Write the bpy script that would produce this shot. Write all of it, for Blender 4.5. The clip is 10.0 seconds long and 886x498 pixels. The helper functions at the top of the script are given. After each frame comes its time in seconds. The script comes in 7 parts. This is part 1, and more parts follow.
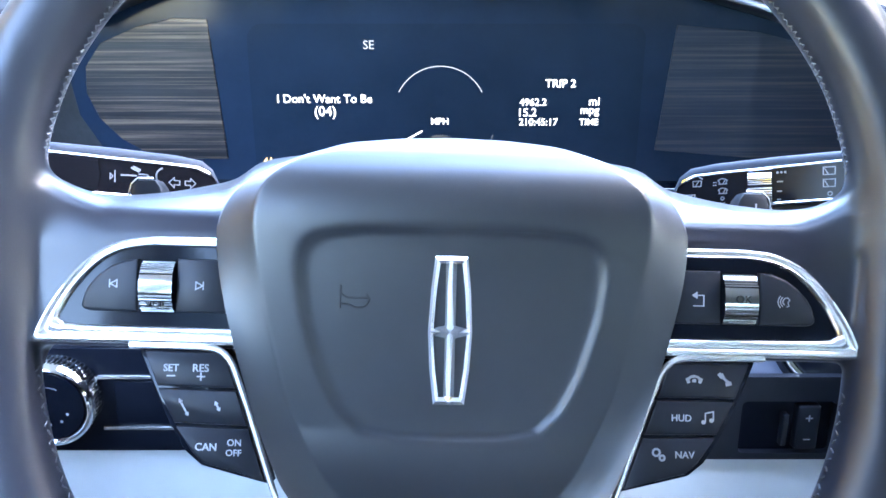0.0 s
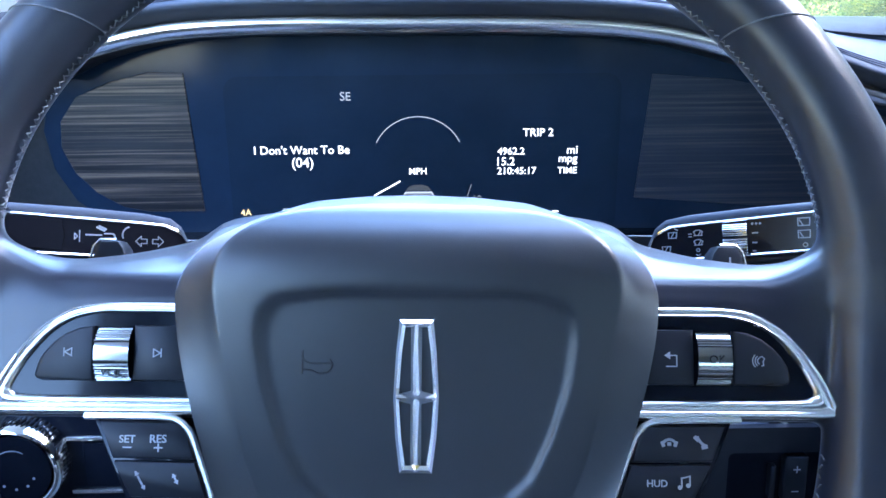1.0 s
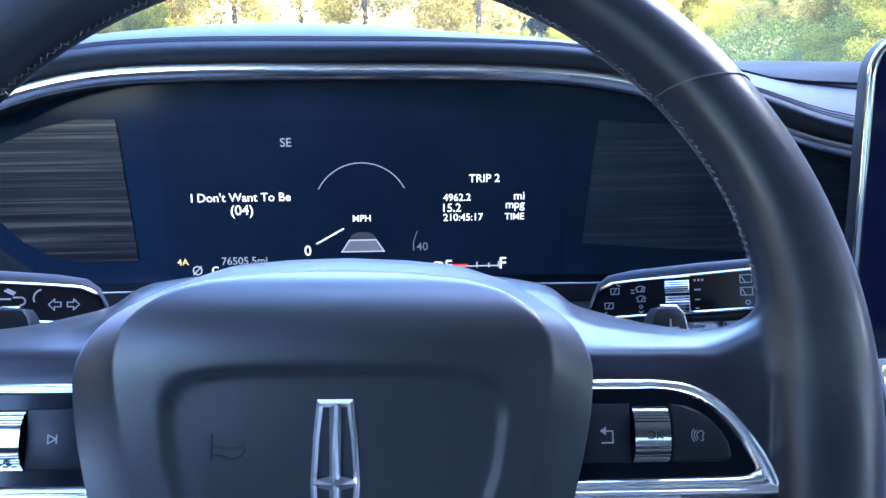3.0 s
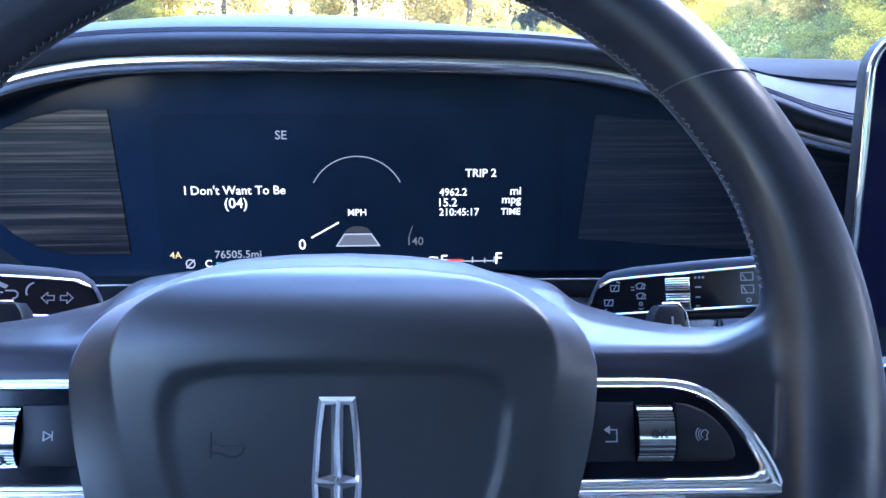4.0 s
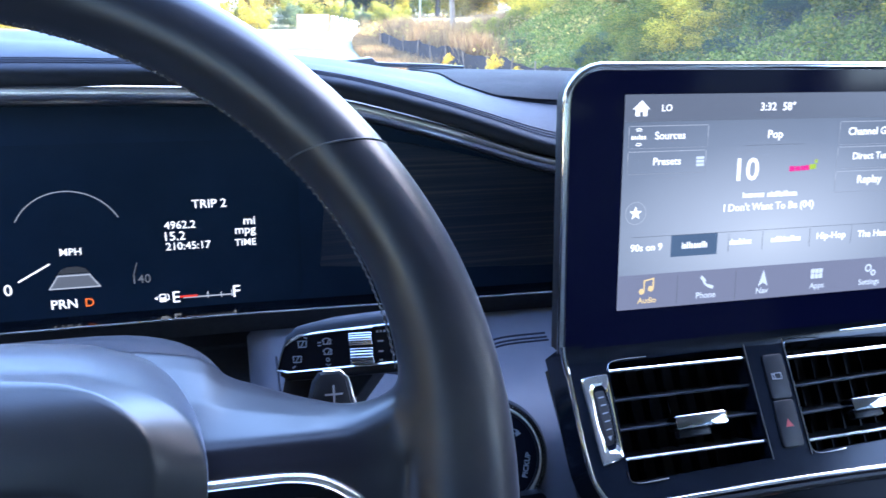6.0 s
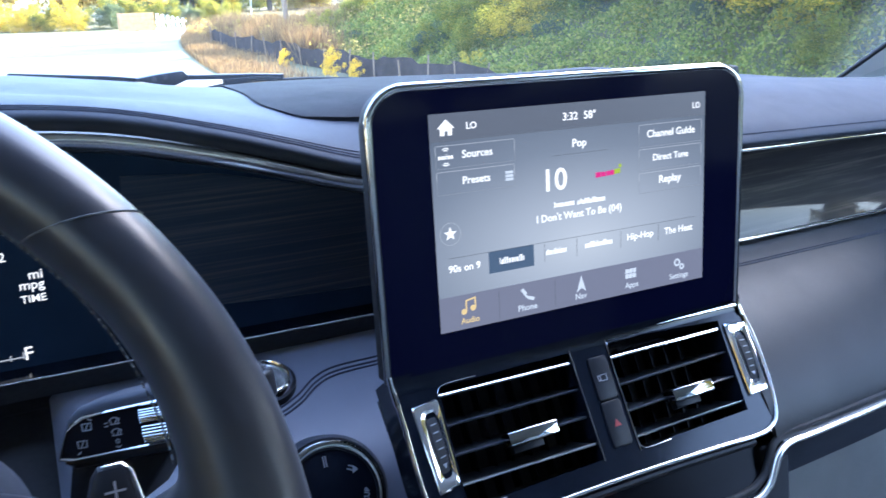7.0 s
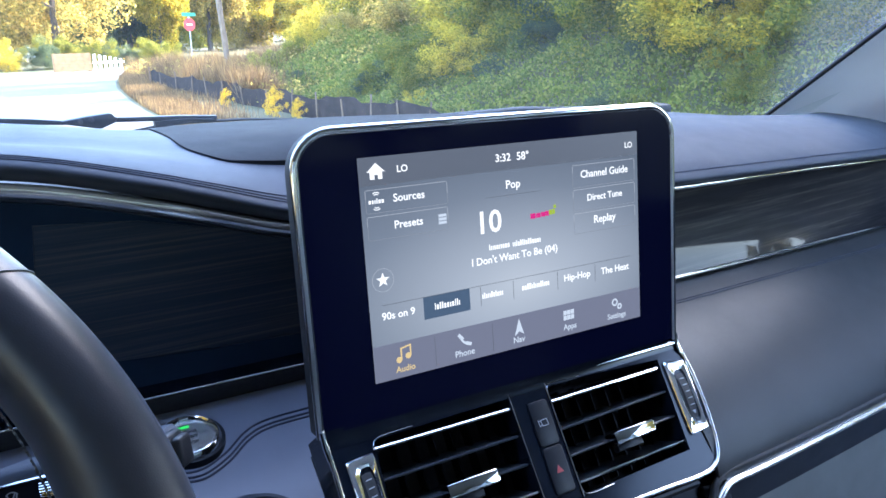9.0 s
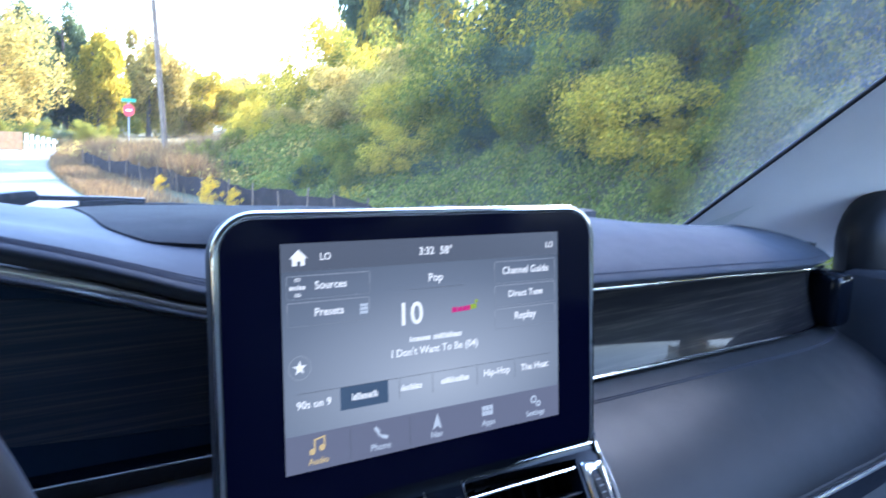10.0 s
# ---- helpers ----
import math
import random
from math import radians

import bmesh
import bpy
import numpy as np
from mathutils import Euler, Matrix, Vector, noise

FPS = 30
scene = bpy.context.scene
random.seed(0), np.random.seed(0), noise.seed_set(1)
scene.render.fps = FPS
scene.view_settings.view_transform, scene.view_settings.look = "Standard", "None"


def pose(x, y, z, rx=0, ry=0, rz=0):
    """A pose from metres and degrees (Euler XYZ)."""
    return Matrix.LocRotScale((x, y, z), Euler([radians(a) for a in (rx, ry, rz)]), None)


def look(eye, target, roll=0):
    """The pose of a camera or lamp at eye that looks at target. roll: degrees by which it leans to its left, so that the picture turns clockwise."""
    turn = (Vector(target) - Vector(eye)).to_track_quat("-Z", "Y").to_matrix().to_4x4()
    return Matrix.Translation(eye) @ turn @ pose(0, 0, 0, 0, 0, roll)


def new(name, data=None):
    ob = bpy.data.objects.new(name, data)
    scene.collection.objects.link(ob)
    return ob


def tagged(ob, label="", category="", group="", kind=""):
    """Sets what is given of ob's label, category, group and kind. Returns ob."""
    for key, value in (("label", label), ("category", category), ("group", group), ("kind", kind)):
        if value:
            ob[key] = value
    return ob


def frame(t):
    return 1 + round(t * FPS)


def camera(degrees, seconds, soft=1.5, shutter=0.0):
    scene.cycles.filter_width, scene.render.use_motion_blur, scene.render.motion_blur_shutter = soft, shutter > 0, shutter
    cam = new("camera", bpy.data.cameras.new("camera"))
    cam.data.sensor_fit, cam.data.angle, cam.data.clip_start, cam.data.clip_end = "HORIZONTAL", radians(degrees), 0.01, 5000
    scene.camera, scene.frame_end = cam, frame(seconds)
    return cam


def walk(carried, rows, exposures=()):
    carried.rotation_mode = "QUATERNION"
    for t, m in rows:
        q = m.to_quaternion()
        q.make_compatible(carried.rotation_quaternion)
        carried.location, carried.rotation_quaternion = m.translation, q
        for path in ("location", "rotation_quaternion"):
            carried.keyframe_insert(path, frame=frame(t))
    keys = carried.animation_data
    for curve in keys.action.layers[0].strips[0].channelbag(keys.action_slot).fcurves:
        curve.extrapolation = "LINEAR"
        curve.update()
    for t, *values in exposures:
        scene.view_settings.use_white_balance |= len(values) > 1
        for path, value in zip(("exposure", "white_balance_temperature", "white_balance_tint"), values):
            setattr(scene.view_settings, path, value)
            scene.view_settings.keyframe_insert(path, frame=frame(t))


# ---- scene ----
cam = camera(59.6, 10.0, 1.5, 0.32)
METRES, EYE, TILT, LEAN, TURN = 0.303, 1.45, -21.5, 0.0, 0.0
ROWS = [
    (0.0, 0.0, 0.0, 0.0, 0.0, 0.0, -0.0),
    (0.5, 0.0178, 0.0153, 0.0132, -0.11, 1.68, 0.38),
    (1.0, 0.0332, 0.0218, 0.0262, -0.56, 2.98, 0.78),
    (1.5, 0.0421, 0.021, 0.0312, -1.22, 3.97, 1.15),
    (2.0, 0.067, 0.0405, 0.0548, -2.05, 4.55, 1.45),
    (2.5, 0.0746, 0.0251, 0.0569, -2.75, 5.05, 1.62),
    (2.7, 0.0840, 0.0371, 0.0654, -2.97, 5.13, 1.54),
    (3.8, 0.0804, 0.1298, 0.0888, -3.62, 5.02, 1.28),
    (4.0, 0.0673, 0.0829, 0.0798, -4.0, 4.66, 1.12),
    (4.5, 0.1001, 0.0911, 0.099, -4.95, 4.16, 1.36),
    (5.0, 0.188, 0.0946, 0.1396, -6.8, 3.53, 1.79),
    (5.2, 0.2598, 0.0773, 0.1802, -8.58, 3.15, 2.22),
    (6.3, 0.3541, 0.1095, 0.1996, -18.37, 1.95, 6.06),
    (6.5, 0.3718, 0.1148, 0.2269, -20.96, 1.17, 7.22),
    (7.0, 0.4548, 0.1228, 0.2607, -25.64, 0.61, 10.26),
    (7.5, 0.5057, 0.127, 0.2808, -28.63, 0.52, 12.17),
    (8.0, 0.5542, 0.1858, 0.2897, -31.04, 0.38, 13.03),
    (8.5, 0.5206, 0.1723, 0.2813, -30.83, 0.99, 12.52),
    (9.0, 0.5006, 0.1479, 0.2727, -29.64, 2.6, 11.56),
    (9.5, 0.4801, 0.1345, 0.2631, -29.55, 4.88, 10.46),
    (10.0, 0.5116, 0.129, 0.2554, -34.89, 8.83, 9.78),
]
STOPS = 3.5
walk(cam, [(t, pose(0, 0, EYE, TILT, LEAN, TURN) @ pose(METRES * x, METRES * y, METRES * z, 90 + pitch, roll, yaw)) for t, x, y, z, yaw, pitch, roll in ROWS],
     exposures=[(0.0, STOPS + 2.2, 6250, 13), (0.5, STOPS + 2.02, 5900, 14), (0.9, STOPS + 1.50, 5600, 14), (1.6, STOPS + 0.98, 5300, 15), (5.0, STOPS + 0.74, 5350, 20), (6.5, STOPS + 0.34, 5700, 15), (8.0, STOPS + 0.10, 6000, 13), (9.4, STOPS + 0.02, 5900, 14), (10.0, STOPS - 0.15, 5400, 16)])

# ---- light ----
SUN_AZ, SUN_EL = 74.0, 34.0
world = bpy.data.worlds.new("sky")
scene.world = world
world.use_nodes = True
wt = world.node_tree
sky = wt.nodes.new("ShaderNodeTexSky")
sky.sky_type, sky.sun_disc = "NISHITA", False
sky.sun_elevation, sky.sun_rotation = radians(SUN_EL), radians(SUN_AZ)
wt.links.new(sky.outputs["Color"], wt.nodes["Background"].inputs["Color"])
wt.nodes["Background"].inputs["Strength"].default_value = 0.28
sun_data = bpy.data.lights.new("sun", "SUN")
sun_data.energy, sun_data.angle, sun_data.color = 2.7, radians(0.6), (1.0, 0.9, 0.74)
sun = new("sun", sun_data)
sun_dir = Vector((math.sin(radians(SUN_AZ)) * math.cos(radians(SUN_EL)), math.cos(radians(SUN_AZ)) * math.cos(radians(SUN_EL)), math.sin(radians(SUN_EL))))
sun.matrix_world = look(sun_dir * 50, (0, 0, 0))


# ---- materials ----
def nodes_of(name):
    m = bpy.data.materials.new(name)
    m.use_nodes = True
    return m, m.node_tree, m.node_tree.nodes["Principled BSDF"]


def ramp(t, socket, stops):
    r = t.nodes.new("ShaderNodeValToRGB")
    els = r.color_ramp.elements
    while len(els) < len(stops):
        els.new(0.5)
    for e, (at, c) in zip(els, stops):
        e.position, e.color = at, (*c, 1)
    t.links.new(socket, r.inputs["Fac"])
    return r.outputs["Color"]


def noise_tex(t, scale, detail=4.0, stretch=None, coord="Object", rough=0.55):
    n = t.nodes.new("ShaderNodeTexNoise")
    n.inputs["Scale"].default_value, n.inputs["Detail"].default_value, n.inputs["Roughness"].default_value = scale, detail, rough
    c = t.nodes.new("ShaderNodeTexCoord")
    mp = t.nodes.new("ShaderNodeMapping")
    if stretch:
        mp.inputs["Scale"].default_value = stretch
    t.links.new(c.outputs[coord], mp.inputs["Vector"])
    t.links.new(mp.outputs["Vector"], n.inputs["Vector"])
    return n.outputs["Fac"], mp.outputs["Vector"]


def bump(t, b, height, strength, dist=0.001):
    bp = t.nodes.new("ShaderNodeBump")
    bp.inputs["Strength"].default_value, bp.inputs["Distance"].default_value = strength, dist
    t.links.new(height, bp.inputs["Height"])
    t.links.new(bp.outputs["Normal"], b.inputs["Normal"])


def leather(name, c0, c1, rough=0.45, grain=900.0, strength=0.25, sheen=0.0, spec=0.5):
    m, t, b = nodes_of(name)
    b.inputs["Specular IOR Level"].default_value = spec
    f, vec = noise_tex(t, 14.0, 5.0)
    t.links.new(ramp(t, f, [(0.3, c0), (0.7, c1)]), b.inputs["Base Color"])
    f2, _ = noise_tex(t, 40.0, 3.0)
    mr = t.nodes.new("ShaderNodeMapRange")
    mr.inputs["To Min"].default_value, mr.inputs["To Max"].default_value = rough - 0.07, rough + 0.1
    t.links.new(f2, mr.inputs["Value"])
    t.links.new(mr.outputs["Result"], b.inputs["Roughness"])
    v = t.nodes.new("ShaderNodeTexVoronoi")
    v.feature = "DISTANCE_TO_EDGE"
    v.inputs["Scale"].default_value = grain
    t.links.new(vec, v.inputs["Vector"])
    bump(t, b, v.outputs["Distance"], strength, 0.0006)
    b.inputs["Sheen Weight"].default_value, b.inputs["Sheen Roughness"].default_value = sheen, 0.4
    b.inputs["Sheen Tint"].default_value = (0.75, 0.8, 1.0, 1)
    return m


def plain(name, c, rough=0.4, metal=0.0, vary=0.15, scale=30.0, coat=0.0):
    m, t, b = nodes_of(name)
    f, _ = noise_tex(t, scale, 5.0)
    t.links.new(ramp(t, f, [(0.25, tuple(v * (1 - vary) for v in c)), (0.75, tuple(min(1, v * (1 + vary)) for v in c))]), b.inputs["Base Color"])
    f2, _ = noise_tex(t, scale * 4, 3.0)
    mr = t.nodes.new("ShaderNodeMapRange")
    mr.inputs["To Min"].default_value, mr.inputs["To Max"].default_value = rough * 0.8, min(1, rough * 1.25)
    t.links.new(f2, mr.inputs["Value"])
    t.links.new(mr.outputs["Result"], b.inputs["Roughness"])
    b.inputs["Metallic"].default_value = metal
    b.inputs["Coat Weight"].default_value = coat
    b.inputs["Coat Roughness"].default_value = 0.05
    return m


def glow(name, c, strength):
    m, t, b = nodes_of(name)
    b.inputs["Base Color"].default_value = (0.01, 0.01, 0.012, 1)
    b.inputs["Roughness"].default_value = 0.3
    b.inputs["Specular IOR Level"].default_value = 0.12
    b.inputs["Emission Color"].default_value = (*c, 1)
    b.inputs["Emission Strength"].default_value = strength / 2 ** STOPS
    return m


LEATHER = leather("dark_blue_leather", (0.026, 0.031, 0.042), (0.034, 0.040, 0.053), 0.62, sheen=0.03, spec=0.14)
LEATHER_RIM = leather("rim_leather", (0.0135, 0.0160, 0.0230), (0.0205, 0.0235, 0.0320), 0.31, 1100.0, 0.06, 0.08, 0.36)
def add_wear(m, x, y, z, reach, colour):
    """A rubbed patch round a point of the thing, ragged at its edge."""
    t, b = m.node_tree, m.node_tree.nodes["Principled BSDF"]
    old = b.inputs["Base Color"].links[0].from_socket
    c, mp, g = t.nodes.new("ShaderNodeTexCoord"), t.nodes.new("ShaderNodeMapping"), t.nodes.new("ShaderNodeTexGradient")
    mp.inputs["Location"].default_value = (-x / reach, -y / reach, -z / reach)
    mp.inputs["Scale"].default_value = (1 / reach, 1 / reach, 1 / reach)
    g.gradient_type = "SPHERICAL"
    t.links.new(c.outputs["Object"], mp.inputs["Vector"])
    t.links.new(mp.outputs["Vector"], g.inputs["Vector"])
    f, _ = noise_tex(t, 55.0, 6.0)
    mul, mx = t.nodes.new("ShaderNodeMath"), t.nodes.new("ShaderNodeMix")
    mul.operation = "MULTIPLY"
    mx.data_type = "RGBA"
    t.links.new(g.outputs["Fac"], mul.inputs[0])
    t.links.new(f, mul.inputs[1])
    t.links.new(mul.outputs[0], mx.inputs["Factor"])
    t.links.new(old, mx.inputs["A"])
    mx.inputs["B"].default_value = (*colour, 1)
    t.links.new(mx.outputs["Result"], b.inputs["Base Color"])


def darken_spokes(m):
    """Inside the rim colour and sheen are lowered, toning down skylight on the spokes."""
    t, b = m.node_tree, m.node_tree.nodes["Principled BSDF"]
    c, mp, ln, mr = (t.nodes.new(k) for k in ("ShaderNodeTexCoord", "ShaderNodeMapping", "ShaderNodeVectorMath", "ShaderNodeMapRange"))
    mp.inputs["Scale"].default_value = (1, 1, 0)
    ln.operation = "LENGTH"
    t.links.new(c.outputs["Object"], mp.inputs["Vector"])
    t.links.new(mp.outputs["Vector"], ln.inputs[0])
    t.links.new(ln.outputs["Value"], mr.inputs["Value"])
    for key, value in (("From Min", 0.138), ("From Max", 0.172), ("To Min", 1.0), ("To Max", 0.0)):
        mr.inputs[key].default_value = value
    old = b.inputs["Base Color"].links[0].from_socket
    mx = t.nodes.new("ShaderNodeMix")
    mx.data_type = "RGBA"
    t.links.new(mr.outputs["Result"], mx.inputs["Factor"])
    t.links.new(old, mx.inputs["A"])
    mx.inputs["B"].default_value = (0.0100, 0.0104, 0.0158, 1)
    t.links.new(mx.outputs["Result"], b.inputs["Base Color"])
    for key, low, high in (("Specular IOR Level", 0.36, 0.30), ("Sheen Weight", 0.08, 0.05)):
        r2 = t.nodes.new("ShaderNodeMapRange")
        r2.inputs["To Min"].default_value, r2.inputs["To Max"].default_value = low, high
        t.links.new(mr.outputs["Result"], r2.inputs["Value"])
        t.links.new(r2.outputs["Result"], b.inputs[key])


darken_spokes(LEATHER_RIM)
add_wear(LEATHER_RIM, 0.176, 0.045, 0.004, 0.05, (0.034, 0.034, 0.036))
add_wear(LEATHER_RIM, 0.168, 0.030, 0.010, 0.032, (0.052, 0.055, 0.054))
add_wear(LEATHER_RIM, -0.176, 0.02, 0.004, 0.045, (0.035, 0.032, 0.030))
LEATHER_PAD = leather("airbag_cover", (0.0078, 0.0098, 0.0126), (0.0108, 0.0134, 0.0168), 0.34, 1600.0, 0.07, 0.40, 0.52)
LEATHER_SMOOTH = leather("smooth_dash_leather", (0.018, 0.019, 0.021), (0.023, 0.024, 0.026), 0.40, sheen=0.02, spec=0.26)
# The dash leather paled: skylight reflected on the lower dash is in its colour.
LEATHER_SKYLIT = leather("skylit_dash_leather", (0.095, 0.104, 0.134), (0.115, 0.124, 0.158), 0.50, sheen=0.2, spec=0.5)
LEATHER_LOW = leather("light_grey_leather", (0.15, 0.155, 0.15), (0.19, 0.195, 0.19), 0.5)
KNEE = leather("pale_lower_trim", (0.36, 0.37, 0.36), (0.43, 0.44, 0.43), 0.5)
SEAT = leather("seat_leather", (0.15, 0.15, 0.145), (0.20, 0.20, 0.195), 0.5)
PAD_DARK = leather("dash_grille", (0.008, 0.009, 0.012), (0.014, 0.015, 0.019), 0.8, 700.0, 0.5, spec=0.12)
GLOSS = plain("piano_black", (0.0045, 0.0058, 0.0095), 0.08, 0, 0.2, 60)
GLOSS.node_tree.nodes["Principled BSDF"].inputs["Specular IOR Level"].default_value = 0.12
STACK_GLOSS = plain("console_black", (0.005, 0.007, 0.012), 0.14, 0, 0.2, 60)
STACK_GLOSS.node_tree.nodes["Principled BSDF"].inputs["Specular IOR Level"].default_value = 0.16
LEDGE_GLOSS = plain("ledge_black", (0.004, 0.005, 0.008), 0.09, 0, 0.2, 60)
LEDGE_GLOSS.node_tree.nodes["Principled BSDF"].inputs["Specular IOR Level"].default_value = 0.6
KEY_BLACK = plain("key_strip_black", (0.004, 0.004, 0.006), 0.2, 0, 0.2, 60)
KEY_BLACK.node_tree.nodes["Principled BSDF"].inputs["Specular IOR Level"].default_value = 0.03
SATIN = plain("satin_black_plastic", (0.0070, 0.0086, 0.0125), 0.42, 0, 0.2, 60)
SATIN.node_tree.nodes["Principled BSDF"].inputs["Specular IOR Level"].default_value = 0.2
SLAT = plain("vent_slat_black", (0.020, 0.024, 0.031), 0.38, 0, 0.2, 60)
RUBBER = plain("soft_black", (0.010, 0.010, 0.012), 0.7, 0, 0.2, 60)
EMBLEM_CHROME = plain("emblem_chrome", (0.92, 0.92, 0.92), 0.07, 0.93, 0.03, 25)
TRIM_CHROME = plain("trim_chrome", (0.80, 0.79, 0.77), 0.24, 0.95, 0.04, 25)
CHROME = plain("chrome", (0.52, 0.52, 0.52), 0.09, 1.0, 0.04, 25)
SATIN_CHROME = plain("satin_chrome", (0.80, 0.79, 0.77), 0.20, 0.82, 0.06, 25)
STITCH = plain("grey_thread", (0.085, 0.09, 0.10), 0.8, 0, 0.2, 200)
STITCH_DARK = plain("navy_thread", (0.018, 0.021, 0.038), 0.8, 0, 0.2, 200)
MARK = plain("white_print", (0.24, 0.25, 0.27), 0.5, 0, 0.06, 100)
MARK_DIM = plain("grey_print", (0.30, 0.31, 0.33), 0.5, 0, 0.06, 100)
EMBOSS = plain("embossed_mark", (0.004, 0.005, 0.006), 0.6, 0, 0.1, 100)
RED_PRINT = plain("red_print", (0.25, 0.02, 0.02), 0.5, 0, 0.1, 100)
# Headliner cloth made near white, with the daylight on the pillar in its colour.
PILLAR_LIT = leather("pillar_cloth_lit", (0.86, 0.87, 0.90), (0.90, 0.91, 0.94), 0.8, 500.0, 0.3)
HEADLINER = leather("headliner", (0.44, 0.45, 0.46), (0.52, 0.53, 0.54), 0.8, 500.0, 0.3)
CAR_SHELL = plain("cabin_trim", (0.30, 0.31, 0.31), 0.6, 0, 0.2, 8)
CARPET = plain("carpet", (0.03, 0.03, 0.033), 0.95, 0, 0.3, 90)
WHITE_LIT = glow("lit_white", (0.95, 0.97, 0.95), 1.25)
BLUE_LIT = glow("lit_pale_blue", (0.8, 0.9, 1.0), 0.80)
FAINT_LIT = glow("lit_faint_blue", (0.75, 0.86, 1.0), 0.34)
EDGE_LIT = glow("lit_edge", (0.52, 0.58, 0.66), 0.46)
DIM_LIT = glow("lit_grey", (0.55, 0.62, 0.72), 0.20)
LANE_LIT = glow("lit_lane", (0.5, 0.56, 0.62), 0.07)
LINE_LIT = glow("lit_line", (0.62, 0.68, 0.75), 0.62)
GOLD_LIT = glow("lit_gold", (1.0, 0.76, 0.36), 0.8)
ORANGE_LIT = glow("lit_orange", (1.0, 0.20, 0.03), 0.95)
RED_LIT = glow("lit_red", (1.0, 0.06, 0.03), 0.75)
CYAN_LIT = glow("lit_cyan", (0.15, 0.65, 0.8), 0.55)
PINK_LIT = glow("lit_pink", (0.95, 0.03, 0.30), 0.75)
LIME_LIT = glow("lit_lime", (0.55, 0.75, 0.05), 0.7)
GREEN_LIT = glow("lit_green", (0.05, 0.9, 0.15), 0.9)


def cluster_glass(name, c, lit):
    m, t, b = nodes_of(name)
    f, _ = noise_tex(t, 25.0, 4.0)
    t.links.new(ramp(t, f, [(0.3, c), (0.7, tuple(v * 1.25 for v in c))]), b.inputs["Base Color"])
    b.inputs["Roughness"].default_value = 0.12
    b.inputs["Specular IOR Level"].default_value = 0.05
    b.inputs["Emission Color"].default_value = (0.12, 0.42, 1.0, 1)
    b.inputs["Emission Strength"].default_value = lit / 2 ** STOPS
    return m


STALK_FACE = cluster_glass("stalk_face_black", (0.006, 0.006, 0.008), 0.0)
# Navy base and faint glow stand for sky reflected in black glass.
PANEL_GLASS = cluster_glass("sky_tinted_panel_glass", (0.0090, 0.0158, 0.0295), 0.001)
BROW_TRIM = plain("satin_light_trim", (0.86, 0.82, 0.74), 0.22, 1.0, 0.05, 12)
# Navy base as on the panel; the display itself glows faintly.
CLUSTER_LIT = cluster_glass("cluster_glow", (0.0078, 0.0133, 0.024), 0.003)


def wood_material(name, tan, lift, coat=0.22, across=34.0, deep=34.0, low=(0.006, 0.006, 0.008)):
    """Near-black veneer with thin sharp lighter streaks along its length."""
    m, t, b = nodes_of(name)
    broad, _ = noise_tex(t, 7.0, 5.0, (1.0, 12.0, 12.0), rough=0.6)
    fine, _ = noise_tex(t, 10.0, 7.0, (0.30, deep, across), rough=0.70)
    base = ramp(t, broad, [(0.3, low), (0.7, (low[0] + 0.022 * lift, low[1] + 0.021 * lift, low[2] + 0.024 * lift))])
    line = ramp(t, fine, [(0.46, (0, 0, 0)), (0.54, (0.25, 0.25, 0.25)), (0.64, (1, 1, 1))])
    mx = t.nodes.new("ShaderNodeMix")
    mx.data_type = "RGBA"
    mx.inputs["B"].default_value = (*tan, 1)
    t.links.new(line, mx.inputs["Factor"])
    t.links.new(base, mx.inputs["A"])
    t.links.new(mx.outputs["Result"], b.inputs["Base Color"])
    b.inputs["Roughness"].default_value = 0.4
    b.inputs["Specular IOR Level"].default_value = 0.10
    b.inputs["Coat Weight"].default_value, b.inputs["Coat Roughness"].default_value = coat, 0.03
    bump(t, b, fine, 0.08, 0.0004)
    return m


WOOD = wood_material("dark_streaked_wood", (0.120, 0.088, 0.064), 0.5)
# The navy ground tone repeats the haze painted into the panel.
WOOD_DARK = wood_material("black_wood_veneer", (0.048, 0.048, 0.052), 0.35, low=(0.0135, 0.0205, 0.0350))
WOOD_GLOSS = wood_material("glossy_black_veneer", (0.034, 0.031, 0.028), 0.3, 0.19, 18.0, 3.0)
WOOD_GLOSS.node_tree.nodes["Principled BSDF"].inputs["Specular IOR Level"].default_value = 0.03


def screen_material():
    m, t, b = nodes_of("media_screen")
    c = t.nodes.new("ShaderNodeTexCoord")
    sep = t.nodes.new("ShaderNodeSeparateXYZ")
    t.links.new(c.outputs["Object"], sep.inputs["Vector"])
    mp = t.nodes.new("ShaderNodeMapping")
    mp.inputs["Location"].default_value = (-0.110 / 0.20, 0.092 / 0.098, 0)
    mp.inputs["Scale"].default_value = (1 / 0.20, 1 / 0.098, 0)
    t.links.new(c.outputs["Object"], mp.inputs["Vector"])
    g = t.nodes.new("ShaderNodeTexGradient")
    g.gradient_type = "SPHERICAL"
    t.links.new(mp.outputs["Vector"], g.inputs["Vector"])
    col = ramp(t, g.outputs["Fac"], [(0.0, (0.115, 0.145, 0.19)), (0.35, (0.20, 0.24, 0.295)), (0.75, (0.40, 0.45, 0.505)), (1.0, (0.52, 0.57, 0.61))])
    b.inputs["Base Color"].default_value = (0.008, 0.008, 0.010, 1)
    b.inputs["Roughness"].default_value = 0.08
    b.inputs["Specular IOR Level"].default_value = 0.10
    t.links.new(col, b.inputs["Emission Color"])
    b.inputs["Emission Strength"].default_value = 1.0 / 2 ** STOPS
    return m


SCREEN = screen_material()
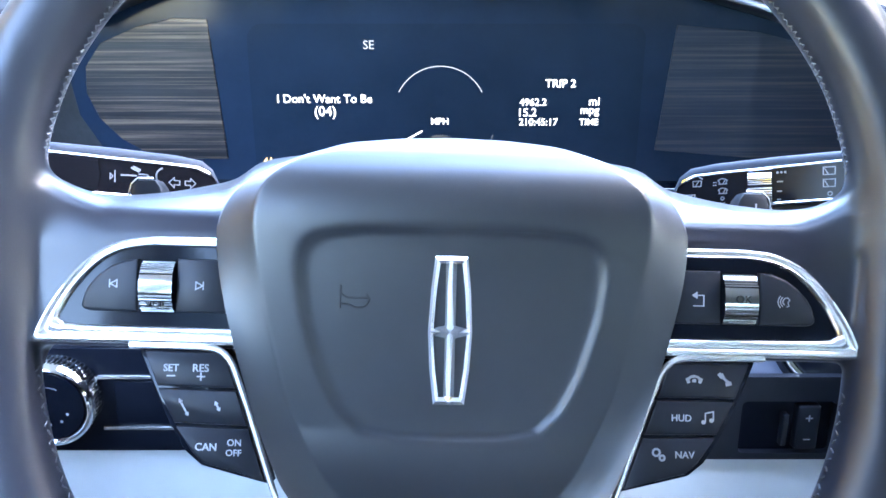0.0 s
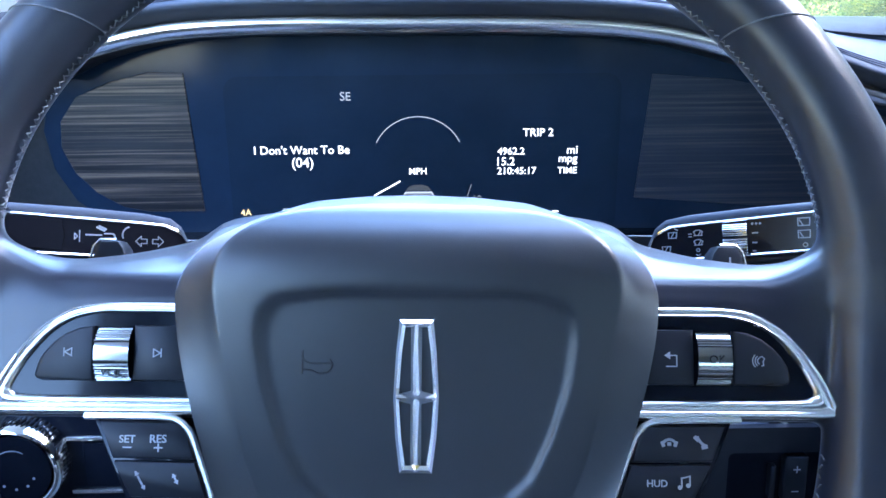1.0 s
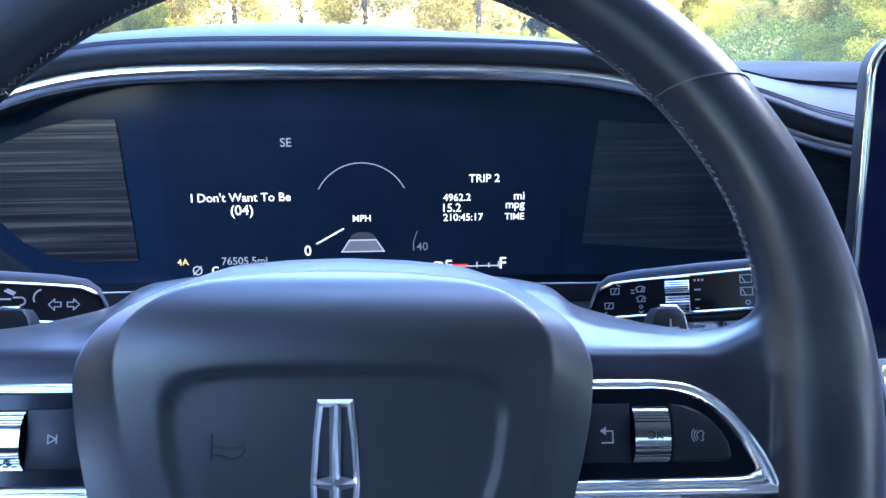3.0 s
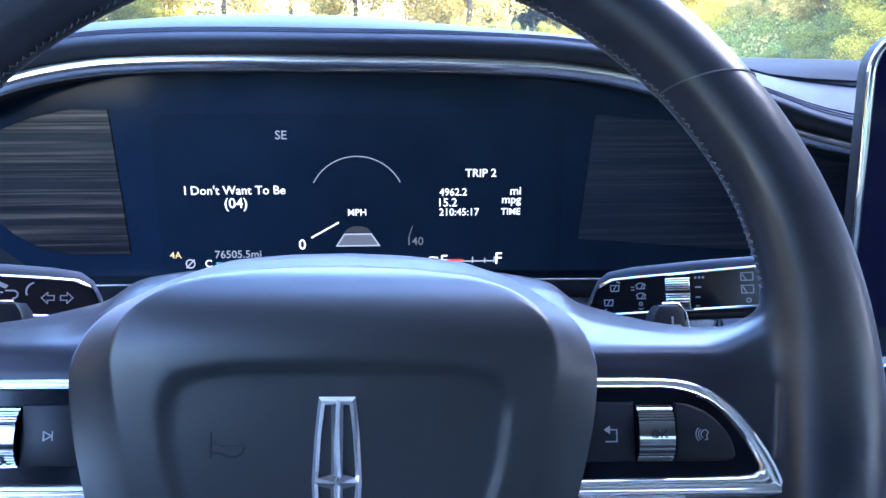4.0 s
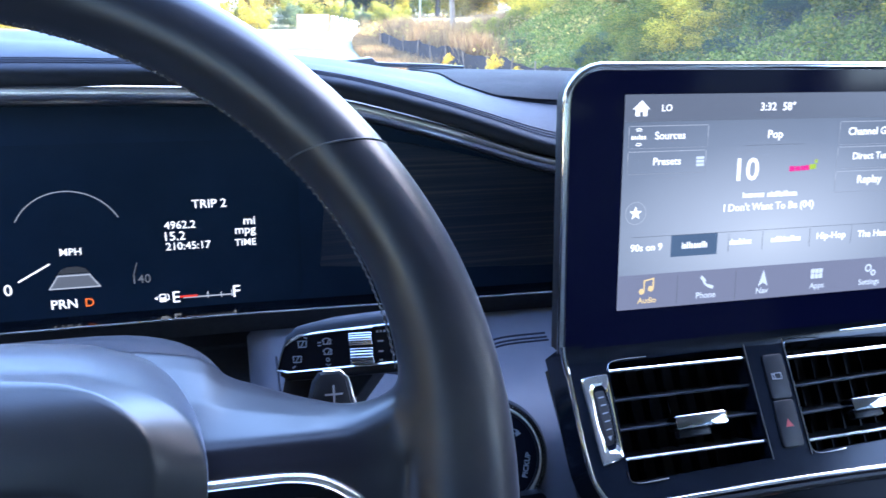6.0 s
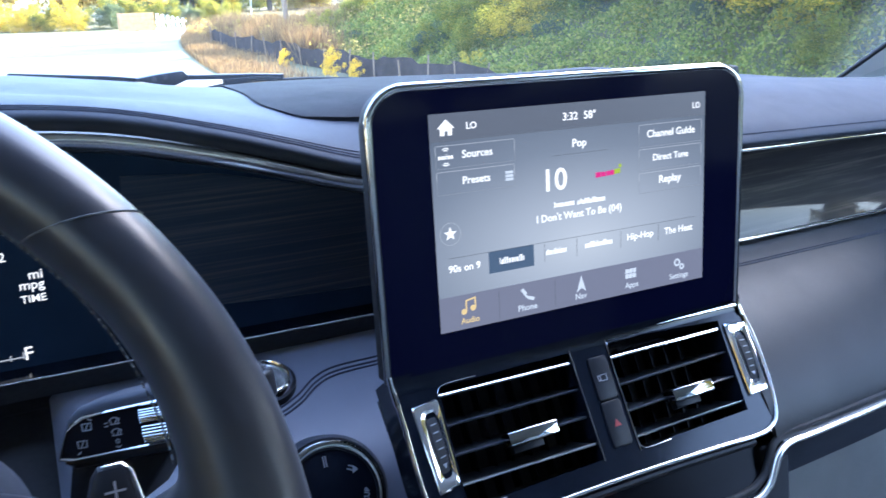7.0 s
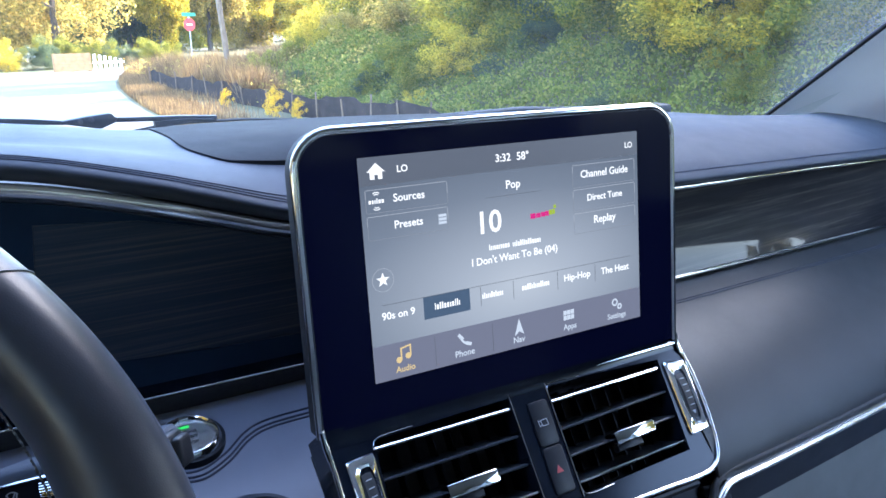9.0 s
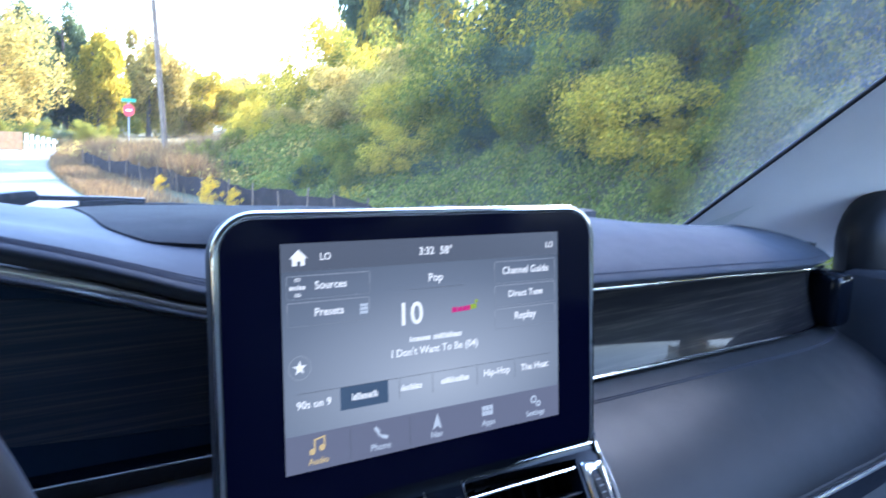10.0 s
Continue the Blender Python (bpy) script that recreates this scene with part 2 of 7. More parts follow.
SCREEN_BAR = glow("media_bar", (0.185, 0.20, 0.265), 1.0)
SCREEN_TOP = glow("media_header", (0.125, 0.145, 0.18), 1.0)
SCREEN_SEL = glow("media_tab_chosen", (0.075, 0.122, 0.19), 1.0)


def glass_material():
    m = bpy.data.materials.new("windscreen_glass")
    m.use_nodes = True
    t = m.node_tree
    t.nodes.remove(t.nodes["Principled BSDF"])
    tr, gl, mx, lw, pw, ma = (t.nodes.new(k) for k in ("ShaderNodeBsdfTransparent", "ShaderNodeBsdfGlossy", "ShaderNodeMixShader", "ShaderNodeLayerWeight", "ShaderNodeMath", "ShaderNodeMath"))
    tr.inputs["Color"].default_value = (0.93, 0.96, 0.95, 1)
    gl.inputs["Roughness"].default_value = 0.02
    lw.inputs["Blend"].default_value = 0.5
    pw.operation, pw.inputs[1].default_value = "POWER", 5.0
    ma.operation, ma.inputs[1].default_value, ma.inputs[2].default_value = "MULTIPLY_ADD", 0.6, 0.025
    t.links.new(lw.outputs["Facing"], pw.inputs[0])
    t.links.new(pw.outputs[0], ma.inputs[0])
    t.links.new(ma.outputs[0], mx.inputs["Fac"])
    t.links.new(tr.outputs["BSDF"], mx.inputs[1])
    t.links.new(gl.outputs["BSDF"], mx.inputs[2])
    # Dusty glass, thickened to imitate haze over the view.
    dust_haze, _ = noise_tex(t, 5.0, 8.0)
    tl, mx2 = t.nodes.new("ShaderNodeBsdfTranslucent"), t.nodes.new("ShaderNodeMixShader")
    tl.inputs["Color"].default_value = (0.75, 0.75, 0.72, 1)
    mr = t.nodes.new("ShaderNodeMapRange")
    mr.inputs["From Min"].default_value, mr.inputs["From Max"].default_value = 0.3, 0.75
    mr.inputs["To Min"].default_value, mr.inputs["To Max"].default_value = 0.007, 0.020
    t.links.new(dust_haze, mr.inputs["Value"])
    # the corner beyond the wiper's sweep keeps a streaky smear, doubling as the pillar's reflection
    c, sep = t.nodes.new("ShaderNodeTexCoord"), t.nodes.new("ShaderNodeSeparateXYZ")
    t.links.new(c.outputs["Object"], sep.inputs["Vector"])
    side, edge, smear_glare, total = (t.nodes.new(k) for k in ("ShaderNodeMath", "ShaderNodeMapRange", "ShaderNodeMath", "ShaderNodeMath"))
    side.operation, side.inputs[1].default_value = "MULTIPLY_ADD", 0.54
    t.links.new(sep.outputs["Z"], side.inputs[0])
    t.links.new(sep.outputs["X"], side.inputs[2])
    edge.inputs["From Min"].default_value, edge.inputs["From Max"].default_value = 1.895, 1.935
    t.links.new(side.outputs[0], edge.inputs["Value"])
    streak, _ = noise_tex(t, 9.0, 6.0, (6.0, 1.0, 1.5))
    smear_glare.operation, total.operation = "MULTIPLY", "MULTIPLY_ADD"
    t.links.new(edge.outputs["Result"], smear_glare.inputs[0])
    t.links.new(streak, smear_glare.inputs[1])
    t.links.new(smear_glare.outputs[0], total.inputs[0])
    total.inputs[1].default_value = 0.065
    t.links.new(mr.outputs["Result"], total.inputs[2])
    t.links.new(total.outputs[0], mx2.inputs["Fac"])
    t.links.new(mx.outputs["Shader"], mx2.inputs[1])
    t.links.new(tl.outputs["BSDF"], mx2.inputs[2])
    t.links.new(mx2.outputs["Shader"], t.nodes["Material Output"].inputs["Surface"])
    return m


GLASS = glass_material()


# ---- builders ----
def part(name, bm, material, parent=None, label="", smooth=35.0):
    me = bpy.data.meshes.new(name)
    bmesh.ops.recalc_face_normals(bm, faces=bm.faces[:])
    bm.to_mesh(me)
    bm.free()
    for p in me.polygons:
        p.use_smooth = True
    me.set_sharp_from_angle(angle=radians(smooth))
    me.materials.append(material)
    ob = new(name, me)
    if parent is not None:
        ob.parent = parent
    return tagged(ob, label)


def thing(name, label, category, m=None, group="", kind=""):
    ob = new(name)
    ob.empty_display_size = 0.05
    if m is not None:
        ob.matrix_world = m
    return tagged(ob, label, category, group, kind)


def axes(o, x, y):
    x, y = Vector(x).normalized(), Vector(y).normalized()
    z = x.cross(y).normalized()
    y = z.cross(x)
    return Matrix(((x.x, y.x, z.x, o[0]), (x.y, y.y, z.y, o[1]), (x.z, y.z, z.z, o[2]), (0, 0, 0, 1)))


def rrect(x0, y0, x1, y1, r, seg=5):
    pts = []
    for cx, cy, a in ((x1 - r, y1 - r, 0), (x0 + r, y1 - r, 90), (x0 + r, y0 + r, 180), (x1 - r, y0 + r, 270)):
        for k in range(seg + 1):
            w = radians(a + 90 * k / seg)
            pts.append((cx + r * math.cos(w), cy + r * math.sin(w)))
    return pts


def circle(cx, cy, r, n=32):
    return [(cx + r * math.cos(2 * math.pi * k / n), cy + r * math.sin(2 * math.pi * k / n)) for k in range(n)]


def plate(pts, z0, z1, bevel=0.0, seg=2, bm=None, lift=None):
    """A slab with the given outline; bevel rounds its front edge."""
    bm = bm or bmesh.new()
    n = len(pts)
    if sum(a[0] * b[1] - b[0] * a[1] for a, b in zip(pts, pts[1:] + pts[:1])) < 0:
        pts = pts[::-1]
    rings = [(0.0, z0)]
    if bevel > 0:
        for k in range(seg + 1):
            a = math.pi / 2 * k / seg
            rings.append((bevel * (1 - math.cos(a)), z1 - bevel * (1 - math.sin(a))))
    else:
        rings.append((0.0, z1))
    loops = []
    for inset, z in rings:
        loop = []
        for i, (x, y) in enumerate(pts):
            (xa, ya), (xb, yb) = pts[i - 1], pts[(i + 1) % n]
            tx, ty = xb - xa, yb - ya
            l = math.hypot(tx, ty) or 1.0
            nx, ny = -ty / l, tx / l
            loop.append(bm.verts.new((x + nx * inset, y + ny * inset, z + (lift(x, y) if lift else 0))))
        loops.append(loop)
    for a, b in zip(loops, loops[1:]):
        for i in range(n):
            bm.faces.new((a[i], a[(i + 1) % n], b[(i + 1) % n], b[i]))
    bm.faces.new(loops[-1])
    bm.faces.new(loops[0][::-1])
    return bm


def band(outer, inner, z0, z1, bm=None, crown=0.0, ridge=None):
    """A frame between two outlines of the same count; crown lifts its middle line, ridge gives (place across, lift) pairs."""
    bm = bm or bmesh.new()
    n = len(outer)
    rows = [[bm.verts.new((*p, z0)) for p in outer], [bm.verts.new((*p, z1)) for p in outer]]
    for f, lift in ridge or ():
        rows.append([bm.verts.new((p[0] + (q[0] - p[0]) * f, p[1] + (q[1] - p[1]) * f, z1 + lift)) for p, q in zip(outer, inner)])
    if crown:
        rows.append([bm.verts.new(((p[0] + q[0]) / 2, (p[1] + q[1]) / 2, z1 + crown)) for p, q in zip(outer, inner)])
    rows += [[bm.verts.new((*p, z1)) for p in inner], [bm.verts.new((*p, z0)) for p in inner]]
    for a, b in zip(rows, rows[1:] + rows[:1]):
        for i in range(n):
            bm.faces.new((a[i], a[(i + 1) % n], b[(i + 1) % n], b[i]))
    return bm


def tube(path, ra, rb=None, closed=False, n=10, up=(0, 0, 1), bm=None, radii=None):
    """An oval rod along a path; ra lies across, rb along up. radii: a factor at each point."""
    bm = bm or bmesh.new()
    rb = rb or ra
    path = [Vector(p) for p in path]
    up = Vector(up)
    loops = []
    for i, p in enumerate(path):
        a = path[i - 1] if closed or i else p
        b = path[(i + 1) % len(path)] if closed or i < len(path) - 1 else p
        d = (b - a).normalized()
        side = d.cross(up)
        side = side.normalized() if side.length > 1e-6 else Vector((1, 0, 0))
        top = side.cross(d).normalized()
        s = radii[i] if radii else 1.0
        loops.append([bm.verts.new(p + side * (ra * s * math.cos(2 * math.pi * k / n)) + top * (rb * s * math.sin(2 * math.pi * k / n))) for k in range(n)])
    pairs = list(zip(loops, loops[1:])) + ([(loops[-1], loops[0])] if closed else [])
    for a, b in pairs:
        for k in range(n):
            bm.faces.new((a[k], a[(k + 1) % n], b[(k + 1) % n], b[k]))
    if not closed:
        bm.faces.new(loops[0][::-1])
        bm.faces.new(loops[-1])
    return bm


def box(x0, y0, z0, x1, y1, z1, bevel=0.0, seg=2, bm=None):
    b2 = bmesh.new()
    bmesh.ops.create_cube(b2, size=1)
    for v in b2.verts:
        v.co = Vector(((x0 + x1) / 2 + v.co.x * (x1 - x0), (y0 + y1) / 2 + v.co.y * (y1 - y0), (z0 + z1) / 2 + v.co.z * (z1 - z0)))
    if bevel:
        bmesh.ops.bevel(b2, geom=b2.edges[:], offset=bevel, segments=seg, affect="EDGES", profile=0.5)
    if bm is None:
        return b2
    me = bpy.data.meshes.new("tmp")
    b2.to_mesh(me)
    b2.free()
    bm.from_mesh(me)
    bpy.data.meshes.remove(me)
    return bm


def sheet(rows, thick=0.0, down=(0, 0, -1)):
    """A skin over rows of points; thick gives it a second side along down."""
    bm = bmesh.new()
    grid = [[bm.verts.new(p) for p in r] for r in rows]
    for a, b in zip(grid, grid[1:]):
        for i in range(len(a) - 1):
            bm.faces.new((a[i], a[i + 1], b[i + 1], b[i]))
    if thick:
        off = Vector(down) * thick
        low = [[bm.verts.new(v.co + off) for v in r] for r in grid]
        for a, b in zip(low, low[1:]):
            for i in range(len(a) - 1):
                bm.faces.new((a[i], b[i], b[i + 1], a[i + 1]))
        rim = [g for g in grid[0]] + [r[-1] for r in grid[1:]] + grid[-1][-2::-1] + [r[0] for r in grid[-2:0:-1]]
        rim2 = [g for g in low[0]] + [r[-1] for r in low[1:]] + low[-1][-2::-1] + [r[0] for r in low[-2:0:-1]]
        for i in range(len(rim)):
            j = (i + 1) % len(rim)
            bm.faces.new((rim[i], rim[j], rim2[j], rim2[i]))
    return bm


def curve_at(table, x):
    """A smooth curve through (x, value) pairs."""
    xs = [p[0] for p in table]
    if x <= xs[0]:
        return table[0][1]
    if x >= xs[-1]:
        return table[-1][1]
    i = max(k for k in range(len(xs) - 1) if xs[k] <= x)
    def slope(k):
        a, b = max(k - 1, 0), min(k + 1, len(xs) - 1)
        return (table[b][1] - table[a][1]) / (xs[b] - xs[a])
    d = xs[i + 1] - xs[i]
    u = (x - xs[i]) / d
    return ((2 * u ** 3 - 3 * u ** 2 + 1) * table[i][1] + (u ** 3 - 2 * u ** 2 + u) * d * slope(i) + (3 * u ** 2 - 2 * u ** 3) * table[i + 1][1] + (u ** 3 - u ** 2) * d * slope(i + 1))


def spline(pts, n=8, closed=False):
    """Points along a smooth line through pts."""
    P = [Vector(p) for p in pts]
    out = []
    cnt = len(P)
    for i in range(cnt if closed else cnt - 1):
        p0 = P[i - 1] if closed or i else P[0]
        p1, p2 = P[i], P[(i + 1) % cnt]
        p3 = P[(i + 2) % cnt] if closed or i + 2 < cnt else P[-1]
        for k in range(n):
            u = k / n
            out.append(0.5 * (2 * p1 + (p2 - p0) * u + (2 * p0 - 5 * p1 + 4 * p2 - p3) * u * u + (3 * p1 - p0 - 3 * p2 + p3) * u ** 3))
    if not closed:
        out.append(P[-1])
    return out


def words(text, x, y, width, z, material, parent, name="lettering", depth=0.00015, align=0.5, bold=0.0):
    """Lettering in the built-in font, its middle at (x, y), as wide as given."""
    c = bpy.data.curves.new("words", "FONT")
    c.body, c.size, c.extrude, c.offset, c.resolution_u = text, 0.01, depth, bold, 3
    ob = bpy.data.objects.new("words", c)
    scene.collection.objects.link(ob)
    me = bpy.data.meshes.new_from_object(ob.evaluated_get(bpy.context.evaluated_depsgraph_get()))
    bpy.data.objects.remove(ob)
    bpy.data.curves.remove(c)
    xs, ys = [v.co.x for v in me.vertices], [v.co.y for v in me.vertices]
    k = width / (max(xs) - min(xs))
    mx, my = (max(xs) + min(xs)) / 2, (max(ys) + min(ys)) / 2
    for v in me.vertices:
        v.co = Vector(((v.co.x - mx) * k + x + (0.5 - align) * width, (v.co.y - my) * k + y, v.co.z + z))
    me.name = name
    me.materials.clear()
    me.materials.append(material)
    o = new(name, me)
    o.parent = parent
    return o


def lines(segs, w, z, material, parent, name="mark", depth=0.0002):
    """Thin printed strokes from (x0, y0, x1, y1)."""
    bm = bmesh.new()
    for x0, y0, x1, y1 in segs:
        l = math.hypot(x1 - x0, y1 - y0) or 1e-6
        nx, ny = -(y1 - y0) / l * w / 2, (x1 - x0) / l * w / 2
        ex, ey = (x1 - x0) / l * w / 2, (y1 - y0) / l * w / 2
        plate([(x0 - ex - nx, y0 - ey - ny), (x1 + ex - nx, y1 + ey - ny), (x1 + ex + nx, y1 + ey + ny), (x0 - ex + nx, y0 - ey + ny)], z, z + depth, bm=bm)
    return part(name, bm, material, parent)


def arc_segs(cx, cy, r, a0, a1, n=12):
    p = [(cx + r * math.cos(radians(a0 + (a1 - a0) * k / n)), cy + r * math.sin(radians(a0 + (a1 - a0) * k / n))) for k in range(n + 1)]
    return [(*a, *b) for a, b in zip(p, p[1:])]


def poly_segs(pts):
    return [(*a, *b) for a, b in zip(pts, pts[1:] + pts[:1])]

# ---- cabin shell ----
def wheel_mm(pts):
    return [(x / 1000, y / 1000) for x, y in pts]


# Height of the brow over the gauges, its depth, and the crest of the dashboard top, along the car's width.
BROW_Z = [(-0.42, 1.36), (-0.34, 1.385), (-0.28, 1.415), (-0.22, 1.440), (-0.15, 1.4515), (0.0, 1.453), (0.118, 1.4505), (0.176, 1.4440), (0.241, 1.4275), (0.276, 1.4165), (0.331, 1.3990), (0.42, 1.384), (0.6, 1.386), (0.9, 1.378), (1.22, 1.364)]
BROW_Y = [(-0.42, 0.545), (0.10, 0.540), (0.26, 0.540), (0.34, 0.546), (0.45, 0.535), (0.62, 0.527), (0.9, 0.538), (1.1, 0.56), (1.22, 0.60)]
CREST_Z = [(-0.42, 1.43), (-0.15, 1.460), (0.0, 1.4615), (0.11, 1.451), (0.2, 1.441), (0.3, 1.428), (0.45, 1.424), (0.62, 1.420), (0.85, 1.410), (1.1, 1.394), (1.22, 1.386)]
BASE_Y = [(-0.42, 0.78), (-0.1, 0.99), (0.44, 1.10), (0.95, 0.98), (1.15, 0.83), (1.30, 0.70)]


def dash_top(x, s, lift=0.0):
    """A point of the dashboard's top skin; s runs from the brow's underside to the windscreen."""
    yb, zb, zc, ye = curve_at(BROW_Y, x), curve_at(BROW_Z, x), curve_at(CREST_Z, x), curve_at(BASE_Y, x)
    prof = [(0, yb + 0.050, zb - 0.017), (1, yb + 0.021, zb - 0.0150), (2, yb + 0.011, zb - 0.0115), (3, yb + 0.002, zb - 0.0064), (4, yb + 0.004, zb - 0.0015), (5, yb + 0.020, zb + 0.002 + (zc - zb) * 0.22),
            (6, yb + 0.05, zb + 0.003 + (zc - zb) * 0.55), (7, yb + 0.09, zc - 0.0015), (8, yb + 0.16, zc), (9, (yb + 0.16 + ye) / 2, zc - 0.014), (10, ye, 1.388 + min(0.0, zc - 1.40))]
    y = curve_at([(a, b) for a, b, c in prof], s)
    z = curve_at([(a, c) for a, b, c in prof], s)
    return (x, y, z + lift)


dashboard = thing("dashboard", "dark blue stitched leather dashboard with black veneer and chrome lines", "dashboard")
xs = [-0.42 + 1.64 * k / 110 for k in range(111)]
part("dash_top", sheet([[dash_top(x, 10 * j / 44) for j in range(45)] for x in xs], 0.0), LEATHER, dashboard)
for s, nm in ((4.18, "stitch_line"), (4.36, "stitch_line"), (4.54, "stitch_line")):
    path = [dash_top(x, s, 0.0004) for x in xs if -0.40 < x < 0.46]
    part(nm, tube(path, 0.00035, n=5), STITCH_DARK, dashboard)
part("stitch_line", tube([dash_top(x, 4.35, 0.0003) for x in xs if 0.58 < x < 1.2], 0.0005, n=5), STITCH_DARK, dashboard)
# dark centre pad in front of the windscreen
PAD_EDGE = [(0.62, 6.3), (0.52, 6.2), (0.42, 6.1), (0.375, 6.1), (0.343, 6.11), (0.3175, 6.13), (0.299, 6.22), (0.287, 6.75), (0.282, 7.4), (0.2845, 7.9), (0.293, 8.4), (0.2993, 8.67), (0.315, 9.2)]


def pad_rows():
    rows = []
    edge = [Vector((dash_top(x, s)[0], dash_top(x, s)[1], 0)) for x, s in PAD_EDGE]
    line = spline([tuple(e) for e in edge], 5)
    for p in line:
        row = []
        for j in range(13):
            u = j / 12
            x = p.x + (0.66 - p.x) * u
            y = p.y
            lo, hi = 3.0, 10.0
            for _ in range(24):
                mid = (lo + hi) / 2
                if dash_top(x, mid)[1] < y:
                    lo = mid
                else:
                    hi = mid
            z = dash_top(x, lo)[2] + 0.0035 * min(1, 6 * u + 0.15) + 0.001
            row.append((x, y, z))
        rows.append(row)
    return rows


part("centre_pad", sheet(pad_rows(), 0.004), PAD_DARK, dashboard, "dark grained pad")

# the long glossy panel behind the wheel
PANEL_Y = 0.605
CL = axes((0, PANEL_Y, 1.30), (1, 0, 0), (0, 0.05, 1))
cluster = thing("instrument_cluster", "wide black glass gauge panel with lit white readouts", "gauge cluster", CL)
top_edge = [(x / 1000, curve_at(BROW_Z, x / 1000) - 1.30 - 0.0255) for x in range(-240, 451, 10)]
panel = [(0.45, -0.040), *top_edge[::-1], (-0.262, 0.108), (-0.282, 0.084), (-0.290, 0.055), (-0.286, 0.025), (-0.272, 0.0), (-0.25, -0.018), (-0.22, -0.031), (-0.18, -0.036)]
part("panel", plate(panel, -0.012, 0.0), PANEL_GLASS, cluster, "glossy black panel")
ledge_x = [-0.25 + 0.70 * k / 28 for k in range(29)]
def ledge_z(x):
    return -0.0288 - 0.015 * max(0.0, x - 0.1)


part("gloss_ledge", sheet([[(x, ledge_z(x) + 0.0016 * (1 - j / 3), 0.0003 + 0.0185 * j / 3) for j in range(4)] for x in ledge_x], 0.0012, (0, -1, 0)), LEDGE_GLOSS, cluster, "narrow glossy black ledge")
part("ledge_front", sheet([[(x, ledge_z(x) - 0.0016 - 0.0180 * j / 3, 0.0183 - 0.013 * j / 3) for j in range(4)] for x in ledge_x], 0.0012, (0, 0, -1)), RUBBER, cluster)
part("chrome_edge", tube([(x, ledge_z(x) - 0.0004, 0.0188) for x in ledge_x], 0.0007), SATIN_CHROME, cluster)
# streaked veneer on both sides of the display
wl = [(-0.172, -0.010), (-0.179, 0.097), (-0.205, 0.098), (-0.235, 0.091), (-0.262, 0.080), (-0.276, 0.062), (-0.278, 0.042), (-0.270, 0.022), (-0.255, 0.006), (-0.235, -0.006), (-0.215, -0.010)]
part("veneer", plate(wl, 0.0002, 0.0012, 0.0004, 1), WOOD, cluster, "grey-brown streaked wood veneer")
wr = [(0.169, -0.003), (0.178, 0.093), (0.24, 0.088), (0.30, 0.074), (0.37, 0.056), (0.45, 0.05), (0.45, -0.020), (0.28, -0.012)]
part("veneer", plate(wr, 0.0002, 0.0012, 0.0004, 1), WOOD_DARK, cluster, "dark streaked wood veneer under gloss")
part("display", plate(rrect(-0.150, -0.030, 0.155, 0.094, 0.012), 0.0002, 0.0004), CLUSTER_LIT, cluster, "dark blue lit display")
# bright strip under the brow
strip_rows, lip_rows = [], []
for k in range(81):
    x = -0.265 + 0.70 * k / 80
    y, z = curve_at(BROW_Y, x) + 0.013, curve_at(BROW_Z, x)
    strip_rows.append([(x, y + 0.004 * u - 0.003 * math.sin(math.pi * u), z - 0.0152 - 0.0100 * u) for u in [j / 8 for j in range(9)]])
    lip_rows.append([(x, y + 0.004, z - 0.0244), (x, y + 0.010, z - 0.0262), (x, PANEL_Y + 0.002, z - 0.0275)])
part("brow_trim", sheet(strip_rows, 0.002, (0, 1, 0)), BROW_TRIM, dashboard, "thin bright trim under the brow")
part("brow_lip", sheet(lip_rows, 0.0015), SATIN, dashboard)

Z = 0.001
for text, x, y, w, mat in (("SE", -0.057, 0.0785, 0.0082, FAINT_LIT), ("I Don't Want To Be", -0.0925, 0.0378, 0.074, WHITE_LIT), ("(04)", -0.0925, 0.0268, 0.0165, WHITE_LIT), ("MPH", -0.0025, 0.020, 0.0135, WHITE_LIT),
                           ("TRIP 2", 0.0915, 0.0495, 0.0235, WHITE_LIT), ("mi", 0.1185, 0.0355, 0.008, WHITE_LIT), ("mpg", 0.1155, 0.0270, 0.0145, WHITE_LIT), ("TIME", 0.1150, 0.0195, 0.015, WHITE_LIT),
                           ("0", -0.0445, -0.0045, 0.005, WHITE_LIT), ("140", 0.0420, -0.0030, 0.0115, DIM_LIT), ("4A", -0.1395, -0.0115, 0.0085, GOLD_LIT), ("76505.5mi", -0.0930, -0.0115, 0.0345, FAINT_LIT),
                           ("C", -0.1155, -0.0185, 0.005, WHITE_LIT), ("H", -0.0690, -0.0185, 0.005, WHITE_LIT), ("PRN", -0.0105, -0.0175, 0.0165, WHITE_LIT), ("D", 0.0060, -0.0175, 0.0055, ORANGE_LIT),
                           ("E", 0.0640, -0.0185, 0.0048, WHITE_LIT), ("F", 0.1065, -0.0175, 0.0048, WHITE_LIT)):
    words(text, x, y, w, Z, mat, cluster, "readout", bold=0.00003)
for text, y, w in (("4962.2", 0.0350, 0.021), ("15.2", 0.0270, 0.0135), ("210:45:17", 0.0195, 0.0305)):
    words(text, 0.0600, y, w, Z, WHITE_LIT, cluster, "readout", align=0.0, bold=0.00003)
lines(arc_segs(-0.002, 0.026, 0.0365, 28, 152, 24), 0.0007, Z, FAINT_LIT, cluster, "dial_arc")
lines([(-0.037, 0.001, -0.017, 0.012)], 0.0011, Z, WHITE_LIT, cluster, "needle")
lines([(0.0365, 0.000, 0.0395, 0.009)], 0.0006, Z, DIM_LIT, cluster, "dial_tick")
